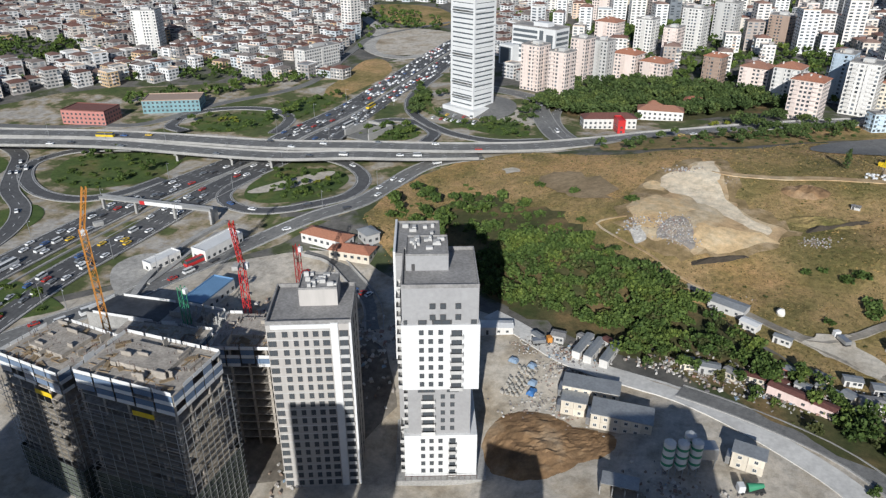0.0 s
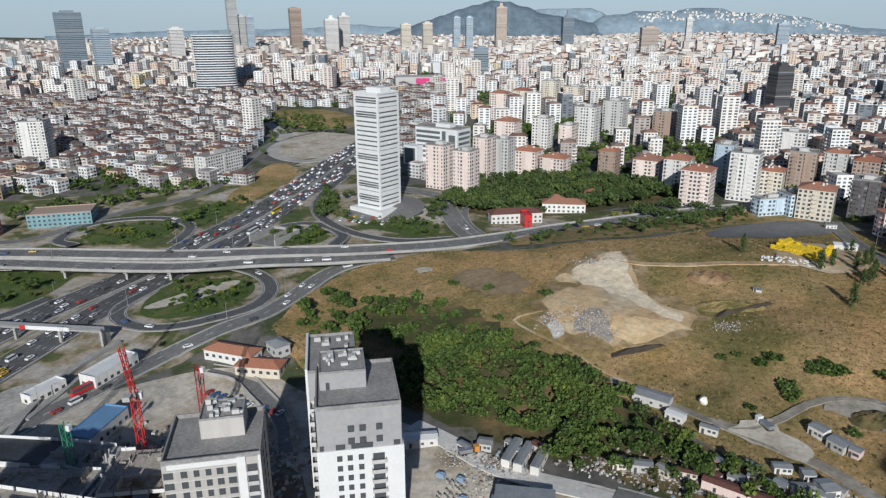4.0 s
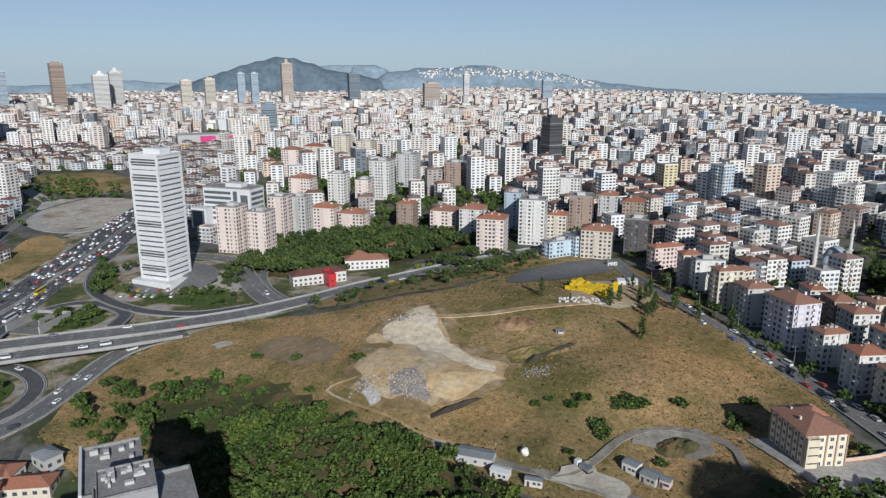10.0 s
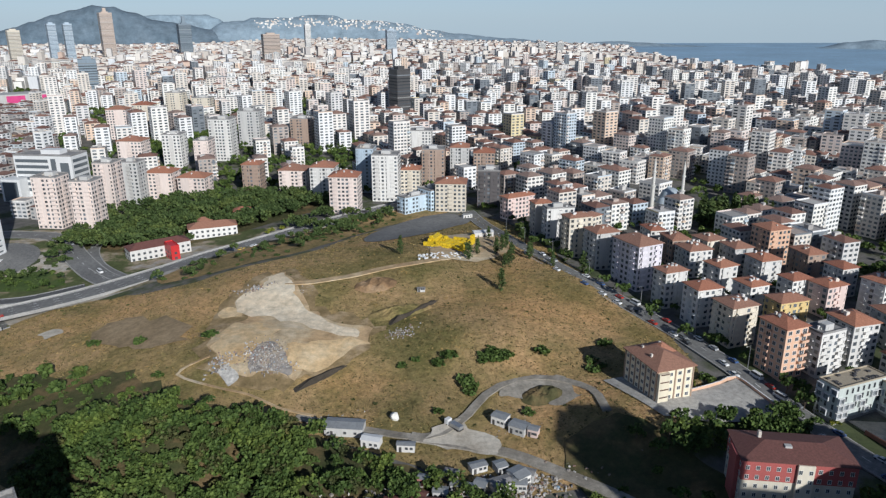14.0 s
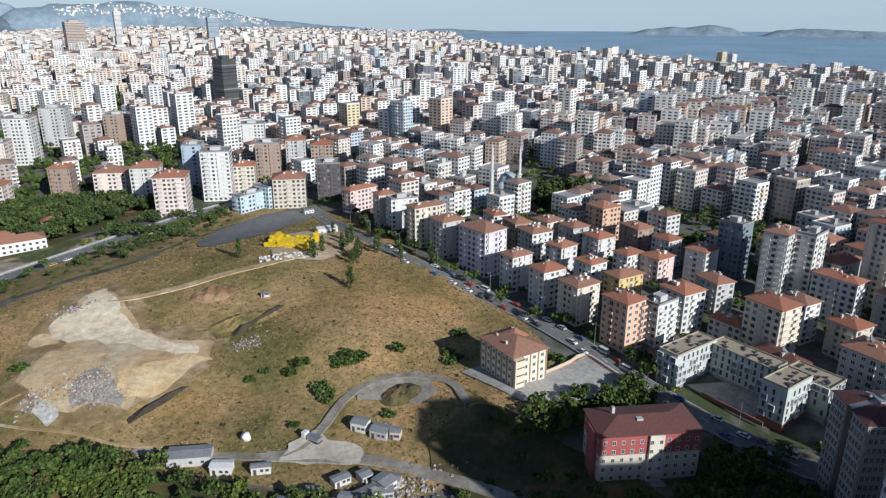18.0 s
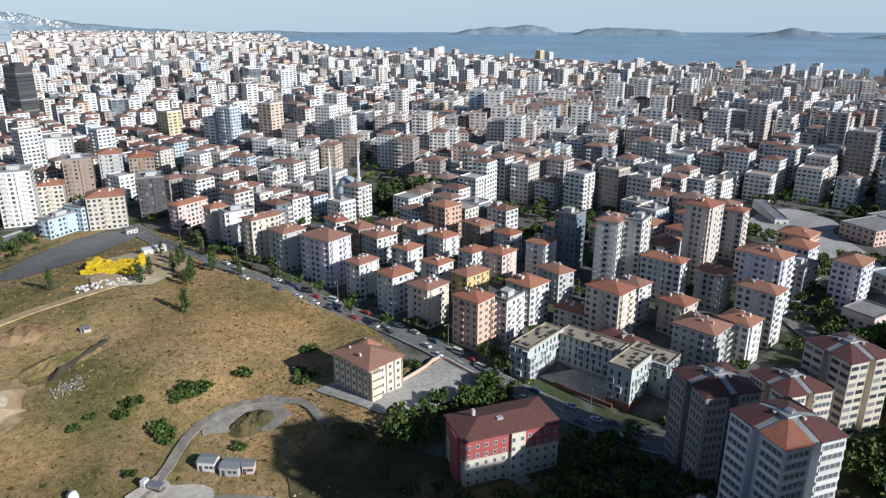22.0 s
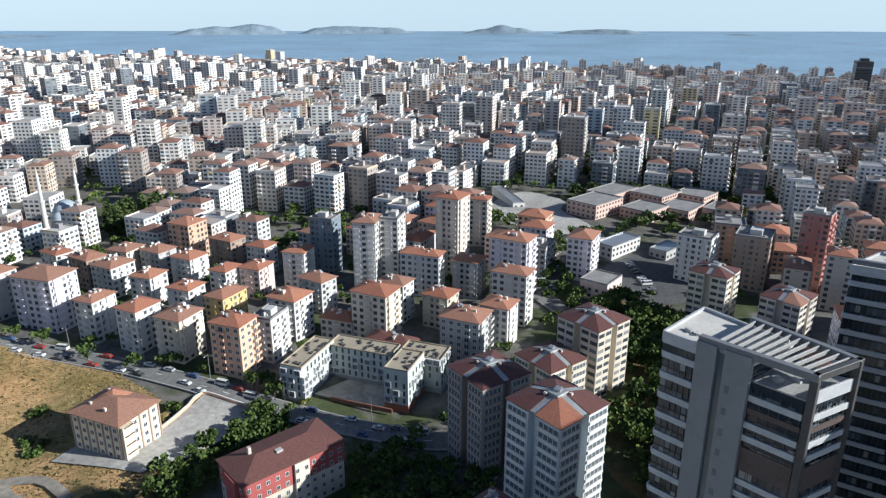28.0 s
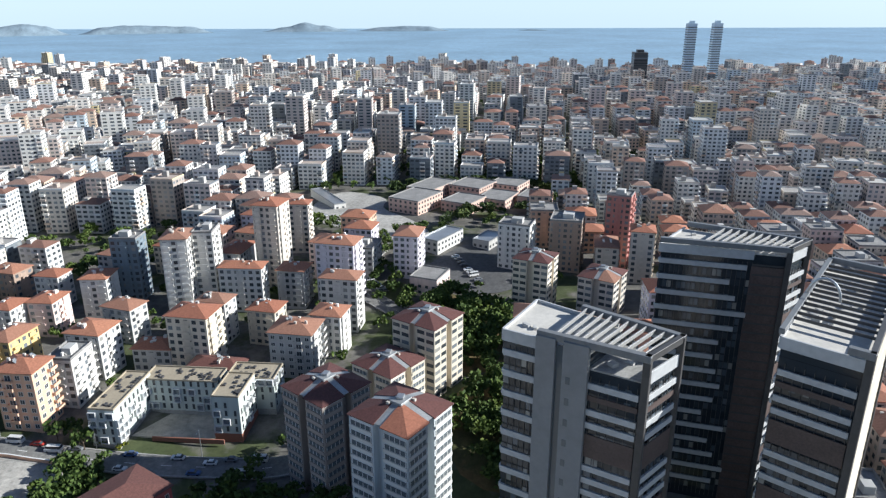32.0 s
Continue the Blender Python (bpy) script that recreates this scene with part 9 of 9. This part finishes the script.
def put_vehicle(kind, x, y, z, a):
    mesh, label, cat = {"car": (CAR, "car on the road, windows dark", "car"), "van": (VAN, "white van with dark windows", "van"), "bus_y": (BUS_Y, "yellow city bus in the traffic", "bus"), "bus_r": (BUS_R, "red city bus in the traffic", "bus"), "bus_w": (BUS_W, "white coach in the traffic", "bus")}[kind]
    m = Matrix.Translation((x, y, z)) @ Matrix.Rotation(a, 4, "Z")
    if kind == "car" and math.hypot(x, y) < 290:
        word, paint = car_rng.choice(CAR_PAINTS)
        ob = thing("car", m, f"{word} car with dark windows on the street", "car", "traffic")
        body = child(ob, "body", CAR_BODY[word], Matrix.Identity(4))
        child(body, "glazing", CAR_GLASS, Matrix.Identity(4))
        for sx in (-1.36, 1.36):
            for sy in (-0.82, 0.82):
                child(ob, "wheel", CAR_WHEEL, Matrix.Translation((sx, sy, 0.33)))
        return
    ob = new(cat, mesh)
    ob.matrix_world = m
    tagged(ob, label, cat, "traffic")


def traffic(key, count, lanes, both=True, seed=1, lo=0.0, hi=1.0, special=()):
    line, width = ROADS[key]
    g = random.Random(seed)
    spots = []
    for i in range(count):
        for _ in range(30):
            t = g.uniform(lo, hi) * (len(line) - 2)
            lane = g.choice(lanes)
            if all(abs(t - a) * 5 > 7 or abs(lane - b) > 1.5 for a, b in spots):
                break
        spots.append((t, lane))
        k = int(t)
        p = line[k].lerp(line[k + 1], t - k)
        d = (line[k + 1] - line[k])
        s = Vector((d.y, -d.x, 0)).normalized()
        q = p + s * lane
        a = math.atan2(d.y, d.x) + (math.pi if both and lane < 0 else 0)
        kind = special[i] if i < len(special) else "van" if g.random() < 0.12 else "car"
        put_vehicle(kind, q.x, q.y, q.z, a)
        CARS[0] += 1


N_A = len(ROADS["hw_a"][0])
traffic("hw_a", 92, (-7, -3.5, 0, 3.5, 7), False, 1, 0.02, 0.3, ("bus_y", "bus_w"))
traffic("hw_b", 84, (-5.4, -1.8, 1.8, 5.4), False, 2, 0.02, 0.3, ("bus_y", "bus_w", "bus_w"))
traffic("over_n", 20, (-5, -1.8, 1.8, 5), False, 3, 0.1, 0.8, ("bus_y", "bus_y"))
traffic("over_s", 14, (-4.6, -1.6, 1.6, 4.6), False, 4, 0.1, 1, ("van",))
traffic("side", 16, (-2.6, 2.6), True, 5, 0, 0.9, ("bus_r", "bus_w", "van"))
traffic("loop_e", 5, (0,), False, 6)
traffic("loop_w", 3, (0,), False, 7)
traffic("loop_nw", 3, (0,), False, 8)
traffic("ramp_f", 9, (-1.8, 1.8), False, 9)
traffic("jn", 4, (-2.4, 2.4), True, 10)
traffic("street_f", 9, (-1.6, 1.6), True, 11, 0.1, 0.9)
traffic("street_f", 30, (-3.6, 3.6), True, 12, 0.22, 0.62)
for i, (x0, y0, x1, y1, n) in enumerate(((-152, 214, -112, 206, 11), (-128, 240, -160, 236, 9), (-112, 232, -104, 214, 7), (-176, 430, -140, 428, 8), (-172, 440, -130, 441, 6), (380, 146, 418, 196, 7), (336, 84, 366, 104, 9), (318, 128, 330, 140, 5))):
    for k in range(n):
        t = (k + car_rng.uniform(0.1, 0.6)) / n
        x, y = x0 + (x1 - x0) * t, y0 + (y1 - y0) * t
        put_vehicle("van" if car_rng.random() < 0.1 else "car", x, y, gz(x, y) + 0.4, math.atan2(y1 - y0, x1 - x0) + math.pi / 2 + car_rng.uniform(-0.1, 0.1))
# a tipper by the sheds and a mixer lorry on the site
for nm, x, y, a, col in (("tipper_lorry", 63, 218, 120, M_WHITE), ("mixer_lorry", 34, 137, 200, M_WHITE), ("tipper_lorry", -36, 190, 30, M_ORANGE)):
    ob = thing(nm, pose(x, y, gz(x, y) + 0.5, 0, 0, a), "white working lorry parked on bare gravel" if col is M_WHITE else "orange working lorry parked on bare gravel", "lorry")
    part("cab", box(2.9, 0, 0.6, 1.8, 2.3, 2.2, 0, 0.15), col, ob)
    part("chassis", box(0, 0, 0.5, 7.2, 2.0, 0.4), M_DARK, ob)
    if nm == "mixer_lorry":
        bm = bmesh.new()
        bmesh.ops.create_cone(bm, cap_ends=True, segments=14, radius1=0.6, radius2=1.25, depth=4.2, matrix=Matrix.Translation((-1, 0, 2.1)) @ Matrix.Rotation(1.75, 4, "Y"))
        part("drum", bm, M_GREEN_PAINT, ob, "green mixer drum")
    else:
        part("tipper_body", box(-1.1, 0, 0.95, 4.8, 2.3, 1.3, 0, 0.05), M_METAL, ob)
    for sx in (-2.4, -1.2, 2.6):
        for sy in (-1, 1):
            bm = bmesh.new()
            bmesh.ops.create_cone(bm, cap_ends=True, segments=12, radius1=0.5, radius2=0.5, depth=0.35, matrix=Matrix.Translation((sx, sy * 1.0, 0.5)) @ Matrix.Rotation(math.pi / 2, 4, "X"))
            part("wheel", bm, M_RUBBER, ob)

# lamp posts along the main roads
POLE = bmesh.new()
bmesh.ops.create_cone(POLE, cap_ends=True, segments=8, radius1=0.16, radius2=0.08, depth=10, matrix=Matrix.Translation((0, 0, 5)))
POLE_M = mesh_of("pole", POLE, M_METAL)
ARM_M = mesh_of("arm", box(0.9, 0, 9.8, 2.0, 0.1, 0.1), M_METAL)
HEAD_M = mesh_of("lamp_head", box(1.9, 0, 9.68, 0.7, 0.28, 0.14, 0, 0.03), M_WHITE)
for key, off, step, n in (("hw_a", -11.5, 9, 9), ("hw_b", 10.5, 9, 9), ("over_n", 8.2, 8, 9), ("side", 6.6, 8, 6), ("street_f", -5.6, 6, 9)):
    line, width = ROADS[key]
    for i in range(n):
        k = min(len(line) - 2, 14 + i * step)
        d = line[k + 1] - line[k]
        s = Vector((d.y, -d.x, 0)).normalized()
        q = line[k] + s * off
        ob = thing("street_lamp", Matrix.Translation((q.x, q.y, q.z - 0.3)) @ Matrix.Rotation(math.atan2(-s.y * off, -s.x * off), 4, "Z"), "grey steel street lamp beside the road", "street lamp", "street lamps")
        child(ob, "pole", POLE_M, Matrix.Identity(4))
        arm = child(ob, "arm", ARM_M, Matrix.Identity(4))
        child(arm, "lamp_head", HEAD_M, Matrix.Identity(4))

# the endless traffic farther up the motorway, too many to count
jam = Pile()
for key, lanes in (("hw_a", (-7, -3.5, 0, 3.5, 7)), ("hw_b", (-5.4, -1.8, 1.8, 5.4))):
    line, width = ROADS[key]
    for k in range(int(len(line) * 0.3), len(line) - 1):
        for lane in lanes:
            if car_rng.random() < 0.42:
                d = line[k + 1] - line[k]
                s = Vector((d.y, -d.x, 0)).normalized()
                q = line[k].lerp(line[k + 1], car_rng.random()) + s * lane
                c, sn = d.normalized().x, d.normalized().y
                jam.add(box_v(q.x, q.y, q.z + 0.2, 4.3, 1.8, 0.75, c, sn), BOX_F)
                jam.add(box_v(q.x, q.y, q.z + 0.95, 2.5, 1.6, 0.55, c, sn, 0.8), BOX_F)
M_JAM = random_walls("mixed car paint", [(0.0, (0.78, 0.78, 0.77)), (0.38, (0.40, 0.41, 0.42)), (0.52, (0.06, 0.06, 0.06)), (0.76, (0.2, 0.2, 0.21)), (0.88, (0.40, 0.05, 0.04)), (0.94, (0.07, 0.12, 0.26))], 0.35, "island", 0.05)
jam.done("distant_traffic", M_JAM, "dense traffic on the motorway far off", "traffic")

# ---------------------------------------------------------------- distance: hills, islands, high towers
def ridge(name, dist, heads, level, label, material, depth=500, rough=10, seed=1):
    """A range of hills seen far off. heads: (heading, height) along the crest."""
    hs = np.array([h for h, _ in heads], float)
    zs = np.array([z for _, z in heads], float)
    n, m = 120, 10
    H = np.linspace(hs[0], hs[-1], n)
    t = np.interp(H, hs, np.arange(len(hs)))
    k = np.clip(t.astype(int), 0, len(hs) - 2)
    f = t - k
    f = f * f * (3 - 2 * f)
    crest = zs[k] * (1 - f) + zs[k + 1] * f
    verts = []
    for j in range(m + 1):
        v = j / m
        s = math.sin(math.pi * v) ** 0.8
        for i in range(n):
            r = dist - depth / 2 + depth * v
            bumps = rough * (noise.noise((H[i] * 1.3, v * 3, seed)) + 0.5 * noise.noise((H[i] * 4, v * 7, seed)))
            z = level + (crest[i] - level) * s + bumps * s * min(1, max(0, (crest[i] - level) / 40))
            a = math.radians(H[i])
            verts.append((r * math.sin(a), r * math.cos(a), z))
    idx = np.arange((m + 1) * n).reshape(m + 1, n)
    q = np.stack([idx[:-1, :-1], idx[:-1, 1:], idx[1:, 1:], idx[1:, :-1]], -1).reshape(-1, 4)
    ob = bulk(name, np.array(verts), q, material)
    for p in ob.data.polygons:
        p.use_smooth = True
    return tagged(ob, label, "hill" if "hill" in name else "island", kind="structure")


# haze over the far hills and islands is painted in as blue
M_ISLE_HAZED = ground_mix("hazed far land", [(0.3, (0.21, 0.28, 0.335)), (0.6, (0.245, 0.315, 0.37)), (0.8, (0.30, 0.36, 0.41))], 0.01, 0.03, 0.3)
ridge("hill_range", 4600, [(-19.5, -25), (-16.5, 50), (-14.4, 95), (-13.3, 126), (-12.0, 161), (-10.6, 189), (-9.4, 213), (-8.2, 206), (-6.9, 172), (-5.5, 133), (-3.7, 112), (-1.5, 80), (0.5, 40), (3.5, -25)], -25, "wooded hill beyond the town, tinted blue-grey for haze", M_HILL_HAZED, 360, 5, 1)
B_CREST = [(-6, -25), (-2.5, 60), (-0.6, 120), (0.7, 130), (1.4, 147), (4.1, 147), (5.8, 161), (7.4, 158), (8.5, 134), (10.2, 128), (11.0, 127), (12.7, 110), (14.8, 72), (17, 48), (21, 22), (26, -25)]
ridge("hill_range", 4640, B_CREST, -25, "built-up hill beyond the town, tinted blue-grey for haze", M_ISLE_HAZED, 420, 5, 2)
ridge("hill_range", 4830, [(-12, -25), (-9, 60), (-7, 140), (-6.4, 158), (-4.6, 165), (-1.9, 165), (-1.3, 147), (0, 90), (4, -25)], -25, "far hill tinted pale blue for haze", M_ISLE_HAZED, 100, 3, 4)
ridge("hill_range", 4800, [(-42, 20), (-34, 40), (-28, 44), (-24, 48), (-22.3, 60), (-21.1, 72), (-19.9, 70), (-18.2, 58), (-14, 30), (-9, -25)], -25, "far hills tinted pale blue for haze", M_ISLE_HAZED, 160, 3, 5)
g = random.Random(77)
slope = Pile()
for _ in range(300):
    h, v = g.uniform(1.5, 16), g.uniform(0.2, 0.44)
    if h < 8 and v > 0.34 and g.random() < 0.8:
        continue
    top = np.interp(h, [a for a, _ in B_CREST], [b for _, b in B_CREST])
    r = 4640 - 210 + 420 * v
    z = -25 + (top + 25) * math.sin(math.pi * v) ** 0.8
    a = math.radians(h)
    slope.add(box_v(r * math.sin(a), r * math.cos(a), z - 6, g.uniform(6, 13), g.uniform(6, 12), g.uniform(8, 12), math.cos(a), -math.sin(a)), BOX_F)
slope.done("hill_houses", M_WALLS_HAZED, "pale houses climbing the far hill", "houses")
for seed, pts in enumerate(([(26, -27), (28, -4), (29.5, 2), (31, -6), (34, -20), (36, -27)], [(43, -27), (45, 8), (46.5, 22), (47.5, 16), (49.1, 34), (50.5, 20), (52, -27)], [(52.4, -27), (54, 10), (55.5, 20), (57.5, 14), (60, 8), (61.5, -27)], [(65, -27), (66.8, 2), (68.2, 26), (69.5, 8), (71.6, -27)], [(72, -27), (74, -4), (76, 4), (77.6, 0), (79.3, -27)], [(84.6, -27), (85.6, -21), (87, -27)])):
    ridge("island", 4840 if seed < 5 else 4880, pts, -29, "hazy blue wooded island on the sea", M_ISLE_HAZED, 200, 3, seed)


def high_rise(x, y, w, d, turn, top, wall, label, bands=True, crown=None):
    z = gz(x, y)
    ob = thing("high_rise", pose(x, y, z, 0, 0, turn), label, "skyscraper", "far high-rises")
    TAKEN.append((x, y, max(w, d) / 2 + 8))
    h = top - z
    part("body", box(0, 0, -2, w, d, h + 2, 0, 0.1), wall, ob)
    if bands:
        bm = bmesh.new()
        for f in range(1, int(h / 4)):
            add_box(bm, 0, 0, f * 4.0, w + 0.5, d + 0.5, 1.3)
        part("glazing", bm, M_PANE, ob)["kind"] = "stuff"
    part("roof_house", box(0, 0, h, w * 0.5, d * 0.5, 4), wall, ob)
    if crown:
        part("crown", box(0, 0, h + 4, w * 0.25, d * 0.25, crown), wall, ob)
    return ob


def at(head, dist):
    return dist * math.sin(math.radians(head)), dist * math.cos(math.radians(head))


for head, dist, w, d, top, col, crown in ((-8.73, 2900, 42, 34, 158, "tan", 12), (-3.55, 2900, 44, 40, 120, "slate", 22), (-29.35, 2800, 34, 30, 214, "grey", 3), (-28.9, 2820, 60, 40, 130, "grey", 0), (-24.7, 2700, 40, 32, 155, "brown", 0), (-40.5, 1900, 52, 40, 140, "slate", 0), (-38.6, 1850, 34, 30, 104, "blue", 0), (-22.0, 2600, 46, 30, 118, "white", 8), (-21.0, 2700, 40, 30, 128, "white", 8), (-12.2, 2750, 26, 24, 122, "blue", 0), (-11.2, 2750, 26, 24, 122, "blue", 0), (2.6, 2300, 50, 34, 92, "tan", 0), (11.8, 2600, 34, 30, 100, "blue", 0), (5.4, 2700, 20, 20, 118, "white", 0), (23.6, 3300, 30, 26, 34, "grey", 0), (25, 3400, 30, 26, 36, "grey", 0), (-28.1, 2750, 26, 24, 130, "blue", 0), (-33.5, 2300, 40, 30, 96, "white", 0), (-14.5, 2600, 34, 22, 104, "cream", 0), (-16.2, 2550, 34, 22, 100, "cream", 0)):
    high_rise(*at(head, dist), w, d, -head + 12, top, WALL[col], f"{COLOUR_WORD[col]} high-rise far off above the roofs", True, crown or None)


def wavy_tower(x, y, w, d, turn, top, label):
    """A broad tower with rounded plan: glass core and a white band at every floor."""
    z = gz(x, y)
    ob = thing("high_rise", pose(x, y, z, 0, 0, turn), label, "skyscraper", "far high-rises")
    TAKEN.append((x, y, w / 2 + 10))

    def plan(k, n=40):
        out = []
        for i in range(n):
            a = 2 * math.pi * i / n
            c, s = math.cos(a), math.sin(a)
            out.append((math.copysign(abs(c) ** 0.55, c) * w / 2 * k, math.copysign(abs(s) ** 0.75, s) * d / 2 * k))
        return out

    def prism(pts, z0, z1):
        bm = bmesh.new()
        lo = [bm.verts.new((a, b, z0)) for a, b in pts]
        up = [bm.verts.new((a, b, z1)) for a, b in pts]
        for i in range(len(pts)):
            j = (i + 1) % len(pts)
            bm.faces.new((lo[i], lo[j], up[j], up[i]))
        bm.faces.new(up)
        return bm
    h = top - z
    part("core", prism(plan(0.95), -3, h - 1), M_GLASS_TOWER, ob, "dark glass core")
    n = int(h / 3.9)
    for f in range(1, n + 1):
        k = 1.0 + 0.035 * math.sin(f * 0.62)
        part("floor_band", prism(plan(k), f * 3.9 - 1.5, f * 3.9), M_WHITE, ob)
    part("roof_house", box(w * 0.3, 0, h, w * 0.25, d * 0.5, 5), WALL["slate"], ob)
    return ob


wavy_tower(-630, 1050, 66, 30, 24, 104, "broad white and glass tower with curving floors")
high_rise(-229, 1270, 26, 26, 10, 74, WALL["slate"], "dark green glass tower beyond the motorway")
high_rise(1317, -138, 13, 15, 12, 101, WALL["sky"], "slim pale twin tower near the sea")
high_rise(1344, -184, 13, 15, 12, 101, WALL["sky"], "slim pale twin tower near the sea")
high_rise(1273, -54, 30, 22, 5, 56, M_DARK, "broad dark tower near the sea")
high_rise(201, 921, 20, 20, 21, 72, M_DARK, "tall near-black tower with pale balcony stripes")
ob = thing("shopping_mall", pose(-316, 1210, gz(-316, 1210), 0, 0, 20), "long grey shopping mall with magenta panels", "mall")
TAKEN.append((-316, 1210, 60))
part("hall", box(0, 0, -2, 110, 46, 20, 0, 0.5), WALL["grey"], ob)
for u in (-8, 32):
    part("panel", box(u, -23.2, 6, 24, 0.4, 10), plain("magenta panel", (0.62, 0.04, 0.20), 0.6), ob, "magenta facade panel")

# ---------------------------------------------------------------- fill the rest of the town
fill_town()
town_root = tagged(new("town_houses"), "dense pale apartment houses of the wide town", "houses", kind="stuff")
for key, (nm, mat) in {"walls": ("walls", M_WALLS), "far_walls": ("far_walls", M_WALLS_HAZED), "old_walls": ("old_walls", M_OLD_WALLS), "tiles": ("tile_roofs", M_TILES), "old_tiles": ("old_tile_roofs", M_OLD_TILES), "flats": ("flat_roofs", M_FLAT), "glass": ("panes", M_GLASS), "balconies": ("balcony_stuff", M_WALLS), "huts": ("roof_huts", M_FLAT)}.items():
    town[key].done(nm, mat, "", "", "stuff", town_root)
g = random.Random(33)
street_trees = Pile()
for x, y, z in TREE_SPOTS:
    for _ in range(g.randint(2, 4)):
        plant(x + g.uniform(-7, 7), y + g.uniform(-7, 7), z, g.choice(BROAD[:2]) if math.hypot(x, y) < 520 else g.choice(LOWPOLY), g.uniform(0.8, 1.4), g.uniform(0, 6.28), street_trees)
scatter([(-150, 560), (-140, 800), (0, 900), (130, 800), (150, 560), (60, 530)], 620, LOWPOLY, 0.9, 1.5, street_trees, seed=61)
scatter([(395, 112), (372, 150), (395, 210), (440, 232), (500, 220), (508, 200), (455, 222), (410, 205), (388, 150), (402, 118)], 60, BROAD[:2], 0.9, 1.3, street_trees, seed=67)
scatter([(505, 60), (520, 150), (500, 230), (600, 200), (640, 90), (600, 20), (520, 20)], 170, LOWPOLY, 1.0, 1.6, street_trees, seed=62)
scatter([(330, 115), (300, 112), (262, 98), (250, 110), (290, 124), (330, 150), (372, 160), (372, 120)], 50, BROAD[:2], 0.8, 1.2, street_trees, seed=63)
scatter([(180, 260), (182, 420), (330, 420), (360, 260), (300, 130), (230, 120)], 240, BROAD[:2], 0.6, 1.05, street_trees, seed=64)
scatter([(-560, 420), (-420, 500), (-340, 640), (-380, 900), (-600, 800), (-700, 560)], 160, LOWPOLY, 0.8, 1.3, street_trees, seed=65)
scatter([(-520, 900), (-530, 1050), (-440, 1120), (-350, 970), (-380, 930), (-470, 935)], 130, LOWPOLY, 1.0, 1.8, street_trees, seed=68)
scatter([(-420, 800), (-400, 850), (-310, 800), (-290, 740), (-350, 745)], 60, LOWPOLY, 0.8, 1.4, street_trees, seed=69)
scatter([(-400, 380), (-370, 430), (-310, 520), (-330, 540), (-380, 470), (-430, 400)], 70, LOWPOLY, 0.9, 1.4, street_trees, seed=66)
for _ in range(1500):
    h, r = g.uniform(-40, 112), 260 + 1700 * g.random() ** 0.8
    x, y = r * math.sin(radians(h)), r * math.cos(radians(h))
    if x < 120 and y < 520 or any(bool(inside(p, x, y)) for p in KEEP_OUT) or any((x - a) ** 2 + (y - b) ** 2 < (q - 4) ** 2 for a, b, q in TAKEN):
        continue
    plant(x, y, gz(x, y), g.choice(LOWPOLY), g.uniform(0.7, 1.25), g.uniform(0, 6.28), street_trees)
street_trees.done("town_trees", M_LEAF, "green street trees between the houses", "trees")
